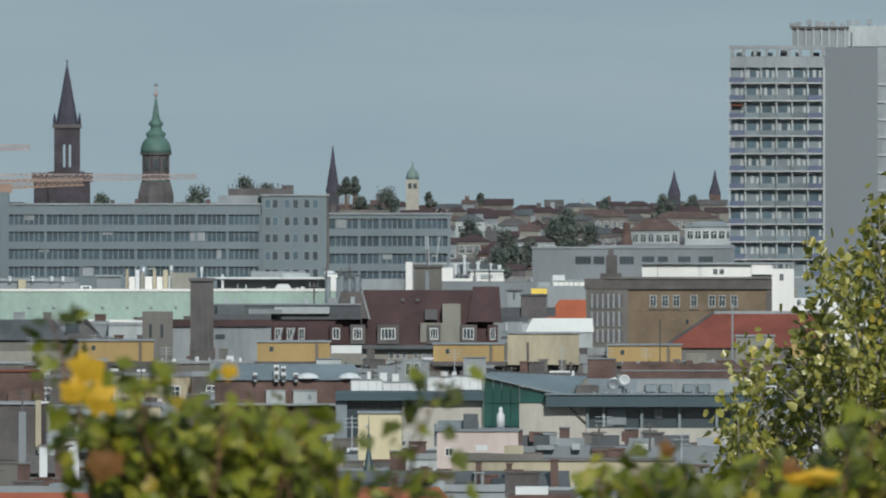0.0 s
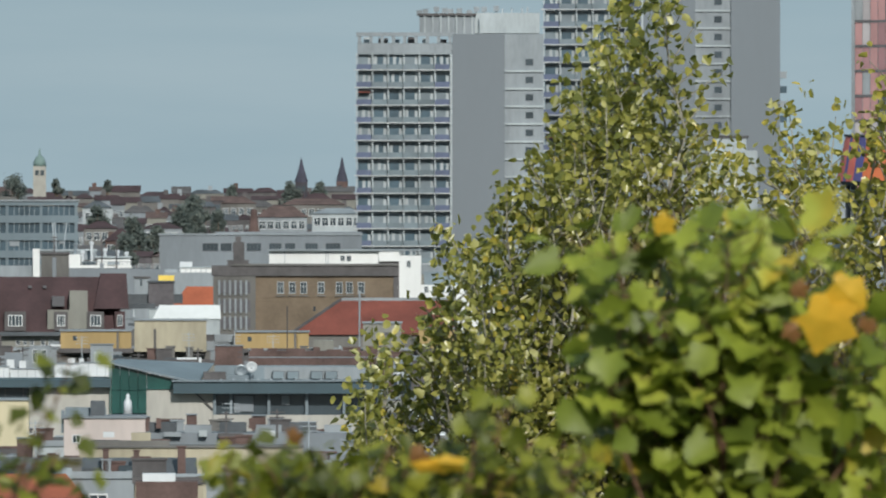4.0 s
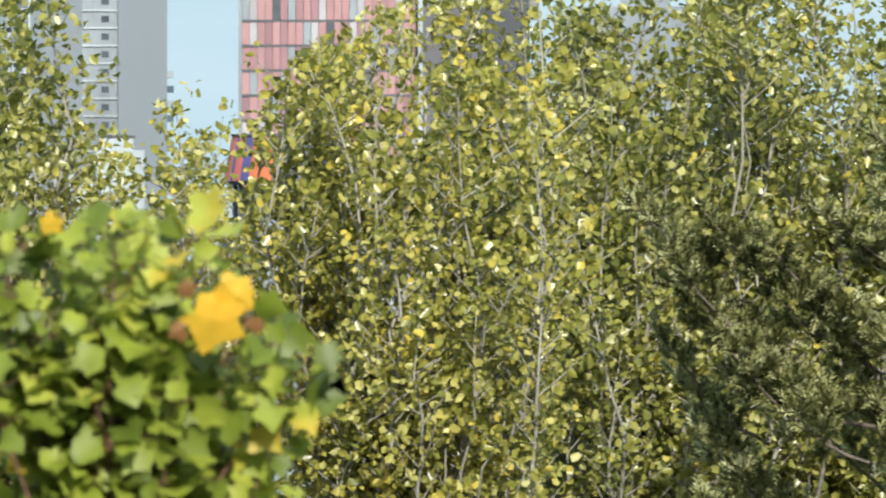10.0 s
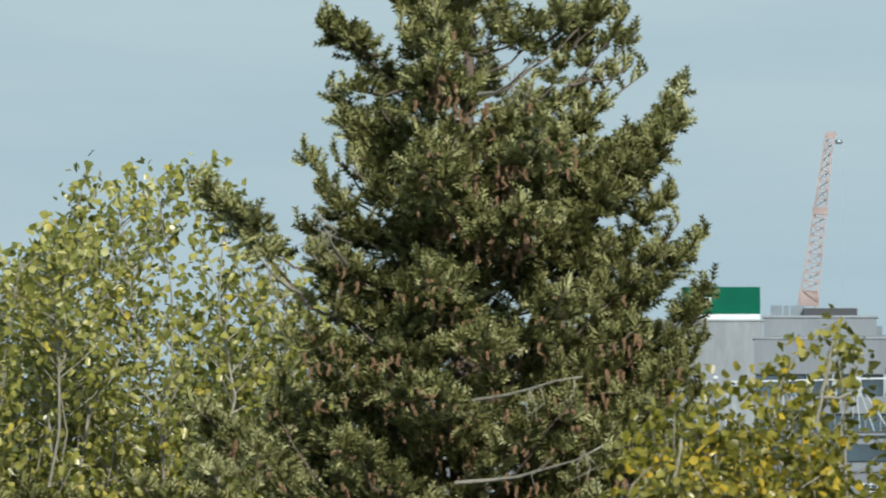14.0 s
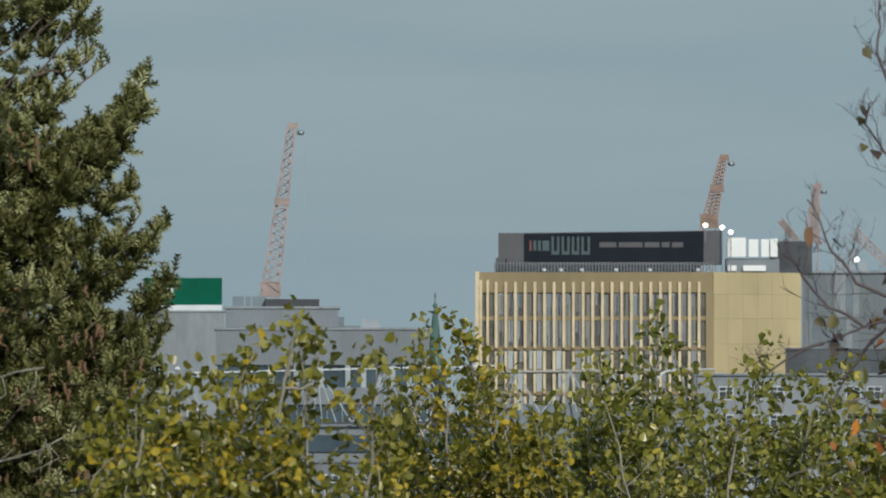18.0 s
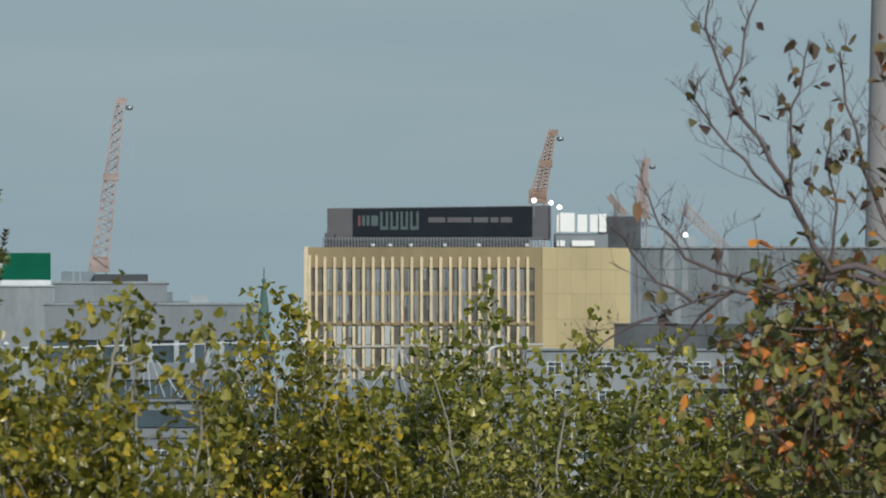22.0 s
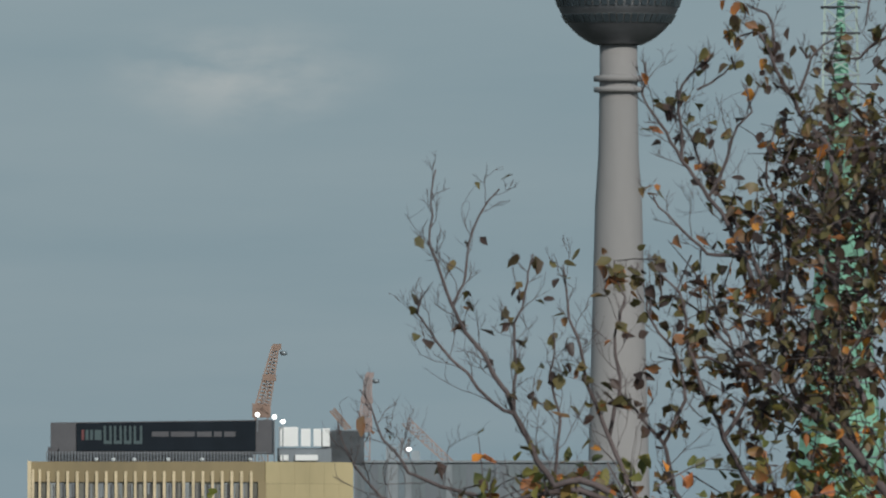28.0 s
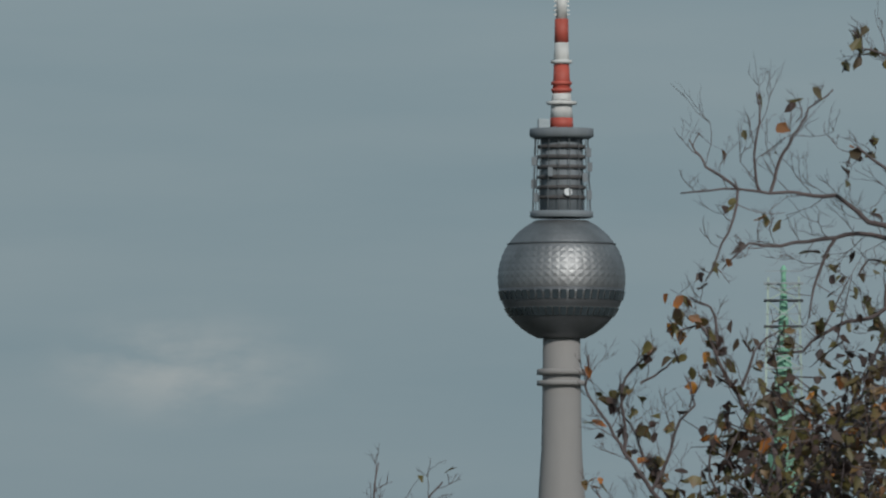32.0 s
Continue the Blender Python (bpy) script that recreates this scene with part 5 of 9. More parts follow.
    part("truss_hall", box(bmesh.new(), t.x(4150), t.x(4740), 1.0, 20, 0, t.z(253)), M_GREY, t.ob)
    part("truss_hall_band", box(bmesh.new(), t.x(4148), t.x(4742), 0.7, 0.99, t.z(300), t.z(270)), M_GLASS_BLUE, t.ob)
    w = Site("white_window_house", 4240, 4420, 1500, "white house with large blue windows behind the trees", "building")
    w.slab("wall", 4200, 4420, 350, None, 0, 12, M_WHITE)
    w.slab("coping", 4196, 4424, 346, 350, -0.2, 12.2, M_GREY)
    for u in (4245, 4300, 4360, 4400):
        window(w.ob, w.x(u), w.z(392), S(26, 1500), S(30, 1500), glass=M_GLASS_BLUE)
    # more of the white truss in front of the gold block
    t2 = Site("white_arched_truss", 4700, 5100, 1880, "white steel truss with an arched part", "truss")
    part("top_chord", beam(bmesh.new(), (t2.x(4690), 0, t2.z(158)), (t2.x(5090), 0, t2.z(153)), 0.12), M_WHITE, t2.ob)
    for u in (4740, 4835, 4905):
        for q in (-50, -20, 10, 40):
            part("strut", beam(bmesh.new(), (t2.x(u), 0, t2.z(157)), (t2.x(u + q), 0.5, t2.z(230)), 0.10), M_WHITE, t2.ob)
    bm = bmesh.new()
    pts = [(t2.x(5012 + 34 * math.cos(a)), 0, t2.z(200) + S(44, 1880) * math.sin(a)) for a in [math.pi * i / 12 for i in range(13)]]
    for p, q in zip(pts, pts[1:]):
        beam(bm, p, q, 0.18)
    part("arch", bm, M_WHITEMETAL, t2.ob)
    part("hall", box(bmesh.new(), t2.x(4690), t2.x(5095), 2, 16, 0, t2.z(215)), M_GREY, t2.ob)
    part("head", box(bmesh.new(), t2.x(5062), t2.x(5108), 0, 8, t2.z(214), t2.z(160)), M_WHITE, t2.ob)
    part("post", box(bmesh.new(), t2.x(4688), t2.x(4692), -0.1, 0.3, 0, t2.z(150)), M_STEEL, t2.ob)


def green_spire():
    s = Site("copper_church_spire", 4580, 4610, 3000, "slender green copper church spire with a gilt finial", "church")
    d = 3000
    z, p = s.z, lambda n: S(n, d)
    part("spire", lathe(bmesh.new(), [(p(13), z(150)), (p(13), z(148)), (p(9), z(95)), (p(4.5), z(55)), (p(5), z(52)), (p(2), z(48))], 8), M_COPPER, s.ob)
    part("finial", lathe(bmesh.new(), [(p(1), z(48)), (p(4), z(43)), (p(4), z(39)), (p(1), z(36)), (p(0.8), z(18))], 10), M_COPPER, s.ob)
    part("cross", box(bmesh.new(), -p(2.5), p(2.5), -0.1, 0.1, z(25), z(24)), M_DKMETAL, s.ob)
    part("lantern", lathe(bmesh.new(), [(p(15), z(210)), (p(15), z(152)), (p(17), z(151)), (p(16), z(149))], 8), M_COPPER, s.ob)
    for i in range(8):
        a = 2 * math.pi * (i + 0.5) / 8
        part("louvre", box(bmesh.new(), p(14.6) * math.cos(a) - 0.5, p(14.6) * math.cos(a) + 0.5, p(14.6) * math.sin(a) - 0.5, p(14.6) * math.sin(a) + 0.5, z(200), z(160)), M_GLASS, s.ob)
    part("tower", lathe(bmesh.new(), [(p(20), 0), (p(19), z(210))], 4, turn=math.pi / 4), M_HAZEBRICK, s.ob)


def cranes():
    def luffer(name, u0, v0, u1, v1, d, w, m, label, hook=True):
        s = Site(name, u0, u0, d, label, "crane", "tower cranes")
        part("mast", lattice(bmesh.new(), (0, 0, 0), (0, 0, s.z(v0)), w * 1.1, w * 1.1, 18, 0.16), m, s.ob)
        part("cab", box(bmesh.new(), -w * 0.8, w * 0.8, -1.2, 1.2, s.z(v0), s.z(v0) + 2.4), m, s.ob)
        part("boom", lattice(bmesh.new(), (0, 0, s.z(v0) + 1), (s.x(u1), 0, s.z(v1)), w * 1.3, w * 0.55, 18, 0.2), m, s.ob)
        mu, mv = (u0 * 0.45 + u1 * 0.55), (v0 * 0.45 + v1 * 0.55)
        part("boom_joint", box(bmesh.new(), s.x(mu) - w * 0.6, s.x(mu) + w * 0.6, -w * 0.6, w * 0.6, s.z(mv) - 0.5, s.z(mv) + 0.7), m, s.ob)
        part("boom_head", box(bmesh.new(), s.x(u1) - w * 0.25, s.x(u1) + w * 0.5, -w * 0.3, w * 0.3, s.z(v1) - 0.6, s.z(v1) + 0.4), m, s.ob)
        part("sheave", lathe(bmesh.new(), [(0.2, -0.4), (0.6, -0.3), (0.6, 0.3), (0.2, 0.4)], 12, s.x(u1) + w * 0.7, 0), M_STEEL, s.ob).location.z = s.z(v1) - 1.2
        if hook:
            part("hoist_rope", beam(bmesh.new(), (s.x(u1) + w, 0, s.z(v1) - 1.5), (s.x(u1) + w, 0, s.z(v0)), 0.03), M_STEEL, s.ob)
            part("stay_rope", beam(bmesh.new(), (s.x(u1), 0, s.z(v1)), (s.x(u0 - 22), 0, s.z(v0 + 10)), 0.03), M_STEEL, s.ob)
        return s
    luffer("luffing_crane", 4304, 26, 4341, -278, 2700, 2.1, M_CRANE_PINK, "pale red luffing tower crane with its boom raised")
    luffer("luffing_crane", 5080, -96, 5105, -222, 2900, 2.0, M_CRANE_ORANGE, "orange luffing crane behind the gold tower", False)
    luffer("luffing_crane", 5262, -70, 5270, -172, 3000, 1.8, M_CRANE_PINK, "pale orange luffing crane half hidden by twigs", False)
    s = Site("yellow_crane_jib", 5200, 5240, 2900, "small yellow crane jib over the roofs", "crane", "tower cranes")
    part("jib", lattice(bmesh.new(), (s.x(5205), 0, s.z(-110)), (s.x(5235), 0, s.z(-74)), 0.9, 0.9, 8, 0.16), M_CRANE_ORANGE, s.ob)
    part("mast", lattice(bmesh.new(), (s.x(5233), 0, 0), (s.x(5233), 0, s.z(-74)), 1.2, 1.2, 20, 0.14), M_CRANE_ORANGE, s.ob)
    s = Site("yellow_crane_jib", 5330, 5420, 3000, "pale red crane jib sloping over the glass block", "crane", "tower cranes")
    part("jib", lattice(bmesh.new(), (s.x(5335), 0, s.z(-90)), (s.x(5420), 0, s.z(-10)), 1.6, 1.2, 10, 0.16), M_CRANE_PINK, s.ob)
    part("mast", lattice(bmesh.new(), (s.x(5335), 0, 0), (s.x(5335), 0, s.z(-60)), 1.2, 1.2, 20, 0.14), M_CRANE_PINK, s.ob)


def scaffold_spire():
    """A church spire under green netting, its scaffold bare at the tip."""
    s = Site("scaffolded_church_spire", 6040, 6170, 650, "church spire wrapped in green scaffold netting", "church")
    d = 650
    p, z = (lambda n: S(n, d)), s.z
    part("tower", lathe(bmesh.new(), [(p(95), 0), (p(92), z(60))], 4, turn=math.pi / 4), M_HAZEBRICK, s.ob)
    part("net", lathe(bmesh.new(), [(p(88), z(60)), (p(70), z(-120)), (p(42), z(-420)), (p(24), z(-600)), (p(15), z(-690))], 8, turn=0.3), M_NET, s.ob, "green scaffold netting")
    for v in range(-640, 60, 44):
        w = 90 + (v - 60) * 0.098
        part("scaffold_deck", lathe(bmesh.new(), [(p(w), z(v)), (p(w), z(v) + 0.06)], 8, turn=0.3), M_STEEL, s.ob)
    part("spire_tip", lathe(bmesh.new(), [(p(16), z(-680)), (p(9), z(-780)), (p(4), z(-868)), (p(6), z(-876)), (p(2), z(-884))], 8), M_NET, s.ob, "green copper spire tip")
    for sx in (-1, 1):
        for sy in (-1, 1):
            part("scaffold_pole", beam(bmesh.new(), (sx * p(32), sy * p(32), z(-640)), (sx * p(27), sy * p(27), z(-862)), 0.06), M_NETPOLE, s.ob)
    for va, vb in ((-660, -700), (-700, -738), (-738, -774), (-774, -820), (-820, -850)):
        for sx in (-1, 1):
            part("scaffold_brace", beam(bmesh.new(), (-sx * p(30), -p(30), z(va)), (sx * p(29), -p(29), z(vb)), 0.035), M_NETPOLE, s.ob)
    for v in (-700, -738, -774, -820, -850):
        for ya, yb in ((-34, -26), (26, 34)):
            part("deck", box(bmesh.new(), -p(35), p(35), p(ya), p(yb), z(v), z(v) + 0.06), M_GREYDK if v in (-774, -820) else M_STEEL, s.ob)
        part("rail", beam(bmesh.new(), (-p(33), -p(31), z(v) + 0.5), (p(33), -p(31), z(v) + 0.5), 0.025), M_STEEL, s.ob)
    part("nave", box(bmesh.new(), -7, 26, 8, 30, 0, z(430)), M_HAZEBRICK, s.ob)


def highrises():
    """Two slab high-rises with rows of balconies, a blind grey side and a stair strip each."""
    rnd = random.Random(3)

    def tower(u0, u1, side1, strip1, end1, vtop, v0, pitch, rows, d, label):
        s = Site("apartment_highrise", u0, end1, d, label, "building", "apartment high-rises")
        x, z = s.x, s.z
        dep = 16.0
        s.slab("balcony_wall", u0 + 3, u1, vtop, None, 1.1, dep, M_WHITE)
        s.slab("side_wall", u1, side1, vtop - 36, None, -0.1, dep, M_SIDE, "blind grey side wall")
        s.slab("edge_strip", u1 - 4, u1, vtop, None, -0.15, 1.5, M_WHITE)
        s.slab("stair_wall", side1, strip1, vtop - 36, None, 0.6, dep, M_GREYLT)
        if end1 > strip1:
            s.slab("end_wall", strip1, end1, vtop, None, -0.1, dep, M_SIDE, "blind grey end wall")
        n = 6
        us = [u0 + (u1 - 4 - u0) * i / n for i in range(n + 1)]
        slab = shape("balcony_slab", box(bmesh.new(), x(u0 - 4), x(u1 - 4), -0.4, 1.09, -0.05, 0.14), M_LOGGIA)
        h = S(pitch, d)
        rails = [shape("railing", box(bmesh.new(), 0.08, x(us[1]) - x(us[0]) - 0.08, -0.38, -0.30, 0, 0.29 * h), m) for m in (M_RAILPALE, M_BLUEZINC, M_RAILBLUE)]
        fin = shape("partition", box(bmesh.new(), -0.10, 0.10, -0.1, 1.09, 0.14, h - 0.14), M_WHITE)
        door = [shape("balcony_door", box(bmesh.new(), 0.3, 0.74 * (x(us[1]) - x(us[0])), 1.0, 1.095, 0.16, 0.86 * h), m) for m in (M_GLASS_BLUE, M_BLUEZINC)]
        half = shape("curtain", box(bmesh.new(), 0.7, 1.2, 0.93, 0.99, 0.16, 0.80 * h), M_WHITE)
        awn = shape("awning", box(bmesh.new(), 0.3, 2.2, -0.2, 1.0, 0.72 * h, 0.80 * h), M_REDTILE)
        for r in range(rows):
            v = v0 + pitch * r
            if z(v) < 2:
                break
            lay("balcony_slab", slab, s.ob, (0, 0, z(v)))
            for i in range(n):
                lay("railing", rails[(2 if i == n - 1 or i == 0 else rnd.choice((0, 0, 0, 1)))], s.ob, (x(us[i]), 0, z(v) + 0.14))
                lay("balcony_door", door[rnd.random() < 0.4], s.ob, (x(us[i]), 0, z(v)))
                lay("partition", fin, s.ob, (x(us[i]) + 0.1, 0, z(v)))
                if rnd.random() < 0.4:
                    lay("curtain", half, s.ob, (x(us[i]) + rnd.uniform(-0.4, 0.4), 0, z(v)))
                if rnd.random() < 0.03:
                    lay("awning", awn, s.ob, (x(us[i]), 0, z(v)))
            # stair strip: one window and a shadow joint a floor
            window(s.ob, x(side1 + (strip1 - side1) * 0.64), z(v) + 0.45 * h, S(15, d), S(13, d), 0.6, frame_mat=M_GREY, bars=0)
            s.slab("joint", side1, strip1, v, v + 3.5, 0.3, 0.599, M_WHITE)
        return s

    a = tower(1290, 1460, 1553, 1621, 1621, 120, 148, 31.2, 22, 2650, "tall grey-white apartment slab with blue balconies")
    # roof storey of the first tower: an open frame, then the plant room with aerials
    x, z = a.x, a.z
    a.slab("parapet", 1292, 1460, 100, 120, 0.2, 16, M_GREYLT)
    a.slab("roof_frame", 1290, 1464, 81, 88, 0, 1.0, M_GREYLT)
    for i in range(9):
        a.slab("frame_post", 1293 + 20 * i, 1299 + 20 * i, 88, 100, 0.1, 0.9, M_GREYLT)
    for i in range(6):
        a.slab("roof_clutter", 1303 + 26 * i, 1315 + 26 * i + 5 * (i % 2), 89 + 2 * (i % 3), 100, 3, 5, M_STONE if i % 2 else M_WHITE)
    a.slab("plant_room", 1402, 1500, 52, 84, 4, 14, M_GREYLT)
    a.slab("plant_roof", 1400, 1502, 47, 51, 3.5, 14.5, M_STONE)
    a.slab("plant_room", 1500, 1615, 46, 82, 5, 15, M_WHITE)
    for i in range(8):
        a.slab("column", 1410 + 14 * i, 1413 + 14 * i, 51, 84, 3.6, 3.9, M_WHITE)
    for i in range(14):
        u = 1400 + 15 * i + rnd.uniform(-4, 4)
        top = 40 - rnd.uniform(-4, 6)
        part("aerial", beam(bmesh.new(), (x(u), 6, z(47)), (x(u), 6, z(top)), 0.18), M_STEEL, a.ob)
        if i < 10:
            part("aerial_panel", box(bmesh.new(), x(u) - 0.45, x(u) + 0.45, 5.4, 5.8, z(top + 8), z(top - 1)), M_GREYLT, a.ob)
    b = tower(1621, 1798, 1890, 1953, 2040, -130, -115, 31.2, 27, 2700, "taller grey apartment slab with balconies and blind ends")
    b.slab("parapet", 1618, 2043, -140, -130, -0.4, 16.4, M_GREYLT)
    b.slab("plant_room", 1750, 1900, -175, -140, 4, 12, M_WHITE)
    for r in range(9):
        b.slab("side_balcony", 2040, 2052, 150 + 26 * r, 162 + 26 * r, 3, 8, M_GLASS_BLUE if r % 2 else M_GREYLT)
    # low dark building seen at their foot
    lo = Site("low_grey_office", 1405, 2200, 2450, "low grey flat-roofed office at the towers' foot", "building")
    lo.slab("wall", 1560, 2200, 500, None, 0, 12, M_GREY)
    lo.slab("coping", 1556, 2204, 496, 500, -0.2, 12.2, M_GREYLT)
    w = Site("stepped_white_house", 1955, 2080, 2300, "white house with a stepped top", "building")
    w.slab("wall", 1915, 2000, 290, None, 0, 10, M_WHITE)
    w.slab("top_storey", 1925, 1980, 268, 290, 1, 9, M_WHITE)
    w.slab("coping", 1921, 1984, 264, 268, 0.8, 9.2, M_STONE)
    w.slab("wall", 1840, 1914, 325, None, 1, 10, M_WHITE)


def red_office():
    """The curved office slab with red shutters, a white sail roof and a black stair tower."""
    d = 2200
    s = Site("red_shutter_office", 2166, 2684, d, "office high-rise with red and pink facade shutters", "building")
    x, z = s.x, s.z
    rnd = random.Random(11)
    part("core_wall", solid(bmesh.new(), [(x(2172), 1.2, 0), (x(2500), 0.3, 0), (x(2500), 10, 0), (x(2172), 10, 0)],
                            [(x(2172), 1.2, z(-80)), (x(2500), 0.3, z(-80)), (x(2500), 10, z(-80)), (x(2172), 10, z(-80))]), M_GREY, s.ob)
    mats = [M_RED_A, M_RED_B, M_RED_C, M_GREYDK, M_GREYLT]
    panels = {}
    cols, cw = 24, 13.6
    for r in range(17):
        va = -68 + 44 * r
        for c in range(cols):
            k = rnd.choices(range(5), (6, 5, 2.5, 1, 1))[0]
            if k not in panels:
                panels[k] = shape("shutter", box(bmesh.new(), 0.04, S(cw, d) - 0.04, -0.15, -0.02, -S(39, d), 0), mats[k])
            t = c / cols
            lay("shutter", panels[k], s.ob, (x(2172 + cw * c), 1.2 - 0.9 * t - 0.3 * math.sin(math.pi * t), z(va)))
        part("floor_edge", solid(bmesh.new(), [(x(2170), 0.92, z(va + 43.6)), (x(2500), -0.06, z(va + 43.6)), (x(2500), 0.29, z(va + 43.6)), (x(2170), 1.19, z(va + 43.6))],
                                 [(x(2170), 0.92, z(va + 39.6)), (x(2500), -0.06, z(va + 39.6)), (x(2500), 0.29, z(va + 39.6)), (x(2170), 1.19, z(va + 39.6))]), M_DKPANEL, s.ob)
    s.slab("glass_edge", 2166, 2172, -80, None, -0.3, 9, M_GREYLT)
    part("stair_front", box(bmesh.new(), x(2484), x(2594), -1.5, 10, 0, z(-74)), M_DKPANEL, s.ob)
    part("stair_strip", box(bmesh.new(), x(2484), x(2492), -1.7, -1.51, 0, z(-74)), M_STEEL, s.ob)
    part("stair_front_band", box(bmesh.new(), x(2492), x(2594), -1.7, -1.51, z(-68), z(-74)), M_GREY, s.ob)
    part("black_tower", box(bmesh.new(), x(2595), x(2681), 1, 12, 0, z(-97)), M_DKMETAL, s.ob, "black stair tower")
    part("black_cap", box(bmesh.new(), x(2530), x(2594), 3, 12, z(-73), z(-97)), M_DKMETAL, s.ob)
    for i in range(9):
        u = 2534 + 17 * i
        part("roof_rail", beam(bmesh.new(), (x(u), 4, z(-97)), (x(u), 4, z(-106 - 4 * (i % 3))), 0.12), M_STEEL, s.ob)
    part("roof_box", box(bmesh.new(), x(2588), x(2604), 5, 8, z(-97), z(-108)), M_GREYLT, s.ob)
    part("flag_mast", beam(bmesh.new(), (x(2634), 5, z(-97)), (x(2634), 5, z(-212)), 0.16, 6), M_ANTWHITE, s.ob)
    part("flag_mast_band", beam(bmesh.new(), (x(2634), 5, z(-212)), (x(2634), 5, z(-300)), 0.14, 6), M_CRANE_RED, s.ob)
    # sail roof: a thin upswept white wing on pale struts
    bm = bmesh.new()
    ring = []
    for i in range(13):
        t = i / 12
        u = 2150 + (2546 - 2150) * t
        k = max(0.0, (u - 2323) / (2546 - 2323))
        under = -97 - 34 * k ** 1.4
        top = -127 - 6 * k
        if i == 12:
            under = top + 3
        ring.append((x(u), z(under), z(top)))
    for (xa, ua, ta), (xb, ub, tb) in zip(ring, ring[1:]):
        va = [bm.verts.new(q) for q in ((xa, -2, ua), (xb, -2, ub), (xb, 11, ub), (xa, 11, ua), (xa, -2.4, ta), (xb, -2.4, tb), (xb, 11.4, tb), (xa, 11.4, ta))]
        for f in ((3, 2, 1, 0), (4, 5, 6, 7), (0, 1, 5, 4), (2, 3, 7, 6)):
            bm.faces.new([va[q] for q in f])
    part("sail_roof", bm, M_BRIGHT, s.ob, "white upswept sail roof")
    for i in range(7):
        u = 2190 + 46 * i
        part("sail_strut", beam(bmesh.new(), (x(u), 0, z(-80)), (x(u + 6), 0, z(-98)), 0.3), M_WHITE, s.ob)
    part("sail_storey", box(bmesh.new(), x(2175), x(2490), 2, 9, z(-80), z(-97)), M_GLASS_BLUE, s.ob)
    # the flared drum storey of a low block, in orange, coral and ultramarine sheets
    o = Site("striped_drum_storey", 2140, 2390, 2100, "flared drum storey clad in orange and blue sheets", "building")
    orange = mat("orange_sheet", (0.50, 0.135, 0.05), 0.6, each=0.1)
    coral = mat("coral_sheet", (0.52, 0.13, 0.10), 0.6)
    blue = mat("ultramarine_sheet", (0.075, 0.075, 0.21), 0.6)
    slate = mat("slate_blue_sheet", (0.10, 0.13, 0.21), 0.6)
    q = lambda n: S(n, 2100)
    za, zb, ra, rb = o.z(345), o.z(266), q(126), q(110)
    n = 72
    for k in range(n):
        a0, a1 = 2 * math.pi * k / n, 2 * math.pi * (k + 1) / n
        side = math.degrees(math.atan2(math.cos((a0 + a1) / 2), -math.sin((a0 + a1) / 2)))
        m = coral if side < -66 else blue if side < -60 else coral if side < -51 else blue if side < -39 else orange if side < -14 else slate if side < 22 else blue if side < 60 else coral
        bm = bmesh.new()
        lo_, hi_ = [], []
        for rr, dst, zz in ((ra, lo_, za), (rb, hi_, zb)):
            for t, a in ((0, a0), (0, a1), (-0.3, a1), (-0.3, a0)):
                dst.append(((rr + t) * math.cos(a), (rr + t) * math.sin(a), zz))
        solid(bm, lo_, hi_)
        part("cladding_sheet", bm, m, o.ob)
    part("drum_core", lathe(bmesh.new(), [(ra - 0.4, o.z(352)), (ra - 0.4, za), (rb - 0.4, zb - 0.2)], 36), M_GREYDK, o.ob)
    part("roof_rim", lathe(bmesh.new(), [(rb - 0.5, zb), (rb + 0.15, zb + 0.02), (rb + 0.15, zb + 0.3), (rb - 0.5, zb + 0.32)], 48), M_GREYDK, o.ob)
    for k in range(14):
        a = 2 * math.pi * k / 14
        part("column", lathe(bmesh.new(), [(0.35, 0), (0.35, o.z(352))], 8, (ra - 1.5) * math.cos(a), (ra - 1.5) * math.sin(a)), M_GREYDK, o.ob)
    part("glazed_storey", lathe(bmesh.new(), [(ra - 3, 0), (ra - 3, o.z(352))], 24), M_GREYLT, o.ob)
    lo = Site("drum_yard_house", 2100, 2420, 2130, "pale flat house behind the drum storey", "building")
    lo.slab("wall", 2100, 2420, 372, None, 2, 12, M_GREYLT)
    lo.slab("coping", 2098, 2422, 369, 372, 1.8, 12.2, M_GREY)
    e = Site("far_grey_block", 2680, 2960, 3000, "distant grey block with a plant room", "building")
    e.slab("wall", 2765, 2970, 36, None, 0, 15, M_GREY)
    e.slab("plant_room", 2842, 2930, 5, 36, 2, 10, M_GREY)
    e.slab("coping", 2838, 2934, 2, 5, 1.8, 10.2, M_STONE)
    e.slab("chimney", 2675, 2696, 5, 60, 0, 5, M_BEIGE)
    part("aerial", beam(bmesh.new(), (e.x(2856), 4, e.z(2)), (e.x(2856), 4, e.z(-12)), 0.15), M_STEEL, e.ob)
    # pale houses that glint between the leaves
    for i, (u0, u1, v, dd, m) in enumerate(((2230, 2480, 380, 1500, M_GREYLT), (2480, 2800, 350, 1600, M_TAN), (2800, 3120, 400, 1400, M_GREYLT), (3120, 3420, 330, 1700, M_BEIGE), (3560, 4020, 300, 1700, M_GREY), (4420, 5080, 380, 1300, M_GREY), (3420, 3560, 420, 1500, M_GREYLT), (5800, 6400, 280, 1500, M_GREY))):
        h = Site("city_house", u0, u1, dd, "pale flat-roofed house glimpsed between leaves", "building", "houses behind the trees")
        h.slab("wall", u0, u1, v, None, 0, 12, m)
        h.slab("coping", u0 - 3, u1 + 3, v - 5, v, -0.2, 12.2, M_GREY)
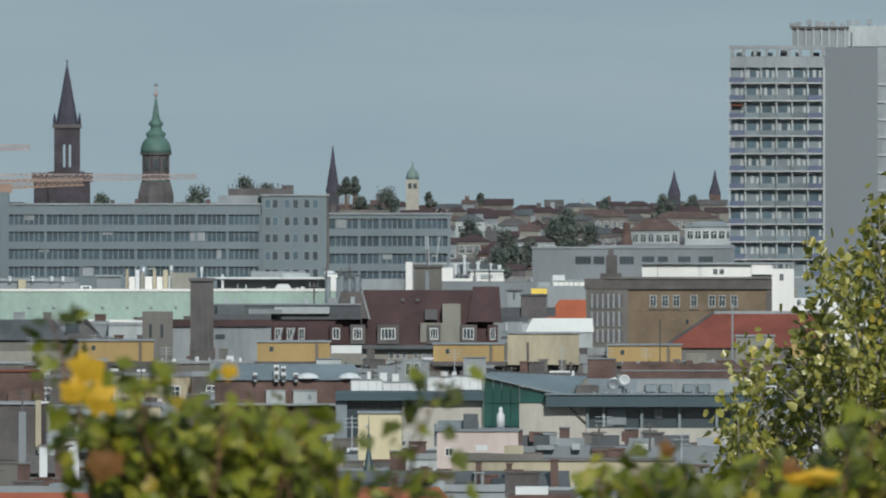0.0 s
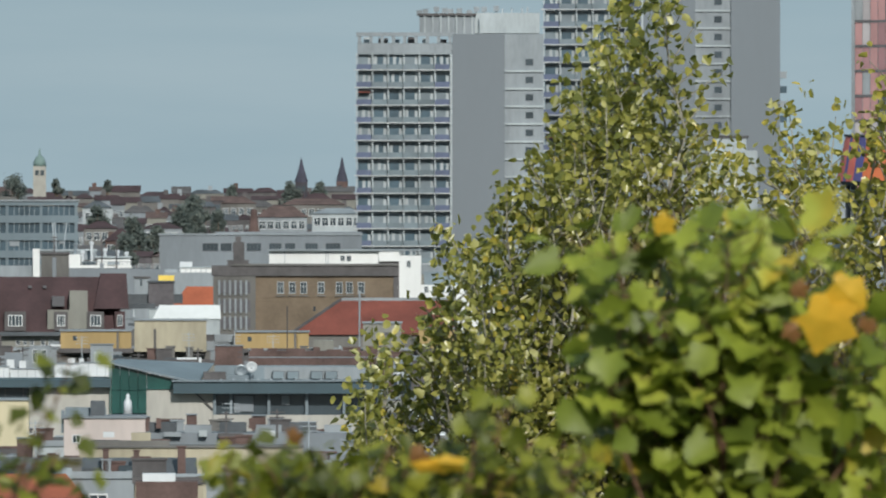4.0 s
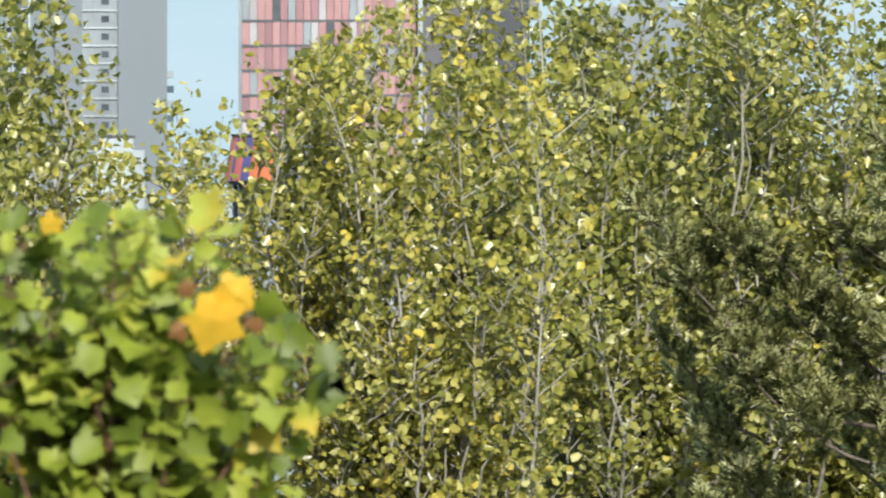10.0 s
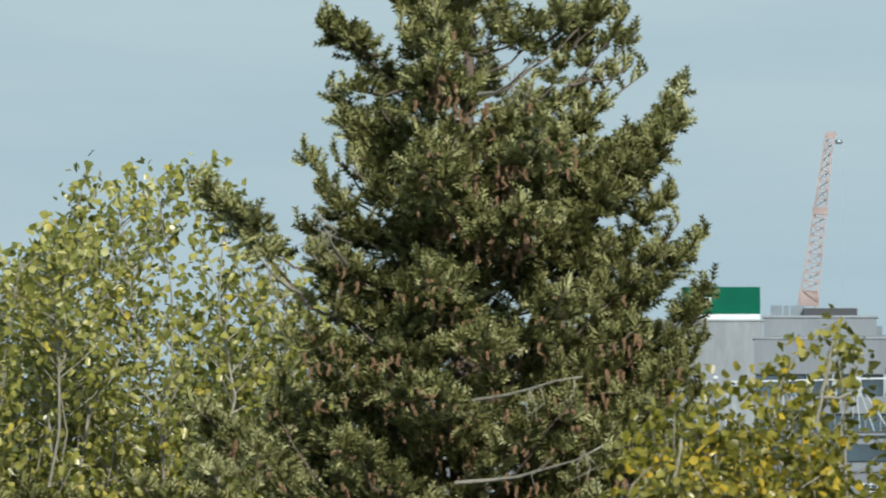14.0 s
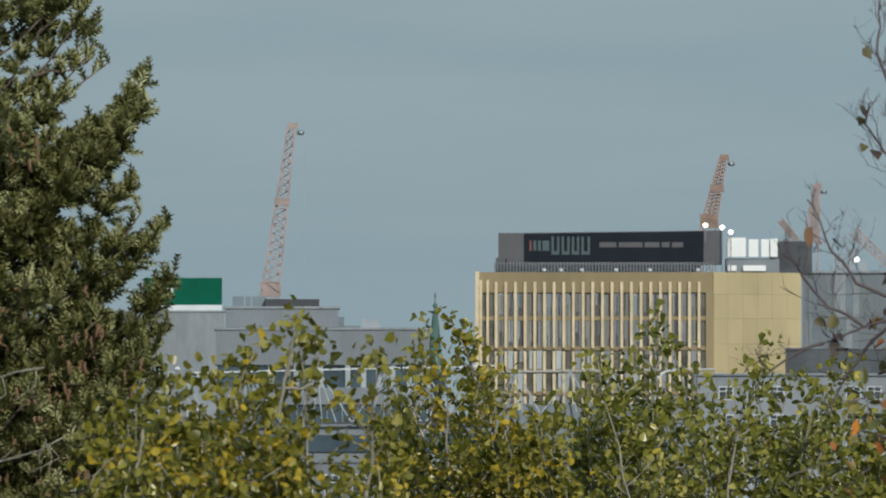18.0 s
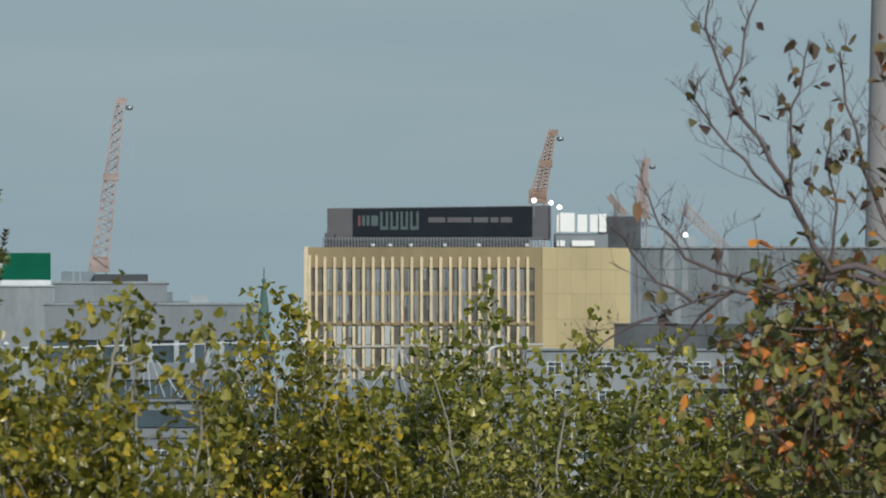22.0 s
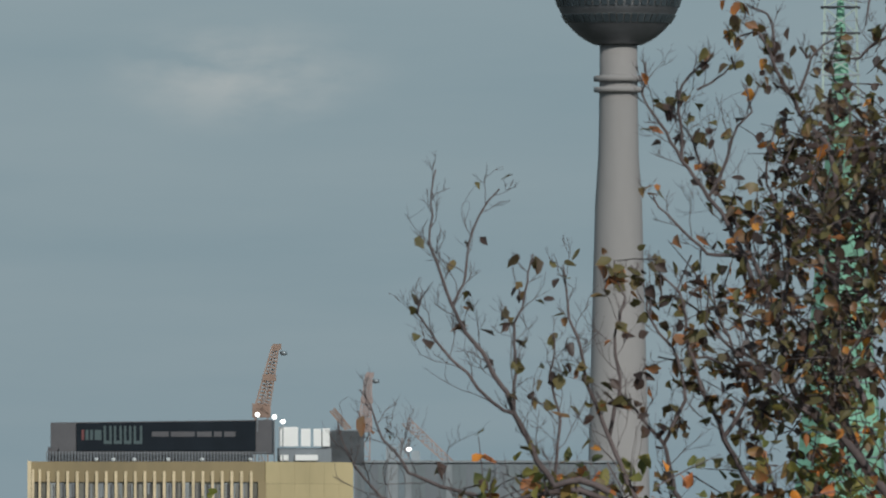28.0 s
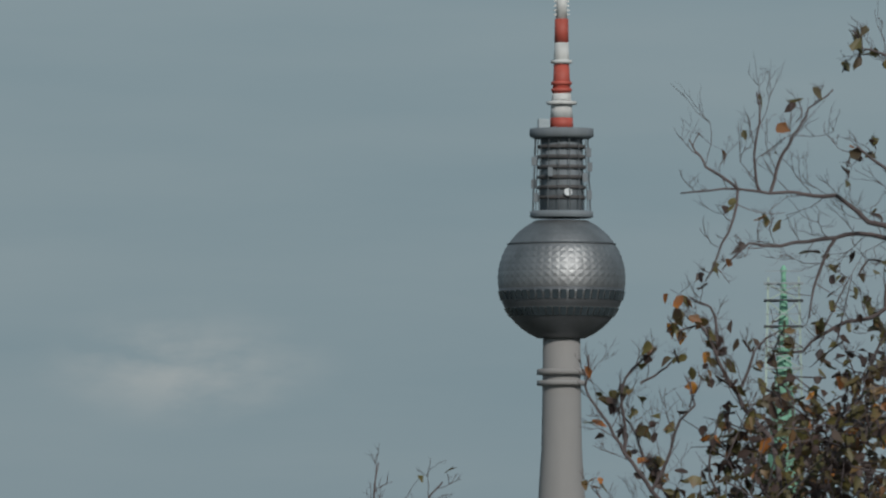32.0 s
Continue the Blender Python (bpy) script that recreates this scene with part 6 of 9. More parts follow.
        for r in range(3):
            for u in range(u0 + 25, u1 - 10, 48):
                window(h.ob, h.x(u), h.z(v + 40 + 62 * r), 1.2, 1.7)


ORIGIN[:] = EAST
tv_tower()
gold_block()
glass_block()
west_blocks()
green_spire()
cranes()
scaffold_spire()
ORIGIN[:] = WEST
highrises()
red_office()


# ---- the old city: churches, office slab, roofs in rows ----
def church_dark_spire():
    d = 4200
    s = Site("dark_brick_church", 95, 142, d, "dark brick church tower with a pointed slate spire with haze blue in its colour", "church")
    z, p = s.z, lambda n: S(n, d)
    s.slab("nave", 60, 160, 322, None, 2, 24, M_DKBRICK)
    s.slab("tower_base", 86, 150, 304, None, 0, 9, M_DKBRICK)
    q = s.x(119)
    for sx in (-1, 1):
        s.slab("tower_pier", 119 + sx * 15 - 8, 119 + sx * 15 + 8, 226, 304, 0, 7, M_DKBRICK)
    s.slab("tower_pier", 116, 122, 226, 304, 0, 7, M_DKBRICK)
    s.slab("tower_lintel", 96, 142, 226, 256, 0.2, 6.8, M_DKBRICK)
    s.slab("tower_sill", 96, 142, 296, 304, 0.2, 6.8, M_DKBRICK)
    s.slab("cornice", 93, 145, 220, 227, -0.5, 7.5, M_STONE)
    part("spire", lathe(bmesh.new(), [(p(20), z(221)), (p(10), z(165)), (p(2.5), z(122)), (p(0.9), z(116))], 8, q, 3.5), M_DKSPIRE, s.ob, "slate spire with haze blue in its colour")
    for sx in (-1, 1):
        part("pinnacle", lathe(bmesh.new(), [(p(3), z(226)), (p(3), z(214)), (p(0.5), z(200))], 4, q + sx * p(22), 0.5), M_DKSPIRE, s.ob)
    bm = box(bmesh.new(), q - 0.15, q + 0.15, 3.4, 3.6, z(116), z(106))
    box(bm, q - 0.5, q + 0.5, 3.45, 3.55, z(110), z(109))
    part("cross", bm, M_DKMETAL, s.ob)
    part("nave_roof", roof_gable(bmesh.new(), s.x(58), s.x(162), 2, 24, z(322), z(306)), M_DKREDTILE, s.ob)


def church_copper():
    d = 4300
    s = Site("baroque_church", 250, 302, d, "baroque church tower with a green copper dome", "church")
    z, p = s.z, lambda n: S(n, d)
    q = s.x(276)
    t = math.pi / 8
    part("tower", lathe(bmesh.new(), [(p(36), 0), (p(34), z(345)), (p(28), z(322)), (p(26), z(320)), (p(26), z(276)), (p(30), z(274)), (p(30), z(271))], 8, q, 4, t), M_HAZEBRICK, s.ob, "brown stone tower with haze in its colour")
    part("copper_skirt", lathe(bmesh.new(), [(p(29), z(334)), (p(27.2), z(322)), (p(27), z(318))], 8, q, 4, t), M_COPPER, s.ob)
    part("dome", lathe(bmesh.new(), [(p(28), z(271)), (p(27), z(263)), (p(24), z(253)), (p(20), z(247)), (p(15), z(244)), (p(18), z(239)), (p(18), z(236)), (p(11), z(231)), (p(9), z(224)), (p(13.5), z(221)), (p(13), z(218)), (p(8), z(213)), (p(5.5), z(203)), (p(3), z(183)), (p(1.2), z(172))], 12, q, 4, t), M_COPPER, s.ob, "green copper dome and lantern")
    part("ball", lathe(bmesh.new(), [(p(1), z(172)), (p(4), z(168)), (p(4), z(165)), (p(1), z(161)), (p(0.7), z(148))], 10, q, 4), M_CRANE_PINK, s.ob)
    part("vane", box(bmesh.new(), q - 0.4, q + 0.4, 3.95, 4.05, z(153), z(149)), M_DKMETAL, s.ob)
    for u in (262, 276, 290):
        s.slab("belfry_window", u - 4, u + 4, 282, 300, 0.2 if u == 276 else 0.9, 1.2, M_GLASS)
    for u in (255, 269, 283, 297):
        s.slab("pilaster", u - 1.5, u + 1.5, 276, 320, 0.0 if u in (269, 283) else 0.9, 2.2, M_DKBRICK)


def small_spires():
    def spire(name, u, d, v_tip, v_sh, w, m_sp, m_tw, label, dome=False, n=8):
        s = Site(name, u - 10, u + 10, d, label, "church")
        z, p = s.z, lambda k: S(k, d)
        part("tower", lathe(bmesh.new(), [(p(w * 0.72), 0), (p(w * 0.7), z(v_sh))], 4, turn=math.pi / 4), m_tw, s.ob)
        if dome:
            prof = [(p(w * 0.5), z(v_sh)), (p(w * 0.47), z(v_sh - 8)), (p(w * 0.3), z(v_sh - 16)), (p(w * 0.1), z(v_sh - 20)), (p(1), z(v_tip))]
        else:
            prof = [(p(w * 0.55), z(v_sh)), (p(w * 0.2), z(v_sh * 0.4 + v_tip * 0.6)), (p(0.6), z(v_tip))]
        part("spire", lathe(bmesh.new(), prof, n), m_sp, s.ob)
        for sx in (-1, 1):
            part("belfry_window", box(bmesh.new(), sx * p(w * 0.2) - 0.5, sx * p(w * 0.2) + 0.5, -p(w * 0.52), -p(w * 0.5), z(v_sh + 16), z(v_sh + 7)), M_GLASS, s.ob)
        return s
    spire("far_church", 589, 4600, 258, 340, 23, M_DKSPIRE, M_DKBRICK, "distant church with a thin dark spire")
    spire("far_church", 730, 4650, 287, 318, 23, M_HAZEGREEN, M_HAZECREAM, "distant pale church tower with a green dome", True, 12)
    spire("far_church", 1193, 4750, 303, 346, 22, M_DKSPIRE, M_DKBRICK, "distant dark church spire beside trees")
    s = spire("far_church", 1265, 4750, 301, 345, 20, M_DKSPIRE, M_WHITE, "distant church spire over a white tower")
    part("brick_stage", lathe(bmesh.new(), [(S(14.6, 4750), s.z(356)), (S(14.3, 4750), s.z(345))], 4, turn=math.pi / 4), M_BRICK, s.ob)


def old_cranes():
    s = Site("tower_crane", -70, -60, 3600, "tower crane with a long pale red jib", "crane", "tower cranes")
    x, z = s.x, s.z
    part("mast", lattice(bmesh.new(), (0, 0, 0), (0, 0, z(290)), 1.8, 1.8, 22, 0.15), M_CRANE_PINK, s.ob)
    part("jib", lattice(bmesh.new(), (x(-130), 0, z(316)), (x(350), 0, z(313)), 1.9, 0.9, 46, 0.13), M_CRANE_PINK, s.ob)
    part("counterweight", box(bmesh.new(), x(-130), x(-112), -1, 1, z(326), z(310)), M_CRANE_ORANGE, s.ob)
    s = Site("tower_crane", -60, -40, 3500, "orange tower crane low behind the office slab", "crane", "tower cranes")
    x, z = s.x, s.z
    part("mast", lattice(bmesh.new(), (x(-30), 0, 0), (x(-30), 0, z(325)), 1.8, 1.8, 22, 0.15), M_CRANE_ORANGE, s.ob)
    part("jib", lattice(bmesh.new(), (x(-80), 0, z(330)), (x(148), 0, z(322)), 1.9, 1.4, 22, 0.2), M_CRANE_ORANGE, s.ob)
    part("cab", box(bmesh.new(), x(-4), x(22), -1, 1, z(342), z(326)), M_CRANE_ORANGE, s.ob)
    s = Site("tower_crane", -40, -20, 3550, "red tower crane jib ending in mid-air", "crane", "tower cranes")
    x, z = s.x, s.z
    part("mast", lattice(bmesh.new(), (x(-60), 0, 0), (x(-60), 0, z(258)), 1.6, 1.6, 24, 0.14), M_CRANE_RED, s.ob)
    part("jib", lattice(bmesh.new(), (x(-120), 0, z(263)), (x(54), 0, z(261)), 1.5, 0.9, 18, 0.14), M_CRANE_RED, s.ob)


def office_slab():
    """The long blue-grey office building: ribbon windows, a taller punched-window block, a lower wing."""
    d = 3000
    s = Site("blue_grey_office_slab", -90, 800, d, "long blue-grey office slab with ribbon windows", "building")
    x, z = s.x, s.z
    rnd = random.Random(8)
    wall = mat("blue_grey_panels", (0.135, 0.180, 0.205), 0.7, big=0.1, fine=1.2, vary=0.1, streak=True)
    frame_m = mat("grey_blue_mullion", (0.21, 0.25, 0.27), 0.6, vary=0.08)

    def wing(u0, u1, vtop, rows, segs):
        s.slab("core", u0 + 2, u1 - 2, vtop + 8, None, 0.6, 16, M_GLASS_BLUE, "shadowed glass behind the ribbons")
        s.slab("roof_band", u0, u1, vtop, rows[0] - 9, 0, 16.3, wall)
        for a, b in zip(rows, rows[1:] + [rows[-1] + 31]):
            s.slab("spandrel", u0, u1, a + 9, b - 9, 0, 0.59, wall)
        s.slab("foot_wall", u0, u1, rows[-1] + 22, None, -0.1, 0.59, wall)
        for a, b in segs:
            s.slab("pier", b, b + 5, rows[0] - 9, rows[-1] + 22, -0.08, 0.58, wall)
            for r in rows:
                k = max(2, round((b - a) / 9))
                for i in range(1, k):
                    u = a + (b - a) * i / k
                    s.slab("mullion", u - 0.5, u + 0.5, r - 9, r + 9, 0.2, 0.57, frame_m)
                if rnd.random() < 0.25:
                    c = a + rnd.randrange(k) * (b - a) / k
                    s.slab("blind", c + 1, c + rnd.randint(1, 3) * (b - a) / k, r - 9, r - 9 + rnd.choice((6, 10, 17)), 0.35, 0.5, M_GREYLT)
        s.slab("coping", u0 - 2, u1 + 2, vtop - 3, vtop, -0.3, 16.6, M_GREYLT)

    rows = [389, 419, 450, 481]
    wing(-90, 462, 363, rows, [(-70, -8), (16, 78), (84, 140), (145, 176), (181, 238), (246, 303), (309, 345), (350, 400), (406, 458)])
    wing(582, 799, 380, [396, 427, 458, 489], [(584, 633), (639, 670), (676, 730), (736, 792)])
    s.slab("corner_tower", 0, 16, 340, None, -0.4, 10, wall)
    s.slab("middle_block", 463, 581, 347, None, -0.5, 17, wall)
    s.slab("coping", 461, 583, 344, 347, -0.8, 17.3, M_GREYLT)
    for r in (361, 392, 422, 453, 484):
        for u in (474, 487, 508, 523, 543, 558):
            window(s.ob, x(u), z(r), S(10.5, d), S(16, d), -0.5, frame_mat=frame_m, glass=M_GLASS if rnd.random() < 0.7 else M_GLASS_BLUE, bars=0)
    s.slab("joint", 578, 582, 347, None, -0.55, -0.51, M_STONE)
    s.slab("penthouse", 386, 456, 346, 362, 4, 12, M_GREYLT)
    s.slab("roof_deck", 404, 520, 334, 346, 6, 14, M_STONE)
    for i in range(16):
        u = 404 + 7.3 * i
        s.slab("deck_rail", u, u + 1.2, 328 - (i * 7) % 4, 334, 6, 6.3, M_DKMETAL)
    s.slab("roof_hut", 500, 520, 328, 334, 7, 10, M_STONE)
    s.slab("lift_head", 600, 690, 372, 378, 6, 12, M_TAN)


def far_houses():
    """The far district on the rise: gabled houses in red, grey and white, with dark trees between."""
    rnd = random.Random(17)
    walls = [M_GREY, M_TAN, M_TAN, M_HAZEBRICK, M_GREY, M_STONE, M_BEIGE]
    roofs = [M_DKREDTILE, M_DKREDTILE, M_STONE, M_BRICK, M_GREYDK, M_DKREDTILE]
    for d, v, u0, u1 in ((4720, 356, -100, 1420), (4520, 368, 540, 1420), (4250, 382, 760, 1420), (3950, 402, 780, 1420), (3650, 424, 780, 1420), (3350, 450, 790, 1420), (3150, 470, 780, 1420)):
        u = u0
        while u < u1:
            w = rnd.uniform(22, 62)
            vt = v + rnd.uniform(-5, 8)
            s = Site("far_house", u, u + w, d + rnd.uniform(-60, 60), "distant town house with a pitched roof", "house", "houses on the far rise")
            eave = vt + rnd.uniform(7, 13)
            wm = rnd.choice(walls)
            s.slab("wall", u, u + w, eave, None, 0, 10, wm)
            part("roof", roof_gable(bmesh.new(), s.x(u), s.x(u + w), 0, 10, s.z(eave), s.z(vt), rnd.choice((0, 0, 2.5))), rnd.choice(roofs), s.ob)
            if rnd.random() < 0.6:
                c = s.x(u + w * rnd.uniform(0.2, 0.8))
                part("chimney", box(bmesh.new(), c - 0.6, c + 0.6, 4, 5.4, s.z(vt) - 1, s.z(vt) + rnd.uniform(0.6, 1.6)), rnd.choice((M_BRICK, M_GREYLT, M_STONE)), s.ob)
            n = int(w // 11) if d < 4300 else 0
            for i in range(n):
                for k in range(1):
                    window(s.ob, s.x(u + w * (i + 0.5) / n), s.z(eave) - 2.2 - 3.2 * k, 1.1, 1.6)
            u += w + rnd.uniform(-3, 3)
    for u, w, vt, ve, d, wm, rm in ((806, 52, 379, 392, 3900, M_WHITE, M_GREYDK), (1050, 62, 372, 384, 4100, M_TAN, M_BRICK), (1115, 88, 388, 408, 3300, M_GREYLT, M_BRICK), (1212, 92, 392, 402, 3250, M_WHITE, M_GREYLT), (808, 60, 415, 428, 3500, M_TAN, M_DKREDTILE), (1160, 110, 375, 386, 3900, M_TAN, M_BRICK), (912, 70, 418, 428, 3400, M_GREYLT, M_DKREDTILE), (846, 70, 428, 450, 3300, M_BRICK, M_DKREDTILE)):
        s = Site("far_house", u, u + w, d, "pale distant house that stands out on the rise", "house", "houses on the far rise")
        s.slab("wall", u, u + w, ve, None, 0, 10, wm)
        part("roof", roof_gable(bmesh.new(), s.x(u), s.x(u + w), 0, 10, s.z(ve), s.z(vt), 3), rm, s.ob)
        for i in range(int(w // 14)):
            window(s.ob, s.x(u + 9 + 14 * i), s.z(ve + 14), 1.3, 1.7)


def far_tree(u, v, d, w, seed):
    rnd = np.random.default_rng(seed)
    g = ground_at(d)
    t = thing("far_tree", X(u, d), d, g, "dark distant broadleaf tree between houses", "tree", "trees on the far rise")
    top = Z(v, d) - g
    hw = S(w, d) / 2
    wood = Wood()
    wood.limb([(0, 0, -0.3), (0.1, 0, top * 0.5), (0, 0, top * 0.9)], 0.5, 0.1, 6)
    pts = []
    for _ in range(20):
        f = rnd.uniform(0.0, 1.0)
        c = Vector((rnd.normal() * hw * (0.16 + 0.5 * f), rnd.normal() * hw * 0.4, top - hw * (0.25 + 2.6 * f)))
        wood.limb([(0, 0, top * 0.45), c * 0.6 + Vector((0, 0, top * 0.2)), c], 0.2, 0.05, 4)
        for _ in range(150):
            q = Vector(rnd.normal(size=3)) * hw * 0.24
            pts.append(c + q)
    hang(t, "trunk", wood.mesh("trunk", M_BARK))
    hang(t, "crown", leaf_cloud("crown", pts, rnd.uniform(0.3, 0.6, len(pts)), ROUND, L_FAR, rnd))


def rows_of_houses():
    """Plain neighbours that fill the streets behind and between the roofs that stand out."""
    rnd = random.Random(29)
    walls = [M_TAN, M_BEIGE, M_GREYLT, M_WHITE, M_GREY, M_CREAM, M_STONE]
    for d, v, u0, u1 in ((930, 872, -160, 1560), (1040, 842, -160, 1560), (1150, 806, -160, 1560), (1300, 776, -160, 1560), (1480, 722, -160, 1900), (1620, 662, -160, 1900), (1780, 640, -160, 1900), (2000, 606, -160, 1900), (2200, 572, -160, 1900), (2400, 536, -160, 1560), (2560, 512, -160, 1560)):
        u = u0
        while u < u1:
            w = rnd.uniform(70, 150)
            vt = v + rnd.uniform(-3, 12)
            s = Site("town_house", u, u + w, d + rnd.uniform(-15, 15), "rendered town house with a flat parapet roof", "house", "town houses")
            m = rnd.choice(walls)
            s.slab("wall", u, u + w, vt, None, 0, 11, m)
            s.slab("roof", u + 1, u + w - 1, vt - 0.5, vt, 0.4, 10.6, M_GREYDK)
            s.coping(u, u + w, vt, 0, 11, rnd.choice((M_GREYLT, M_GREY, M_STONE)), 0.4, 0.15)
            for _ in range(rnd.randint(1, 4)):
                c = s.x(u + rnd.uniform(8, w - 8))
                h = rnd.uniform(0.5, 1.7)
                wd = rnd.uniform(0.3, 1.0)
                y = rnd.uniform(2, 8)
                bm = box(bmesh.new(), c - wd, c + wd, y, y + 0.9, s.z(vt), s.z(vt) + h)
                box(bm, c - wd - 0.08, c + wd + 0.08, y - 0.08, y + 0.98, s.z(vt) + h, s.z(vt) + h + 0.12)
                part("chimney", bm, rnd.choice((M_BRICK, M_TAN, M_GREYLT, M_STONE)), s.ob)
            for _ in range(rnd.randint(2, 5)):
                c = s.x(u + rnd.uniform(8, w - 14))
                ln, h = rnd.uniform(0.6, 3.2), rnd.uniform(0.2, 0.9)
                y = rnd.uniform(0.8, 6)
                name, m = rnd.choice((("duct", M_STEEL), ("roof_hatch", M_WHITEMETAL), ("skylight", M_GLASS), ("parapet_wall", M_STONE), ("roof_hatch", M_GREYDK), ("parapet_wall", M_TAN)))
                part(name, box(bmesh.new(), c, c + ln, y, y + 1.0, s.z(vt), s.z(vt) + h), m, s.ob)
            if rnd.random() < 0.22:
                c = s.x(u + rnd.uniform(10, w - 10))
                bm = beam(bmesh.new(), (c, 4, s.z(vt)), (c, 4, s.z(vt) + 3), 0.05)
                for k in range(3):
                    beam(bm, (c - 0.6, 4, s.z(vt) + 2.2 + 0.3 * k), (c + 0.6, 4, s.z(vt) + 2.2 + 0.3 * k), 0.03)
                part("aerial", bm, M_STEEL, s.ob)
            n = max(1, int(S(w, d) // 2.6)) if d < 1250 or 1400 < d < 1800 else 0
            for i in range(n):
                window(s.ob, s.x(u + w * (i + 0.5) / n), s.z(vt) - 1.6, 1.1, 1.5)
            u += w + rnd.uniform(0, 6)


church_dark_spire()
church_copper()
small_spires()
old_cranes()
office_slab()
far_houses()
for i, (u, v, d, w) in enumerate(((348, 334, 3900, 62), (432, 318, 3900, 55), (470, 322, 3900, 40), (180, 346, 3900, 40), (612, 316, 4300, 22), (628, 316, 4300, 22), (684, 336, 4300, 60), (640, 345, 4300, 30), (830, 392, 3600, 40), (896, 412, 3200, 52), (880, 440, 3150, 46), (1000, 372, 3600, 50), (980, 390, 3500, 50), (1045, 398, 3400, 28), (1172, 342, 4500, 44), (1226, 345, 4500, 22), (935, 425, 3250, 40), (1070, 352, 4600, 20), (850, 344, 4600, 16), (760, 342, 4600, 18), (1010, 400, 3450, 36))):
    far_tree(u, v, d, 0.8 * w, 100 + i)
rows_of_houses()


# ---- roofs that stand out, near to far ----
def mint_roof_hall():
    s = Site("mint_roof_hall", -100, 600, 2300, "long hall with a sloping mint-green metal roof", "building")
    x, z = s.x, s.z
    s.slab("wall", -120, 600, 566, None, 0, 20, M_GREYLT)
    part("green_roof", solid(bmesh.new(), [(x(-120), -0.2, z(566)), (x(600), -0.2, z(566)), (x(600), 20, z(566)), (x(-120), 20, z(566))],
                             [(x(-120), 1.6, z(516)), (x(600), 1.6, z(516)), (x(600), 18, z(516)), (x(-120), 18, z(516))]), M_MINT, s.ob)
    # edge and gutter in brighter white, standing for light on sloping tops
    s.slab("roof_edge", -120, 600, 512, 516, 1.4, 18.2, M_BRIGHT)
    s.slab("gutter", 150, 256, 566, 574, -0.6, -0.21, M_BRIGHT)
    for u in (52, 96, 138, 182, 226, 268, 312, 440, 500, 560):
        s.slab("snow_guard", u - 2, u + 2, 540, 545, 0.2, 0.7, M_STEEL)
    p = Site("roof_plant", 222, 340, 2310, "pale roof plant with upright ducts and vents", "roof plant")
    p.slab("body", 222, 300, 490, 516, 0, 6, M_BRIGHT)
    p.slab("body", 300, 348, 483, 516, 1, 6, M_BEIGE)
    for u, v, w, m in ((223, 477, 4, M_CREAM), (240, 478, 7, M_WHITEMETAL), (249, 484, 6, M_BEIGE), (271, 477, 5, M_CREAM), (289, 478, 8, M_CREAM), (298, 489, 4, M_WHITE)):
        p.slab("duct", u, u + w, v, 516, -0.9, -0.1, m)
        p.slab("duct_seam", u + w, u + w + 1.4, v + 4, 516, -0.5, -0.1, M_STONE)
    part("drum_vent", lathe(bmesh.new(), [(0.5, p.z(490)), (0.62, p.z(486)), (0.62, p.z(474)), (0.4, p.z(471)), (0.1, p.z(470))], 14, p.x(254), 1.5), M_STEEL, p.ob)
    for u, v in ((303, 470), (357, 472)):
        part("flue", lathe(bmesh.new(), [(0.12, p.z(516)), (0.12, p.z(v + 10)), (0.22, p.z(v + 9)), (0.22, p.z(v + 1)), (0.1, p.z(v))], 10, p.x(u), 3), M_WHITEMETAL, p.ob)
    # low roof huts along the ridge
    k = Site("ridge_roof_huts", -20, 165, 2312, "low grey roof huts behind a green roof ridge", "roof box")
    k.slab("body", -20, 105, 498, 514, 2, 6, M_GREY)
    k.slab("cap", -22, 132, 493, 498, 1.6, 6.4, M_GREYLT)
    k.slab("chimney_block", 33, 46, 495, 514, 0, 1.6, M_CREAM)
    k.slab("body", 108, 140, 500, 514, 2, 5, M_GREYLT)
    k.slab("white_box", 143, 162, 506, 514, 0.5, 3, M_WHITEMETAL)
    k.slab("dark_opening", 147, 158, 508, 513, 0.44, 0.496, M_GLASS)
    for u in (18, 58, 92, 112):
        part("vent", lathe(bmesh.new(), [(0.2, k.z(498)), (0.2, k.z(493)), (0.35, k.z(491)), (0.1, k.z(489))], 8, k.x(u), 1.2), M_WHITEMETAL, k.ob)
    k.slab("rear_hut", 172, 214, 490, 514, 3, 8, M_GREY)
    k.slab("rear_cap", 168, 218, 487, 490, 2.6, 8.4, M_GREYLT)
    q = Site("glazed_roof_storey", 380, 600, 2320, "dark glazed rooftop terrace with a thin white cornice", "building")
    q.slab("glass", 384, 580, 496, 518, 2.2, 9, M_GLASS)
    q.slab("cornice", 366, 592, 491, 494, 0, 9.3, M_WHITEMETAL)
    q.slab("soffit", 380, 590, 494, 496, 0.2, 9.2, M_STONE)
    q.slab("end_wall", 578, 598, 486, 530, -0.2, 9, M_BRIGHT)
    part("end_vent", lathe(bmesh.new(), [(0.6, q.z(487)), (0.9, q.z(484)), (0.5, q.z(480)), (0.1, q.z(479))], 10, q.x(584), 2), M_WHITEMETAL, q.ob)
    # brighter white here too replaces light from above on the edge
    q.slab("terrace_edge", 366, 594, 518, 522, -0.5, 2.1, M_BRIGHT)
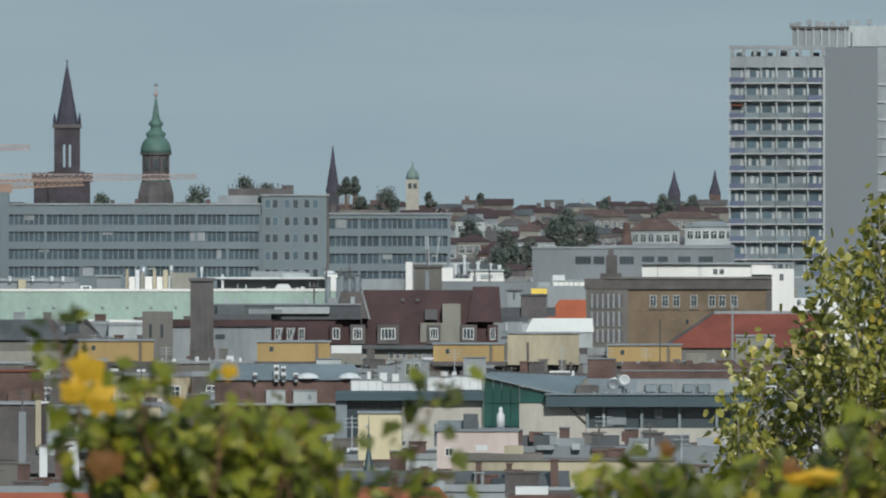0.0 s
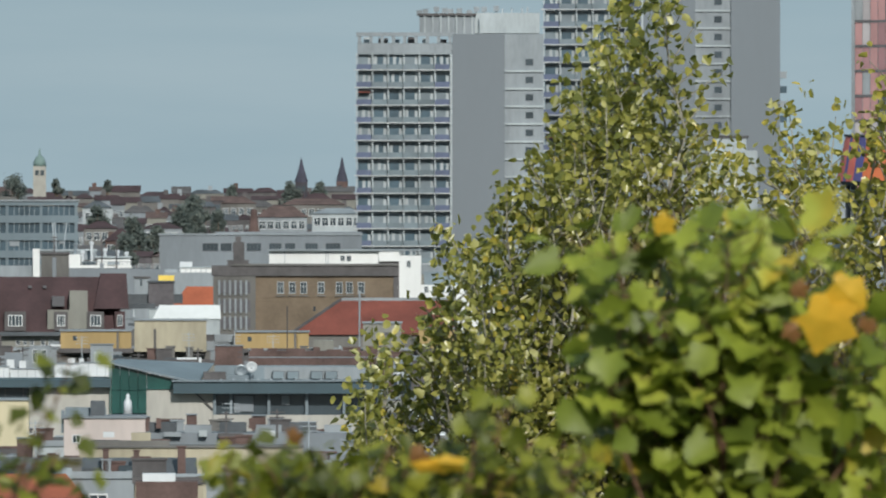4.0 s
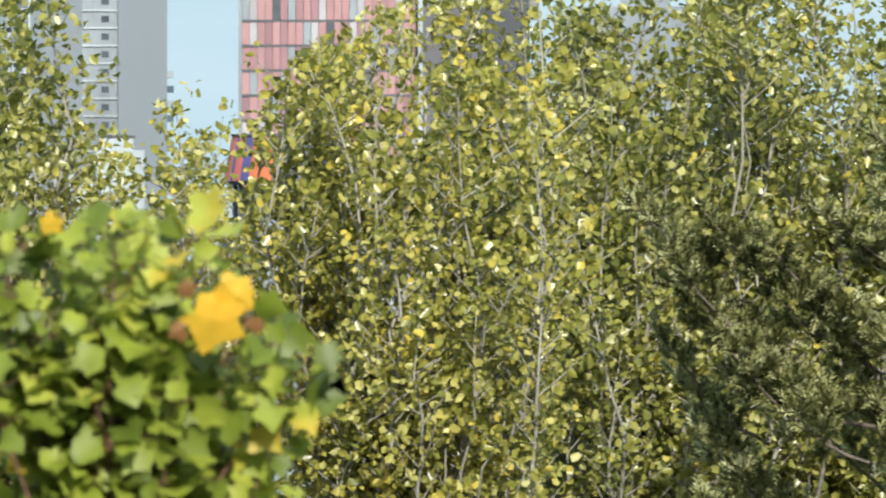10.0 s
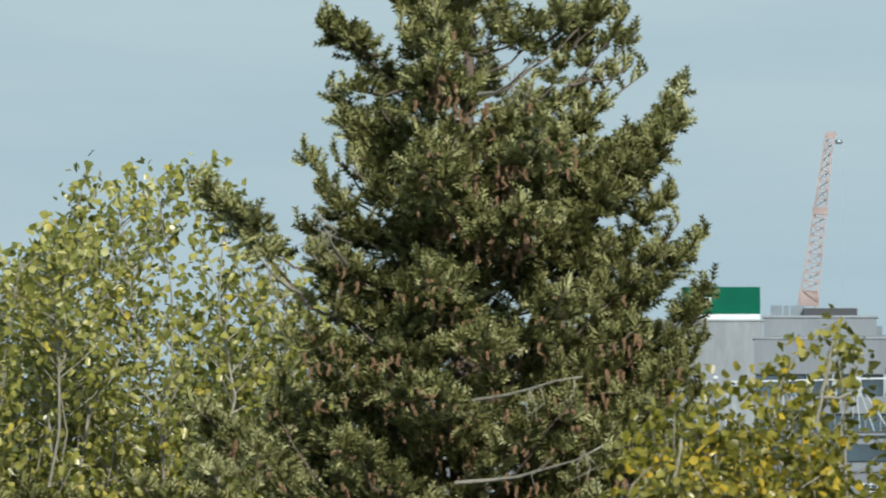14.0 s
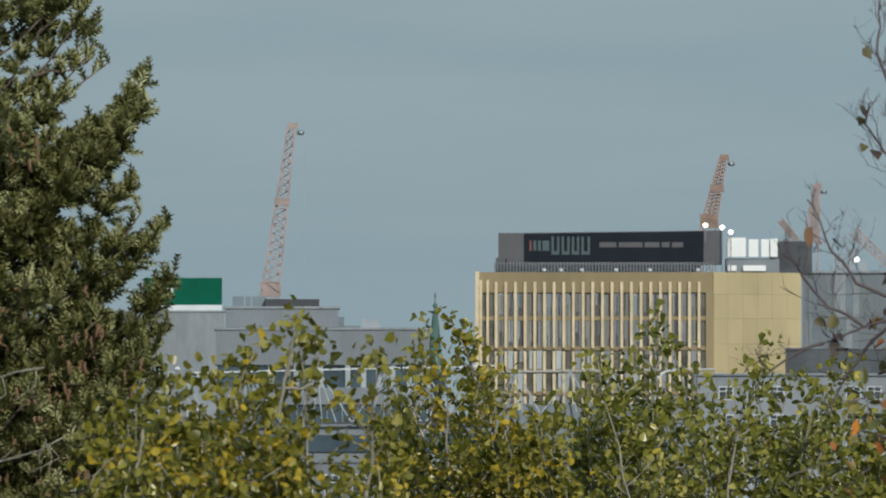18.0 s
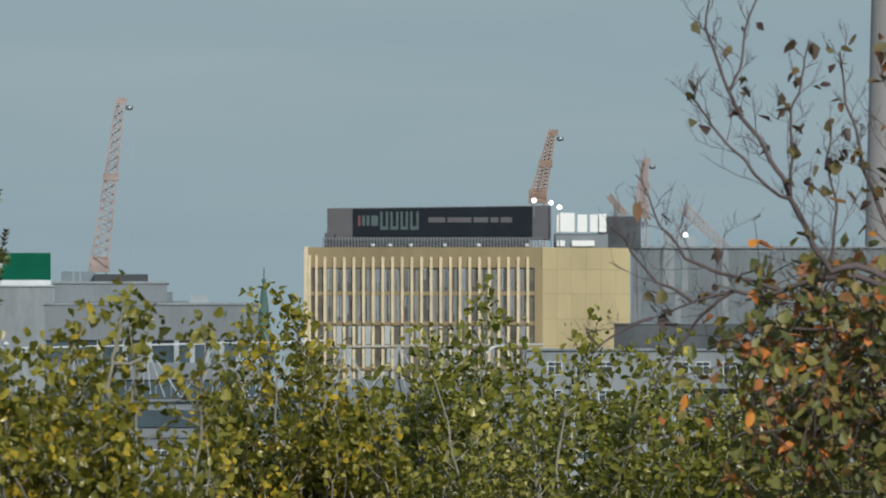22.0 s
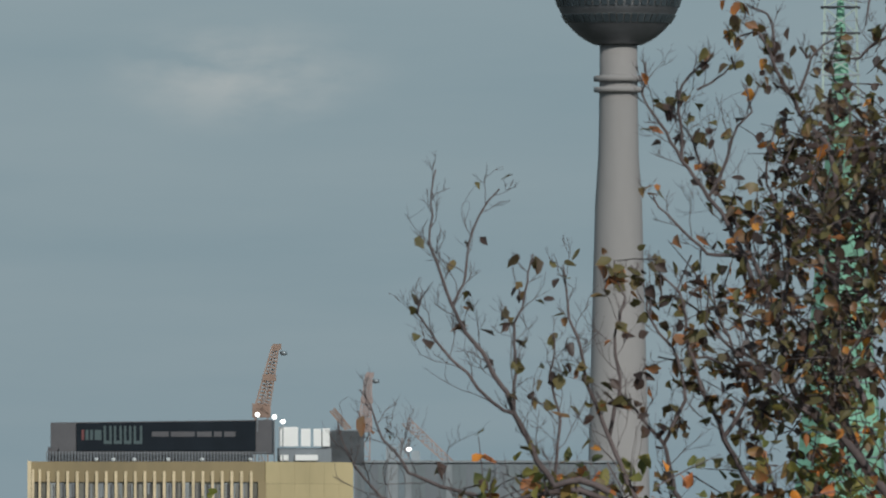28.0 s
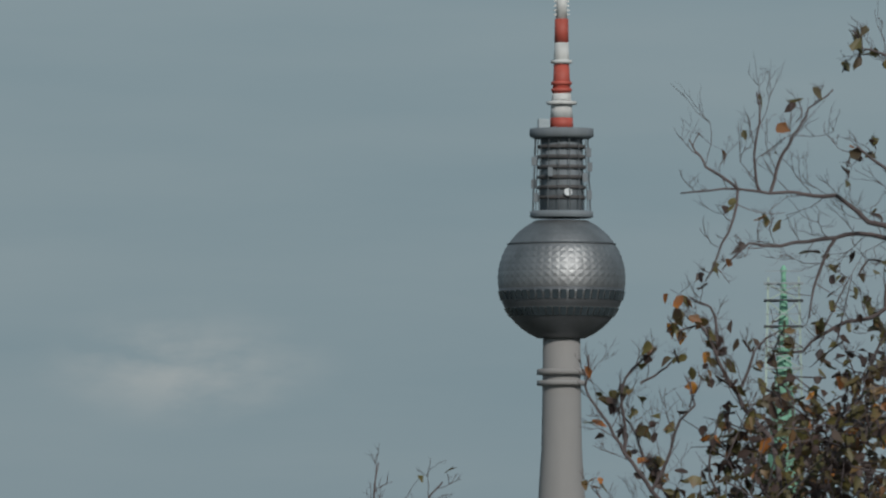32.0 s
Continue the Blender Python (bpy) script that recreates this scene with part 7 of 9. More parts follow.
    part("skylight", solid(bmesh.new(), [(q.x(480), -0.6, q.z(518)), (q.x(522), -0.6, q.z(518)), (q.x(522), 0.2, q.z(518)), (q.x(480), 0.2, q.z(518))],
                           [(q.x(492), -0.5, q.z(503)), (q.x(510), -0.5, q.z(503)), (q.x(510), 0.1, q.z(503)), (q.x(492), 0.1, q.z(503))]), M_WHITEMETAL, q.ob)
    for u, v, w, m in ((392, 486, 4, M_WHITEMETAL), (434, 504, 3, M_STEEL), (440, 511, 5, M_WHITEMETAL), (456, 510, 4, M_WHITEMETAL), (464, 508, 6, M_WHITEMETAL), (472, 511, 7, M_STEEL), (524, 509, 5, M_WHITEMETAL), (532, 508, 7, M_WHITEMETAL), (420, 503, 1.5, M_STEEL), (548, 500, 1.2, M_STEEL), (562, 500, 1.2, M_GREY)):
        q.slab("terrace_unit", u, u + w, v, 518, 0.3, 1.2, m)
    q.slab("upper_roof", 444, 542, 481, 491, 2, 8, M_GREYLT)
    q.slab("upper_roof_step", 500, 548, 484, 491, 1, 7, M_WHITE)
    q.slab("mint_wall", 380, 596, 523, 540, -0.4, -0.05, M_MINT)


def white_roofs():
    s = Site("white_roof_block", 718, 895, 2380, "white flat-roofed block with railings and flues", "building")
    s.slab("wall", 781, 893, 498, None, 0, 10, M_GREY)
    s.slab("parapet", 800, 893, 493, 498, -0.1, 0.4, M_BRIGHT)
    s.slab("white_storey", 832, 891, 480, 493, 2, 8, M_BRIGHT)
    s.slab("roof_slab", 829, 893, 477, 480, 1.6, 8.4, M_WHITE)
    s.slab("upper_wall", 778, 802, 474, 500, 1, 8, M_BRIGHT)
    s.slab("pale_plant_room", 730, 830, 468, 484, 6, 10, M_GREYLT)
    s.slab("plant_room_roof", 728, 832, 465, 468, 5.8, 10.2, M_WHITE)
    s.slab("post", 718, 730, 464, None, 0, 5, M_BRIGHT)
    s.slab("dark_roof_light", 806, 828, 486, 493, 1.5, 4, M_GLASS)
    s.slab("duct", 850, 872, 486, 492, -0.4, 1.0, M_STEEL)
    for i in range(12):
        s.slab("rail_post", 804 + 8 * i, 804.8 + 8 * i, 487, 493, 0.1, 0.2, M_STEEL)
    part("rail", beam(bmesh.new(), (s.x(803), 0.15, s.z(487)), (s.x(893), 0.15, s.z(487)), 0.05), M_STEEL, s.ob)
    for u, v in ((793, 455), (806, 468), (822, 452), (846, 464), (868, 466), (884, 470)):
        part("flue", lathe(bmesh.new(), [(0.22, s.z(500)), (0.2, s.z(v + 5)), (0.32, s.z(v + 4)), (0.32, s.z(v)), (0.1, s.z(v - 1))], 8, s.x(u), 3.2), M_STEEL if u % 2 else M_WHITEMETAL, s.ob)
    s.slab("lower_wall", 640, 735, 494, None, 1, 10, M_GREYLT)
    s.slab("lower_wall", 893, 960, 500, None, 2, 10, M_GREY)
    t = Site("brown_lift_tower", 733, 782, 2300, "square brown rooftop tower with aerials", "tower")
    t.slab("wall", 733, 782, 474, None, 0, 5, M_TAN)
    t.slab("cap", 731, 784, 470, 474, -0.3, 5.3, M_STONE)
    for u in (756, 760, 772):
        part("aerial", beam(bmesh.new(), (t.x(u), 2, t.z(470)), (t.x(u + (6 if u > 760 else -3)), 2, t.z(418)), 0.12), M_STEEL, t.ob)
    y = Site("yellow_container", 930, 985, 2250, "yellow roof box among white vents", "roof box")
    y.slab("body", 940, 968, 511, 524, 0, 3, mat("bright_yellow_sheet", (0.75, 0.55, 0.10), 0.6))
    y.slab("stand", 938, 970, 524, None, 0.1, 2.9, M_GREY)
    w = Site("white_roof_block", 950, 1036, 2350, "low white roof with vent boxes", "building")
    w.slab("wall", 950, 1036, 506, None, 0, 8, M_GREYLT)
    w.slab("white_storey", 978, 1036, 498, 506, 0.5, 7, M_BRIGHT)
    for i in range(9):
        w.slab("rail_post", 952 + 9 * i, 953 + 9 * i, 500, 506, 0.05, 0.15, M_STEEL)
    w.slab("duct", 954, 974, 500, 506, 2, 4, M_STEEL)
    w.slab("vent", 978, 1000, 487, 496, 1, 3, M_WHITEMETAL)
    w.slab("coping", 976, 1038, 496, 498, 0.3, 7.2, M_WHITE)


def grey_long_office():
    s = Site("long_grey_office", 940, 1300, 2550, "long grey-clad office with a ribbon of dark windows", "building")
    s.slab("wall", 942, 1300, 440, None, 0, 14, M_GREY)
    s.slab("upper", 1040, 1300, 434, 440, 2, 12, M_GREY)
    s.slab("coping", 940, 1302, 437, 440, -0.2, 14.2, M_GREYLT)
    for a, b in ((1018, 1046), (1050, 1070), (1096, 1122), (1136, 1158), (1164, 1182), (1200, 1222), (1236, 1262)):
        window(s.ob, s.x((a + b) / 2), s.z(461), S(b - a, 2550), S(14, 2550), frame_mat=M_GREYDK, bars=3)
    c = Site("brick_chimney_stump", 1100, 1118, 2600, "tapering red brick factory chimney", "chimney")
    part("chimney_shaft", lathe(bmesh.new(), [(1.2, 0), (0.9, c.z(432)), (0.45, c.z(396)), (0.3, c.z(394))], 8), M_BRICK, c.ob)


def white_corner_house():
    s = Site("white_corner_house", 1135, 1406, 2100, "white rendered corner building with few small windows", "building")
    s.slab("wall", 1136, 1366, 468, None, 0.5, 14, M_BRIGHT)
    s.slab("corner_wall", 1366, 1405, 476, None, 0, 12, M_BRIGHT)
    s.slab("coping", 1134, 1407, 465, 468, -0.2, 14.2, M_GREYLT)
    s.slab("lintel", 1330, 1366, 468, 486, 0, 0.49, M_BRIGHT)
    s.slab("recess", 1330, 1365, 487, 545, 0.3, 0.49, M_STONE)
    for u in (1266, 1277):
        window(s.ob, s.x(u), s.z(481), S(9, 2100), S(11, 2100), 0.5)
    window(s.ob, s.x(1383), s.z(491), S(8, 2100), S(13, 2100))
    for u in (1163, 1236, 1240):
        s.slab("downpipe", u, u + 1, 468, 500, 0.35, 0.49, M_STEEL)
    p = Site("pale_roof_terrace", 1405, 1535, 2150, "pale terrace roofs stepping down beside the corner house", "building")
    p.slab("wall", 1405, 1540, 528, None, 0, 12, M_BRIGHT)
    p.slab("setback", 1410, 1530, 504, 528, 2, 10, M_BLUEZINC)
    p.slab("roof", 1405, 1500, 492, 504, 3, 9, M_GREYLT)
    for i in range(9):
        window(p.ob, p.x(1414 + 14 * i), p.z(536), S(8, 2150), S(12, 2150))
    for i in range(6):
        p.slab("vent", 1420 + 20 * i, 1428 + 20 * i, 486 + 3 * (i % 3), 504, 4, 6, M_BLUEZINC if i % 2 else M_WHITEMETAL)


def brown_brick_house():
    d = 1900
    s = Site("brown_brick_warehouse", 1034, 1368, d, "brown brick warehouse with a ribbed stone corner", "building")
    x, z = s.x, s.z
    s.slab("wall", 1112, 1362, 512, None, 0.4, 16, M_BROWNBRICK)
    s.slab("parapet", 1034, 1366, 494, 512, 0.0, 16.3, M_STONE)
    s.slab("parapet_cap", 1070, 1364, 491, 494, -0.2, 16.5, M_TAN)
    s.slab("corner_bay", 1037, 1112, 512, None, 0.1, 12, M_TAN)
    s.slab("side_strip", 1356, 1366, 512, None, 0.2, 12, M_STONE)
    s.slab("turret", 1072, 1092, 452, 494, 1, 4, M_STONE)
    s.slab("turret_top", 1076, 1086, 442, 452, 1.5, 3.5, M_STONE)
    s.slab("turret_step", 1062, 1100, 484, 494, 0.6, 4.5, M_STONE)
    for r, (va, vb) in enumerate(((520, 546), (552, 578), (583, 607))):
        for i in range(6):
            u = 1046 + 9.6 * i
            s.slab("stone_rib", u, u + 3.2, va, vb, -0.2, 0.09, M_GREYLT)
            s.slab("bay_window", u + 3.8, u + 8.8, va + 3, vb - 3, 0.0, 0.095, M_DKPANEL)
    for u in (1156, 1177, 1197, 1228, 1260, 1278, 1299):
        window(s.ob, x(u), z(533), S(12, d), S(21, d), 0.4, frame_mat=M_WHITE)
        s.slab("sill", u - 8, u + 8, 546, 548, 0.2, 0.39, M_TAN)
    s.slab("small_window", 1214, 1218, 566, 574, 0.3, 0.399, M_GLASS)
    # courses of brick, each a thin proud band
    for i in range(12):
        s.slab("brick_course", 1113, 1355, 550 + 6 * i, 551.2 + 6 * i, 0.36, 0.399, M_BROWNBRICK)


def red_roof_house():
    d = 1750
    s = Site("red_hipped_roof_house", 1174, 1460, d, "house with a large red hipped tile roof", "house")
    x, z = s.x, s.z
    s.slab("wall", 1182, 1460, 614, None, 0.4, 12, M_TAN)
    bm = bmesh.new()
    a = [bm.verts.new(c) for c in ((x(1172), 0, z(616)), (x(1470), 0, z(616)), (x(1470), 13, z(616)), (x(1172), 13, z(616)))]
    r = [bm.verts.new(c) for c in ((x(1264), 5, z(554)), (x(1460), 5, z(554)), (x(1460), 8, z(554)), (x(1264), 8, z(554)))]
    for f in ((a[0], a[1], r[1], r[0]), (a[1], a[2], r[2], r[1]), (a[2], a[3], r[3], r[2]), (a[3], a[0], r[0], r[3]), tuple(r), tuple(a[::-1])):
        bm.faces.new(f)
    part("roof", bm, M_REDTILE, s.ob, "red clay tile roof")
    part("ridge", beam(bmesh.new(), (x(1264), 5, z(554)), (x(1460), 5, z(554)), 0.25), M_GREYLT, s.ob)
    part("hip", beam(bmesh.new(), (x(1264), 5, z(554)), (x(1172), 0, z(616)), 0.2), M_STONE, s.ob)
    for u, va in ((1296, 538), (1168, 566)):
        m = Site("thin_mast", u, u, 1640, "thin steel mast on a roof", "mast", "roof masts")
        part("pole", beam(bmesh.new(), (0, 0, m.z(646)), (0, 0, m.z(va)), 0.11 if u > 1200 else 0.06, 6), M_GREYLT if u > 1200 else M_DKMETAL, m.ob)
        part("foot", box(bmesh.new(), -0.2, 0.2, -0.2, 0.2, 0, m.z(645)), M_GREY, m.ob)
    o = Site("orange_roof_house", 968, 1036, 2000, "house with an orange tile roof", "house")
    o.slab("wall", 972, 1036, 562, None, 0.3, 10, M_TAN)
    part("roof", solid(bmesh.new(), [(o.x(966), 0, o.z(564)), (o.x(1038), 0, o.z(564)), (o.x(1038), 9, o.z(564)), (o.x(966), 9, o.z(564))],
                       [(o.x(990), 3, o.z(531)), (o.x(1038), 3, o.z(531)), (o.x(1038), 6, o.z(531)), (o.x(990), 6, o.z(531))]), M_ORANGETILE, o.ob)


def mansard_house():
    """Dark red roofs with dormers, a rendered gable and a tall chimney."""
    d = 1850
    s = Site("dark_red_mansard_house", 470, 900, d, "town house with a dark red mansard roof and dormers", "house")
    x, z = s.x, s.z
    s.slab("wall", 480, 892, 612, None, 0.5, 16, M_BEIGE)

    def slope(u0, u1, va, vb, back, ua=None, ub=None):
        bm = solid(bmesh.new(), [(x(u0), 0, z(vb)), (x(u1), 0, z(vb)), (x(u1), 15, z(vb)), (x(u0), 15, z(vb))],
                   [(x(ua or u0), back, z(va)), (x(ub or u1), back, z(va)), (x(ub or u1), 15 - back, z(va)), (x(ua or u0), 15 - back, z(va))])
        return part("roof", bm, M_DKREDTILE, s.ob)
    slope(640, 880, 514, 612, 4.5, 641, 862)
    slope(470, 639, 566, 612, 2.0)
    slope(826, 888, 508, 570, 3.0, 838, 884)
    s.slab("brown_wall", 923, 968, 524, 566, 4, 9, M_HAZEBRICK)
    s.slab("brown_wall_cap", 921, 970, 521, 524, 3.8, 9.2, M_GREYDK)
    s.slab("slate_curb", 866, 935, 561, 570, 0.5, 9, M_GREYDK)
    s.slab("flat_roof", 886, 984, 545, 561, 5, 12, M_GREYDK)
    s.slab("roof_curb", 470, 640, 561, 566, 1.6, 14, M_GREYDK)
    part("gable_wall", solid(bmesh.new(), [(x(596), -0.3, z(564)), (x(652), -0.3, z(564)), (x(652), 4, z(564)), (x(596), 4, z(564))],
                             [(x(604), -0.3, z(516)), (x(638), -0.3, z(516)), (x(638), 4, z(516)), (x(604), 4, z(516))]), M_STONE, s.ob)
    part("gable_coping", beam(bmesh.new(), (x(640), -0.4, z(514)), (x(654), -0.4, z(565)), 0.16), M_GREYLT, s.ob)
    for u in (580, 604, 632, 600, 618):
        part("flue", lathe(bmesh.new(), [(0.35, z(560)), (0.3, z(488 + u % 9)), (0.4, z(486 + u % 9))], 8, x(u), 2.5), M_STONE if u % 2 else M_STEEL, s.ob)
    s.slab("flue_block", 580, 598, 528, 556, 1, 3, M_GREYLT)
    for u, w in ((492, 13), (513, 13), (534, 13), (595, 16), (633, 20), (687, 32), (768, 18), (829, 24), (872, 12)):
        s.slab("dormer", u - w / 2 - 3, u + w / 2 + 3, 575, 609, -0.3, 2.5, M_STONE if w > 17 else M_DKREDTILE)
        window(s.ob, x(u), z(591), S(w * 0.8, d), S(20, d), -0.3, bars=max(1, w // 9))
    s.slab("stair_house", 783, 815, 538, 606, 0.0, 6, M_BEIGE)
    s.slab("stair_house_step", 744, 783, 572, 606, 0.1, 5, M_BEIGE)
    s.slab("skylight", 752, 774, 548, 566, 1.2, 2.8, M_DKPANEL)
    for u in (710, 736):
        s.slab("skylight", u, u + 6, 529, 534, 3.2, 3.9, M_DKPANEL)
    s.slab("eave", 640, 772, 611, 618, -0.6, 0.4, M_GREYDK)
    for u in (692, 704, 716, 736, 750):
        window(s.ob, x(u), z(630), S(8, d), S(11, d), 0.5)
    c = Site("tall_square_chimney", 334, 380, 1700, "tall dark square boiler chimney", "chimney")
    part("chimney_shaft", box(bmesh.new(), c.x(337), c.x(378), 0, 3, 0, c.z(498)), M_STONE, c.ob)
    for u in (346, 357, 368):
        c.slab("groove", u, u + 1.6, 499, 620, -0.03, -0.004, M_DKPANEL)
    c.slab("cap", 334, 381, 492, 498, -0.3, 3.3, M_DKPANEL)
    g = Site("grey_rear_house", 252, 480, 1780, "grey rendered rear house with a flat dark roof", "house")
    g.slab("block", 252, 306, 552, None, 0, 8, M_TAN)
    g.slab("wall", 306, 480, 578, None, 1, 10, M_GREYLT)
    g.slab("roof_rim", 304, 482, 566, 578, 0.6, 10, M_DKREDTILE)
    g.slab("roof", 370, 480, 556, 566, 3, 9, M_GREYDK)
    g.slab("roof_box", 440, 500, 548, 556, 4, 8, M_GREYLT)
    g.slab("roof_box", 384, 432, 540, 556, 5, 8, M_GREYDK)
    g.slab("rear_roof", 372, 640, 541, 566, 7, 12, M_GREYDK)
    g.slab("white_parapet", 486, 584, 544, 556, 6.4, 6.9, M_WHITE)
    g.slab("roof_rim_line", 372, 640, 538, 541, 6.8, 12.2, M_GREY)
    for u, w in ((380, 14), (404, 16), (556, 20)):
        g.slab("dark_glazing", u, u + w, 544, 555, 6.9, 6.996, M_GLASS)
    for u, v in ((398, 528), (414, 532), (466, 534), (540, 530), (622, 526)):
        g.slab("roof_vent", u, u + 7, v, 541, 8, 9, M_STEEL)
    for u in (264, 284):
        g.slab("slit_window", u, u + 5, 574, 598, -0.05, -0.004, M_GLASS)
    g.slab("vent_window", 381, 398, 592, 600, 0.9, 0.996, M_GLASS)
    for u in (478, 500, 522):
        part("roof_strut", beam(bmesh.new(), (g.x(u - 8), 0.2, g.z(604)), (g.x(u), 0.2, g.z(580)), 0.15), M_GREYLT, g.ob)
    p = Site("pale_chimney_house", 896, 926, 1950, "pale square chimney house on a dark roof", "chimney")
    p.slab("wall", 898, 924, 516, None, 0, 3, M_GREYLT)
    p.slab("slot", 908, 911, 518, 530, -0.05, -0.004, M_GLASS)
    p.slab("cap", 896, 926, 513, 516, -0.2, 3.2, M_STONE)
    w = Site("white_gable_house", 930, 1050, 1800, "white rendered house with a low sloping top", "house")
    part("wall", solid(bmesh.new(), [(w.x(932), 0, 0), (w.x(1049), 0, 0), (w.x(1049), 9, 0), (w.x(932), 9, 0)],
                       [(w.x(932), 0, w.z(588)), (w.x(1049), 0, w.z(588)), (w.x(1049), 9, w.z(588)), (w.x(932), 9, w.z(588))]), M_WHITE, w.ob)
    part("roof", solid(bmesh.new(), [(w.x(930), -0.2, w.z(588)), (w.x(1051), -0.2, w.z(588)), (w.x(1051), 9, w.z(588)), (w.x(930), 9, w.z(588))],
                       [(w.x(942), 3, w.z(564)), (w.x(1049), 3, w.z(564)), (w.x(1049), 7, w.z(564)), (w.x(942), 7, w.z(564))]), M_BRIGHT, w.ob)
    f = Site("shed_roof_house", -40, 180, 1900, "low houses with dark sloping shed roofs", "house")
    f.slab("wall", -60, 200, 600, None, 0.5, 10, M_TAN)
    part("roof", solid(bmesh.new(), [(f.x(-60), 0, f.z(602)), (f.x(122), 0, f.z(602)), (f.x(122), 8, f.z(602)), (f.x(-60), 8, f.z(602))],
                       [(f.x(-60), 3, f.z(566)), (f.x(96), 3, f.z(566)), (f.x(96), 6, f.z(566)), (f.x(-60), 6, f.z(566))]), M_GREYDK, f.ob)
    part("roof", roof_gable(bmesh.new(), f.x(112), f.x(180), 0, 7, f.z(602), f.z(564), 3), M_STONE, f.ob)
    f.slab("skylight", 116, 140, 572, 590, 0.8, 1.6, M_GLASS)


def ochre_boxes():
    """A long flat roof with a row of ochre stair houses."""
    d = 1650
    s = Site("long_flat_roof_house", -120, 1480, d, "long flat-roofed block with ochre stair heads", "building")
    s.slab("wall", -120, 1480, 644, None, 0, 14, M_TAN)
    s.coping(-120, 1480, 644, 0, 14, M_GREYLT, 0.2, 0.2)
    s.slab("roof", -118, 1478, 643, 644, 0.4, 13.6, M_GREYDK)
    s.slab("pale_strip", -40, 140, 622, 640, 1.0, 3.0, M_BEIGE)
    for a, b, v, m, cap in ((140, 272, 604, M_YELLOW, 1), (455, 584, 606, M_YELLOW, 1), (767, 892, 610, M_YELLOW, 1), (898, 1025, 591, M_CREAM, 1), (1076, 1206, 612, M_YELLOW, 1), (1302, 1370, 596, M_BEIGE, 1), (1214, 1250, 626, M_BEIGE, 0), (1400, 1470, 606, M_YELLOW, 1), (585, 640, 626, M_BEIGE, 0)):
        h = Site("stair_head", a, b, d - 2.5, "rendered flat-topped stair head on a roof", "roof box", "stair heads")
        h.slab("wall", a, b, v, 646, 0, 6, m)
        if cap:
            h.slab("cap", a - 2, b + 2, v - 3, v, -0.2, 6.2, M_GREYLT)
        if m is M_YELLOW:
            h.slab("hatch", a + 22, a + 29, v + 8, v + 16, -0.05, -0.004, M_GLASS)
            h.slab("door_strip", b - 26, b - 22, v + 2, 644, -0.05, -0.004, M_TAN)
            h.slab("shaded_end", b - 20, b - 1, v + 2, 645, -0.3, -0.05, m)
            h.slab("base", a - 4, b + 4, 640, 648, -0.4, -0.05, M_STONE)
        if b == 1370:
            h.slab("vent", 1340, 1360, 612, 617, -0.08, -0.004, M_DKPANEL)
        if b == 1025:
            h.slab("pipe", 932, 936, 606, 640, -0.1, -0.004, M_STONE)
    for a, b, v, m in ((586, 640, 612, M_WHITEMETAL), (1040, 1074, 616, M_GREYLT), (1026, 1076, 628, M_GREYLT)):
        s.slab("roof_box", a, b, v, 642, 2, 5, m)
    rnd = random.Random(4)
    for i in range(26):
        u = rnd.uniform(-60, 1400)
        s.slab("roof_vent", u, u + rnd.uniform(3, 9), 636 - rnd.uniform(0, 5), 643, 0.8, 1.8, rnd.choice((M_WHITEMETAL, M_STEEL, M_STONE, M_BRICK)))


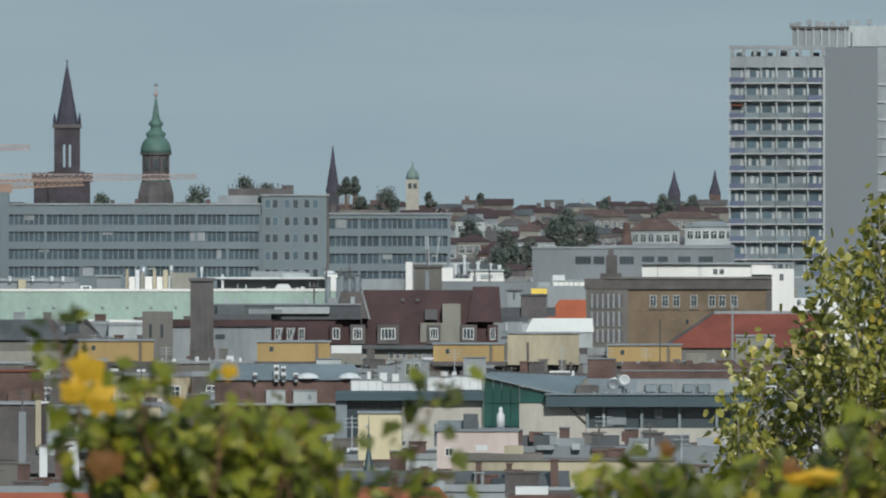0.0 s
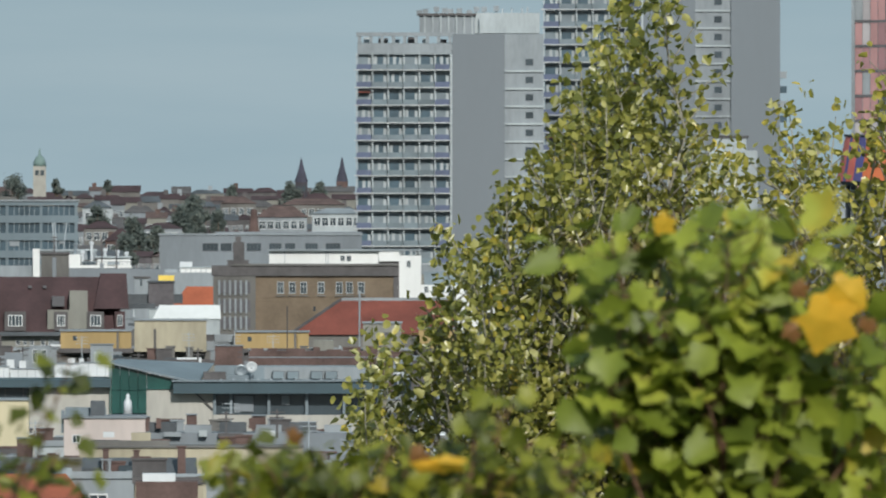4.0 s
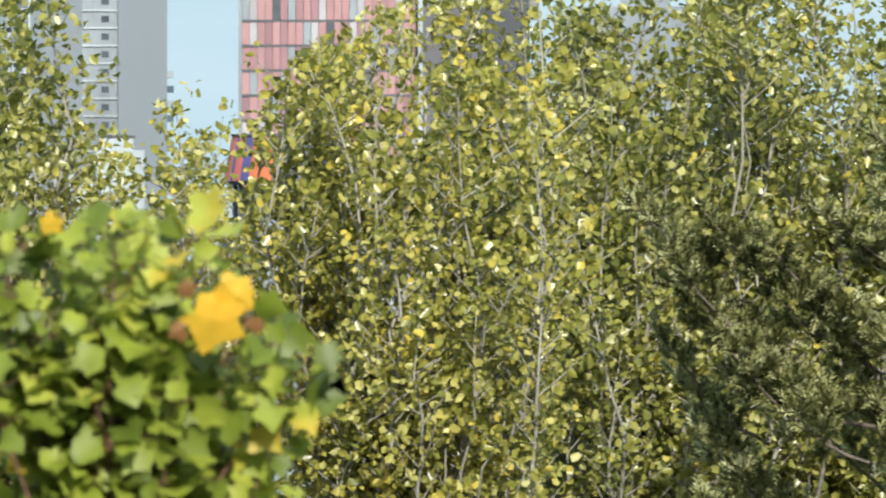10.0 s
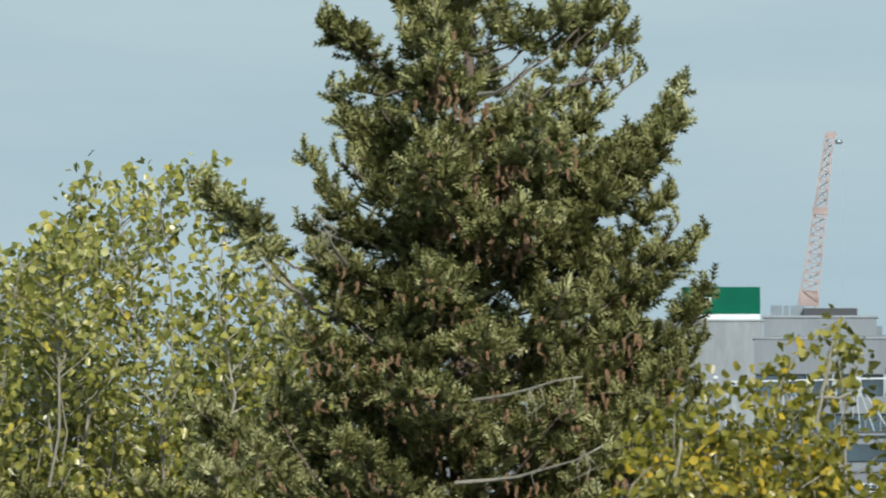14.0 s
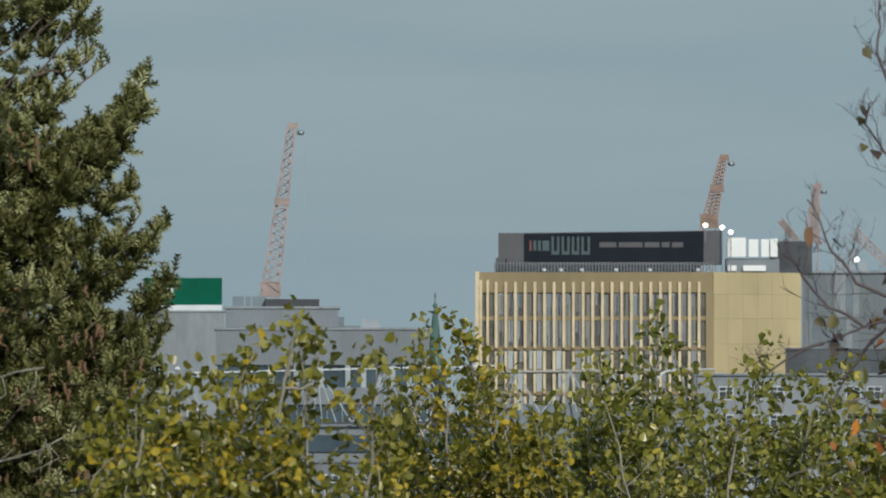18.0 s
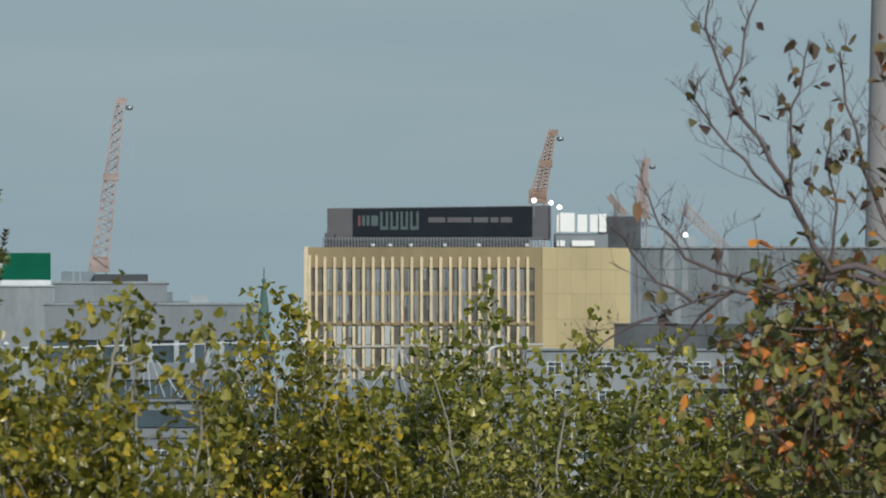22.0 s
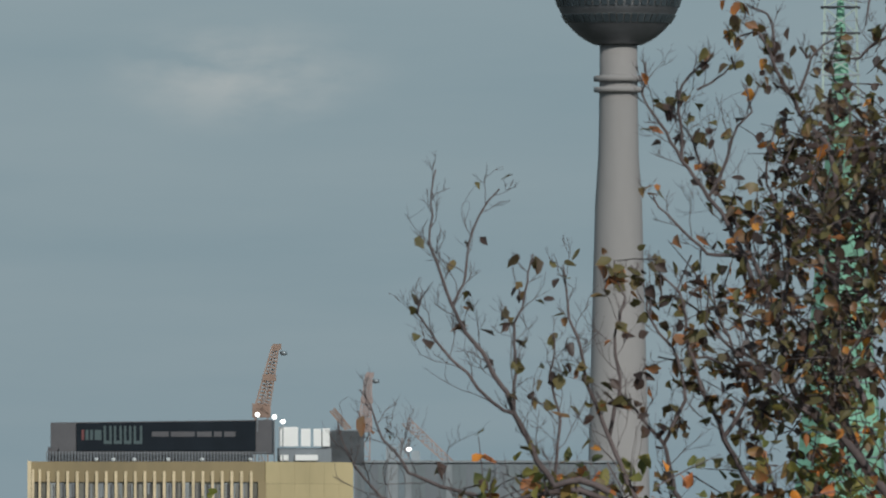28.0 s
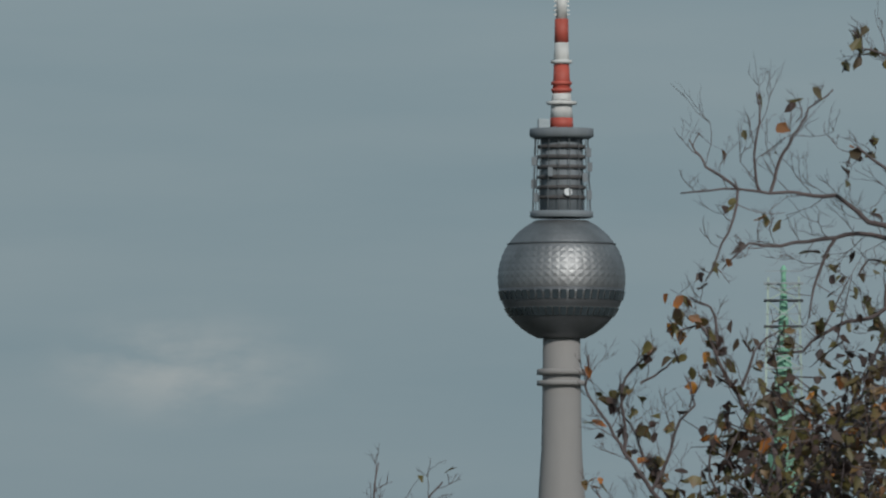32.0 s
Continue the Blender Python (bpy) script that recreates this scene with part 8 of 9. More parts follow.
def zinc_row():
    """Blue-grey zinc roofs over dark red walls, air coolers, white dormers."""
    d = 1400
    s = Site("zinc_roof_house", 380, 640, d, "dark red house under a blue-grey zinc roof", "house")
    x, z = s.x, s.z
    s.slab("wall", 380, 620, 672, None, 0.3, 12, M_BRICK)
    part("roof", solid(bmesh.new(), [(x(376), 0, z(673)), (x(640), 0, z(673)), (x(640), 12, z(673)), (x(376), 12, z(673))],
                       [(x(380), 2.5, z(646)), (x(628), 2.5, z(646)), (x(628), 9, z(646)), (x(380), 9, z(646))]), M_BLUEZINC, s.ob)
    for u, w in ((488, 17), (540, 21)):
        s.slab("dormer", u - w, u + w, 692, 714, -0.3, 2, M_WHITE)
        s.slab("dormer_cap", u - w - 1, u + w + 1, 690, 692, -0.4, 2, M_GREYLT)
        s.slab("vent_grille", u + 5, u + 11, 699, 708, -0.36, -0.304, M_GREY)
    s.slab("ledge", 380, 620, 714, 718, -0.6, 0.2, M_GREYLT)
    for u, w, v in ((485, 9, 646), (498, 8, 648), (448, 7, 660), (520, 8, 660)):
        a = Site("air_cooler", u, u + w, d - 0.6, "white air cooler with round fans on a roof", "air cooler", "air coolers")
        a.slab("case", u, u + w, v, 670, 0, 0.7, M_WHITEMETAL)
        for k in range(2 if v < 650 else 1):
            cz = a.z(v + 7 + 13 * k)
            bm = lathe(bmesh.new(), [(0.05, 0), (0.19, 0.0), (0.19, 0.06), (0.05, 0.06)], 14)
            bmesh.ops.rotate(bm, verts=bm.verts, cent=(0, 0, 0), matrix=Matrix.Rotation(radians(90), 3, "X"))
            bmesh.ops.translate(bm, verts=bm.verts, vec=(0, -0.003, cz))
            part("fan", bm, M_DKPANEL, a.ob)
        a.slab("rack", u + 1, u + w - 1, 670, 676, 0.1, 0.6, M_STEEL)
    for a, b in ((524, 566), (606, 632)):
        part("roof_light", lathe(bmesh.new(), [(1.0, z(670)), (0.7, z(663)), (0.2, z(660))], 10, x((a + b) / 2), 0.5), M_WHITEMETAL, s.ob)
    e = Site("white_entry_block", 620, 860, 1380, "row of white and grey roof blocks with a doorway", "building")
    e.slab("wall", 620, 860, 690, None, 0.5, 9, M_BEIGE)
    e.slab("box", 621, 677, 674, 692, -0.2, 4, M_WHITE)
    e.slab("box", 680, 748, 676, 692, -0.1, 4, M_WHITE)
    e.slab("box", 756, 856, 668, 691, -0.3, 5, M_GREYLT)
    e.slab("door_house", 712, 748, 636, 676, 1, 5, M_GREYLT)
    for u in (722, 738):
        window(e.ob, e.x(u), e.z(654), S(9, 1380), S(24, 1380), 1)
    e.slab("hut", 668, 700, 648, 676, 1.5, 4, M_GREY)
    for u, w in ((672, 13), (694, 12), (650, 6), (780, 12), (800, 8)):
        e.slab("vent", u, u + w, 658 + u % 5, 676, -0.4, 0.6, M_WHITEMETAL)
    e.slab("dark_window", 826, 838, 646, 664, 0.2, 0.6, M_WHITE)
    r = Site("dark_red_annex", -60, 80, 1380, "dark red rendered annexe with a flat top", "building")
    r.slab("wall", -80, 78, 658, None, 0, 8, M_BRICK)
    r.slab("coping", -82, 80, 655, 658, -0.2, 8.2, M_REDTILE)
    for u in (14, 40, 60):
        r.slab("chimney", u, u + 14, 688 + u % 5, 720, -0.8, -0.01, M_BRICK)
    r.slab("gutter", -80, 86, 710, 716, -1.1, -0.82, M_WHITEMETAL)
    b = Site("brick_back_wall_house", 1095, 1360, 1500, "house with a low pinkish brick parapet", "house")
    b.slab("wall", 1100, 1355, 645, None, 0, 8, M_BRICK)
    for u, w, v in ((1104, 22, 640), (1140, 9, 643), (1166, 34, 641), (1214, 12, 638), (1238, 26, 642), (1290, 8, 640), (1312, 30, 643)):
        b.slab("parapet_lump", u, u + w, v, 645, 0.2, 1.4, M_BRICK)
    b.slab("flashing", 1100, 1355, 655, 657, -0.06, -0.005, M_GREY)


def teal_house():
    d = 1250
    s = Site("teal_glass_house", 596, 1310, d, "penthouse with teal glazing and a dark blue fascia", "building")
    x, z = s.x, s.z
    s.slab("wall", 712, 856, 709, None, 0.4, 10, M_PALEWALL)
    s.slab("window_wall", 614, 712, 709, None, 0.6, 10, M_GLASS)
    s.slab("fascia", 594, 856, 694, 709, -0.6, 10, M_TEALDK)
    for u in (640, 668, 700):
        s.slab("mullion", u, u + 2, 709, 745, 0.4, 0.59, M_DKMETAL)
    s.slab("end_wall", 594, 614, 709, None, 0, 10, M_BLUEZINC)
    # glazed gable of separate panes under a sloping zinc roof
    s.slab("glass_core", 857, 919, 690, None, 0.3, 8, M_TEALDK)
    for i in range(4):
        ua, ub = 857.4 + 15.6 * i, 872.2 + 15.6 * i
        ta, tb = 668 + 0.2278 * (ua - 857), 668 + 0.2278 * (ub - 857)
        part("glass_pane", solid(bmesh.new(), [(x(ua), -0.05, z(714)), (x(ub), -0.05, z(714)), (x(ub), 0.1, z(714)), (x(ua), 0.1, z(714))],
                                 [(x(ua), -0.05, z(ta)), (x(ub), -0.05, z(tb)), (x(ub), 0.1, z(tb)), (x(ua), 0.1, z(ta))]), M_TEAL, s.ob)
        s.slab("glass_pane", ua, ub, 715, 755, -0.05, 0.1, M_TEAL)
    part("glass_frame", beam(bmesh.new(), (x(855), -0.05, z(664)), (x(855), -0.05, z(755)), 0.07), M_COPPER, s.ob)
    part("zinc_roof", solid(bmesh.new(), [(x(852), -0.5, z(667)), (x(1010), -0.5, z(703)), (x(1010), 8, z(703)), (x(852), 8, z(667))],
                            [(x(852), -0.5, z(664)), (x(1010), -0.5, z(699)), (x(1040), 8, z(668)), (x(870), 8, z(660))]), M_BLUEZINC, s.ob)
    part("side_glass", solid(bmesh.new(), [(x(920), -0.02, z(713)), (x(1000), -0.02, z(713)), (x(1000), 1, z(713)), (x(920), 1, z(713))],
                             [(x(920), -0.02, z(684)), (x(1000), -0.02, z(702)), (x(1000), 1, z(702)), (x(920), 1, z(684))]), M_TEAL, s.ob)
    s.slab("wall", 919, 1038, 713, None, 0.1, 9, M_PALEWALL)
    part("stair_line", beam(bmesh.new(), (x(1005), -0.05, z(718)), (x(1036), -0.05, z(748)), 0.08), M_STONE, s.ob)
    s.slab("fascia", 966, 1330, 699, 720, -1.2, 9, M_TEALDK)
    s.slab("fascia_lip", 964, 1332, 696, 699, -1.4, 9, M_BLUEZINC)
    s.slab("window_band", 1038, 1330, 720, 758, 0.5, 9, M_GLASS)
    for u in (1037, 1066, 1133, 1200, 1266):
        s.slab("pillar", u, u + 5, 720, 758, -0.2, 0.49, M_BLUEZINC)
    s.slab("curtain", 1074, 1108, 724, 752, 0.3, 0.45, M_GREY)
    s.slab("curtain", 1158, 1172, 724, 740, 0.3, 0.45, M_GREY)
    s.slab("sill_wall", 1037, 1330, 758, None, -0.3, 9, M_PALEWALL)
    s.slab("upper_roof", 1040, 1330, 672, 696, 4, 9, M_BLUEZINC)
    s.slab("roof_light_wall", 1128, 1328, 674, 696, 3.96, 3.996, M_GREYLT)
    for i in range(2):
        for k in range(2):
            s.slab("skylight_frame", 1142 + 68 * i + 26 * k, 1164 + 68 * i + 26 * k, 681, 695, 3.4, 3.95, M_GREYDK)
            s.slab("skylight_pane", 1143.2 + 68 * i + 26 * k, 1162.8 + 68 * i + 26 * k, 682, 694.5, 3.3, 3.39, M_RAILPALE)
    for i in range(11):
        s.slab("fin", 1050 + 22 * i, 1053 + 22 * i, 694, 699, -1.0, 3, M_STEEL)
    for u, v, r, m in ((1105, 673, 10, M_WHITEMETAL), (1086, 680, 12, M_STEEL)):
        a = Site("satellite_dish", u - r, u + r, 1252.5, "round satellite dish on a roof", "satellite dish", "satellite dishes")
        bm = lathe(bmesh.new(), [(0.03, 0.16), (S(r * 0.6, d), 0.07), (S(r, d), 0.0), (S(r, d), 0.02), (S(r * 0.6, d), 0.12)], 18)
        bmesh.ops.rotate(bm, verts=bm.verts, cent=(0, 0, 0), matrix=Matrix.Rotation(radians(-75), 3, "X"))
        bmesh.ops.translate(bm, verts=bm.verts, vec=(0, 0, a.z(v)))
        part("reflector", bm, m, a.ob)
        part("mast", beam(bmesh.new(), (0, 0.3, a.z(699)), (0, 0.15, a.z(v)), 0.05), M_STEEL, a.ob)
    for u0, u1, va, m in ((1020, 1060, 682, M_STONE), (1060, 1100, 688, M_BLUEZINC), (968, 1000, 690, M_STEEL)):
        s.slab("roof_gear", u0, u1, va, 699, 1, 3, m)
    p = Site("white_vent_cowl", 880, 892, 1150, "white tapered vent cowl before the glass", "vent")
    part("cowl", lathe(bmesh.new(), [(0.3, p.z(756)), (0.28, p.z(735)), (0.12, p.z(728)), (0.16, p.z(724)), (0.04, p.z(720))], 12), M_WHITEMETAL, p.ob)
    part("pedestal", box(bmesh.new(), -0.3, 0.3, -0.3, 0.3, 0, p.z(756)), M_GREY, p.ob)


def front_row():
    s = Site("cream_stair_tower", 633, 712, 1080, "cream rendered stair tower with a flat top", "building")
    s.slab("wall", 634, 711, 732, None, 0, 6, mat("light_cream_render", (0.58, 0.53, 0.36), 0.85, big=0.2, fine=2, streak=True, vary=0.12))
    s.slab("cap", 632, 713, 729, 732, -0.15, 6.15, M_GREYLT)
    s.slab("lamp", 648, 652, 753, 757, -0.12, -0.004, M_STEEL)
    f = Site("roof_finial", 645, 660, 1000, "dark turned finial on a small pointed roof", "finial")
    q = lambda n: S(n, 1000)
    part("cone", lathe(bmesh.new(), [(q(12), f.z(845)), (q(6), f.z(815)), (q(2), f.z(784)), (q(3), f.z(780)), (q(4.5), f.z(776)), (q(3), f.z(771)), (q(1), f.z(768)), (q(0.5), f.z(736))], 10), M_TEALDK, f.ob)
    part("turret", lathe(bmesh.new(), [(q(14), 0), (q(14), f.z(845))], 8), M_BRICK, f.ob)
    p = Site("pinkish_house", 772, 918, 1120, "pale pinkish house with one small window", "house")
    p.slab("wall", 773, 917, 764, None, 0, 9, mat("pale_pink_render", (0.52, 0.46, 0.43), 0.85, big=0.2, fine=2, streak=True))
    p.slab("coping", 771, 919, 760, 764, -0.15, 9.15, M_GREY)
    window(p.ob, p.x(795), p.z(800), S(15, 1120), S(15, 1120))
    p.slab("corner", 768, 774, 750, 790, 0.5, 3, M_BLUEZINC)
    p.slab("dark_vent", 820, 846, 734, 760, 2, 5, M_GREYDK)
    p.slab("zinc_box", 775, 848, 746, 760, 3, 6, M_BLUEZINC)
    c = Site("cream_parapet_house", 800, 1200, 1000, "cream parapet house with brick chimneys", "house")
    c.slab("wall", 800, 1196, 816, None, 0, 8, M_CREAM)
    c.slab("brick_ledge", 818, 960, 804, 815, 1, 3, M_TAN)
    c.slab("coping", 798, 1198, 813, 816, -0.15, 8.15, M_TAN)
    c.slab("box", 892, 926, 790, 806, 1.2, 3.5, M_CREAM)
    c.slab("box", 842, 862, 789, 798, 1.2, 3, M_WHITEMETAL)
    k = Site("dark_roof_house", 600, 990, 940, "dark slate roof with brick chimney stacks", "house")
    k.slab("wall", 590, 1010, 866, None, 0.3, 8, M_TAN)
    part("roof", solid(bmesh.new(), [(k.x(588), 0, k.z(868)), (k.x(1010), 0, k.z(868)), (k.x(1010), 8, k.z(868)), (k.x(588), 8, k.z(868))],
                       [(k.x(590), 2, k.z(836)), (k.x(1008), 2, k.z(836)), (k.x(1008), 6, k.z(836)), (k.x(590), 6, k.z(836))]), M_GREYDK, k.ob)
    for u0, u1, va, vb, m in ((842, 852, 820, 852, M_BRICK), (896, 906, 822, 848, M_BRICK), (974, 988, 815, 864, M_BRICK), (745, 757, 828, 868, M_BRICK), (690, 700, 838, 866, M_TAN), (840, 856, 838, 856, M_GREYLT)):
        bm = box(bmesh.new(), k.x(u0), k.x(u1), -0.4, 0.4, k.z(vb) - 0.6, k.z(va))
        box(bm, k.x(u0) - 0.06, k.x(u1) + 0.06, -0.46, 0.46, k.z(va), k.z(va) + 0.08)
        part("chimney", bm, m, k.ob)
    o = Site("orange_tile_house", 540, 800, 900, "house with an orange tile roof and chimney caps", "house")
    o.slab("wall", 540, 800, 905, None, 0.3, 8, M_TAN)
    part("roof", roof_gable(bmesh.new(), o.x(540), o.x(800), 0, 9, o.z(905), o.z(864), 1.0), M_ORANGETILE, o.ob)
    o2 = Site("orange_tile_house", -100, 300, 880, "house with a low orange tile roof", "house")
    o2.slab("wall", -100, 300, 912, None, 0.3, 8, M_TAN)
    part("roof", roof_gable(bmesh.new(), o2.x(-100), o2.x(300), 0, 9, o2.z(912), o2.z(874), 1.0), M_ORANGETILE, o2.ob)
    o3 = Site("orange_tile_house", 960, 1020, 890, "house with pale metal roof boxes", "house")
    o3.slab("wall", 900, 1010, 876, None, 0, 6, M_BRICK)
    o3.slab("roof_box", 912, 970, 862, 876, 0.5, 3, M_WHITEMETAL)
    w = Site("white_window_house", 86, 222, 1100, "white rendered house with a twin window", "house")
    w.slab("wall", 88, 222, 722, None, 0, 8, M_WHITE)
    w.slab("coping", 86, 224, 719, 722, -0.15, 8.15, M_GREY)
    window(w.ob, w.x(126), w.z(762), S(17, 1100), S(28, 1100))
    window(w.ob, w.x(146), w.z(762), S(17, 1100), S(28, 1100))
    w.slab("pale_strip", 160, 178, 748, 776, -0.1, -0.004, M_CREAM)
    w.slab("balcony", 120, 222, 782, 800, -1.0, -0.01, M_GREYLT)
    for i in range(9):
        w.slab("baluster", 124 + 11 * i, 126 + 11 * i, 775, 782, -0.9, -0.8, M_WHITEMETAL)
    b = Site("brown_fire_wall_house", -60, 90, 1150, "house with a bare brown fire wall", "house")
    b.slab("wall", -80, 64, 716, None, 0, 8, M_STONE)
    b.slab("pipe_pier", 63, 73, 708, 790, -0.3, 0.2, M_CREAM)
    b.slab("brick_edge", 73, 88, 716, None, 0.1, 7, M_DKBRICK)
    b.slab("coping", -80, 66, 712, 716, -0.2, 8.2, M_GREYLT)
    for u0, u1, va, m in ((98, 128, 790, M_BRICK), (30, 54, 822, M_BRICK), (56, 104, 848, M_BRICK), (108, 140, 780, M_WHITEMETAL), (218, 240, 835, M_GREYLT), (70, 84, 790, M_WHITEMETAL), (10, 28, 832, M_GREYLT), (220, 244, 856, M_CREAM)):
        h = Site("roof_stack", u0, u1, 985, "low chimney stack on an old roof", "chimney", "chimney stacks")
        h.slab("chimney_shaft", u0, u1, va, None, 0, 1.2, m)
        h.slab("cap", u0 - 2, u1 + 2, va - 3, va, -0.1, 1.3, M_TAN)
    t = Site("low_roofs", -60, 230, 1000, "low roofs with gravel and parapets", "house")
    t.slab("wall", -80, 235, 838, None, 1, 9, M_TAN)
    part("roof", solid(bmesh.new(), [(t.x(40), 0.5, t.z(838)), (t.x(140), 0.5, t.z(838)), (t.x(140), 6, t.z(838)), (t.x(40), 6, t.z(838))],
                       [(t.x(48), 2, t.z(808)), (t.x(132), 2, t.z(808)), (t.x(132), 5, t.z(808)), (t.x(48), 5, t.z(808))]), M_STONE, t.ob)
    e = Site("dark_glass_strip_house", 916, 1320, 1090, "grey flat roofs in strips below the penthouse", "house")
    e.slab("wall", 918, 1320, 790, None, 0, 9, M_GREY)
    for i in range(6):
        e.slab("roof_strip", 924 + 62 * i, 972 + 62 * i, 772 + 5 * (i % 2), 790, 1 + i % 3, 5, M_GREYLT if i % 2 else M_GREYDK)
    for u, w in ((936, 9), (1100, 13)):
        e.slab("brick_block", u, u + w, 764, 782, 0.3, 1.4, M_BRICK)
    for u, w, v, m in ((950, 30, 788, M_GREYLT), (1012, 14, 785, M_WHITE), (1046, 44, 790, M_STONE), (1124, 22, 786, M_WHITEMETAL)):
        e.slab("vent_hood", u, u + w, v, 796, -0.6, -0.05, m)


mint_roof_hall()
white_roofs()
grey_long_office()
white_corner_house()
brown_brick_house()
red_roof_house()
mansard_house()
ochre_boxes()
zinc_row()
teal_house()
front_row()

# ---- the trees in the park ----
# the slender poplar in front of the high-rises and its shoulders
poplar(1700, 70, [(1765, -12), (1838, -8), (1715, 70), (1760, 40), (1690, 170), (1800, 90), (1655, 250), (1610, 300), (1553, 372), (1520, 440), (1470, 420), (1452, 470), (1395, 590), (1320, 605), (1350, 620), (1310, 690), (1270, 745), (1440, 560), (1370, 680), (1330, 720), (1420, 640), (1290, 790), (1330, 800), (1370, 770), (1410, 740), (1450, 660), (1260, 830), (1300, 860), (1390, 840), (1440, 800), (1840, 170), (1877, 265), (1905, 290), (1580, 420), (1660, 330), (1700, 120), (1740, 110), (1780, 70), (1720, 190), (1770, 160), (1812, 150), (1690, 250), (1742, 260), (1790, 230), (1830, 250), (1660, 310), (1720, 330), (1780, 320), (1840, 330), (1750, 200), (1572, 345)],
       "slender poplar with green and yellowing leaves", L_POPLAR, 21, fill=120, span=(1490, 1900), fill_top=430, gap=-0.26, wide=0.72, dense=1.15)
poplar(2010, 72, [(2052, 185), (2035, 230), (1970, 270), (1945, 290), (2132, 215), (2105, 260), (2080, 300), (2000, 300), (1920, 330)],
       "poplar with sparse upright shoots", L_YELLOWPOP, 22, fill=40, span=(1880, 2240), fill_top=385)
poplar(2420, 70, [(2236, 190), (2265, 160), (2298, 140), (2335, 105), (2372, 85), (2402, 45), (2430, 28), (2470, 15), (2510, 0), (2545, -30), (2580, 10), (2620, -45), (2660, -70), (2680, -60), (2262, 165), (2288, 130), (2312, 110), (2345, 95), (2295, 235), (2330, 200), (2360, 230), (2390, 190), (2310, 280), (2290, 320), (2350, 290)],
       "broad poplar crown with many yellowing leaves", L_YELLOWPOP, 23, fill=96, span=(2280, 2700), fill_top=110, gap=-0.22)
poplar(2860, 73, [(2710, 0), (2745, 35), (2780, 30), (2830, 20), (2880, 30), (2920, -45), (2950, -20), (2990, -10), (3020, -5), (3060, 0)],
       "green poplar crown between its neighbours", L_POPLAR, 24, fill=92, span=(2690, 3100), fill_top=60, gap=-0.32, run=2.0, dense=1.15)
poplar(3220, 74, [(3050, -60), (3080, -115), (3105, -168), (3130, -150), (3160, -110), (3195, -165), (3230, -120), (3280, -150), (3300, -140), (3335, -172), (3350, -120), (3400, -40), (3430, -30), (3460, 20)],
       "tall poplar crown against the sky", L_POPLAR, 25, fill=118, span=(3040, 3560), fill_top=-60, gap=-0.32, run=2.0, dense=1.15)
spruce(3775, 64, 31)
maple(420, 25, [(180, 680), (230, 655), (265, 640), (330, 650), (400, 690), (470, 700), (540, 720), (600, 770), (640, 830), (700, 850), (745, 730), (785, 640), (765, 800), (200, 730), (160, 740), (800, 850), (90, 545), (110, 590)],
      "maple crown with green and a few yellow leaves", 41, 960, yellows=((152, 655, 0.05, 2.6), (178, 708, 0.045, 1.5), (130, 692, 0.04, 3.6), (405, 658, 0.025, 2.9)), rusts=((185, 825, 0.05, 2.8),), leaf=(0.018, 0.02), green=L_MAPLESHADE, fill=260, span=(190, 560), run=0.36, fill_top=715)
maple(1300, 26, [(1060, 830), (1110, 800), (1165, 785), (1230, 800), (1290, 815), (1350, 790), (1390, 815), (1440, 800), (1500, 760), (1540, 700), (1560, 730), (1600, 780), (1660, 790), (1700, 810)],
      "low maple crown with a yellow leaf", 42, 1000, yellows=((1450, 846, 0.065, 1.4, 0.4), (1415, 850, 0.04, 2.6, 0.5),), rusts=((1180, 795, 0.025, 2.4), (1400, 830, 0.03, 2.0)), leaf=(0.018, 0.02), green=L_MAPLESHADE, fill=220, run=0.36, span=(1070, 1720), fill_top=825)
maple(1950, 28, [(1690, 440), (1740, 425), (1790, 395), (1835, 390), (1890, 435), (1950, 430), (1985, 395), (2020, 390), (2060, 445), (2110, 470), (2185, 535), (2235, 580), (2290, 625), (2245, 680), (1750, 520), (1770, 640), (1830, 560), (1860, 700), (2060, 640), (2140, 620), (2180, 710), (1960, 560)],
      "maple crown with one large golden leaf", 43, 900, yellows=((1835, 420, 0.036, 2.6), (2122, 592, 0.088, 2.85), (2158, 545, 0.07, 4.2)), rusts=((2060, 612, 0.03, 2.0), (2075, 535, 0.03, 2.4), (2195, 600, 0.028, 3.0)), leaf=(0.034, 0.034), fill=50, span=(1800, 2110), fill_top=500)

# east of the spruce
ORIGIN[:] = EAST
poplar(4270, 60, [(4020, 190), (4060, 170), (4110, 160), (4160, 175), (4215, 150), (4270, 120), (4300, 80), (4330, 62), (4352, 66), (4375, 90), (4472, 112), (4130, 220), (4420, 335), (4450, 322), (4480, 305)],
       "yellowing poplar top below the spruce", L_GOLDPOP, 26, bare=((4287, 235, 4296, 180), (4296, 180, 4308, 130), (4308, 130, 4316, 92), (4298, 190, 4325, 192), (4325, 192, 4346, 182), (4040, 330, 4052, 262)), v_floor=680, size=0.033, fill=155, span=(4005, 4350), fill_top=225, wide=0.7, dense=1.2, gap=-0.26, run=1.2)
poplar(4660, 76, [(4490, 300), (4520, 240), (4550, 180), (4572, 120), (4590, 75), (4603, 52), (4618, 90), (4640, 125), (4665, 150), (4690, 185), (4740, 215), (4560, 210)],
       "poplar top with yellow lower leaves", L_GOLDPOP, 27,  v_floor=680, fill=200, span=(4480, 4800), fill_top=235, wide=0.75, size=0.034, dense=1.2, gap=-0.3, run=1.2)
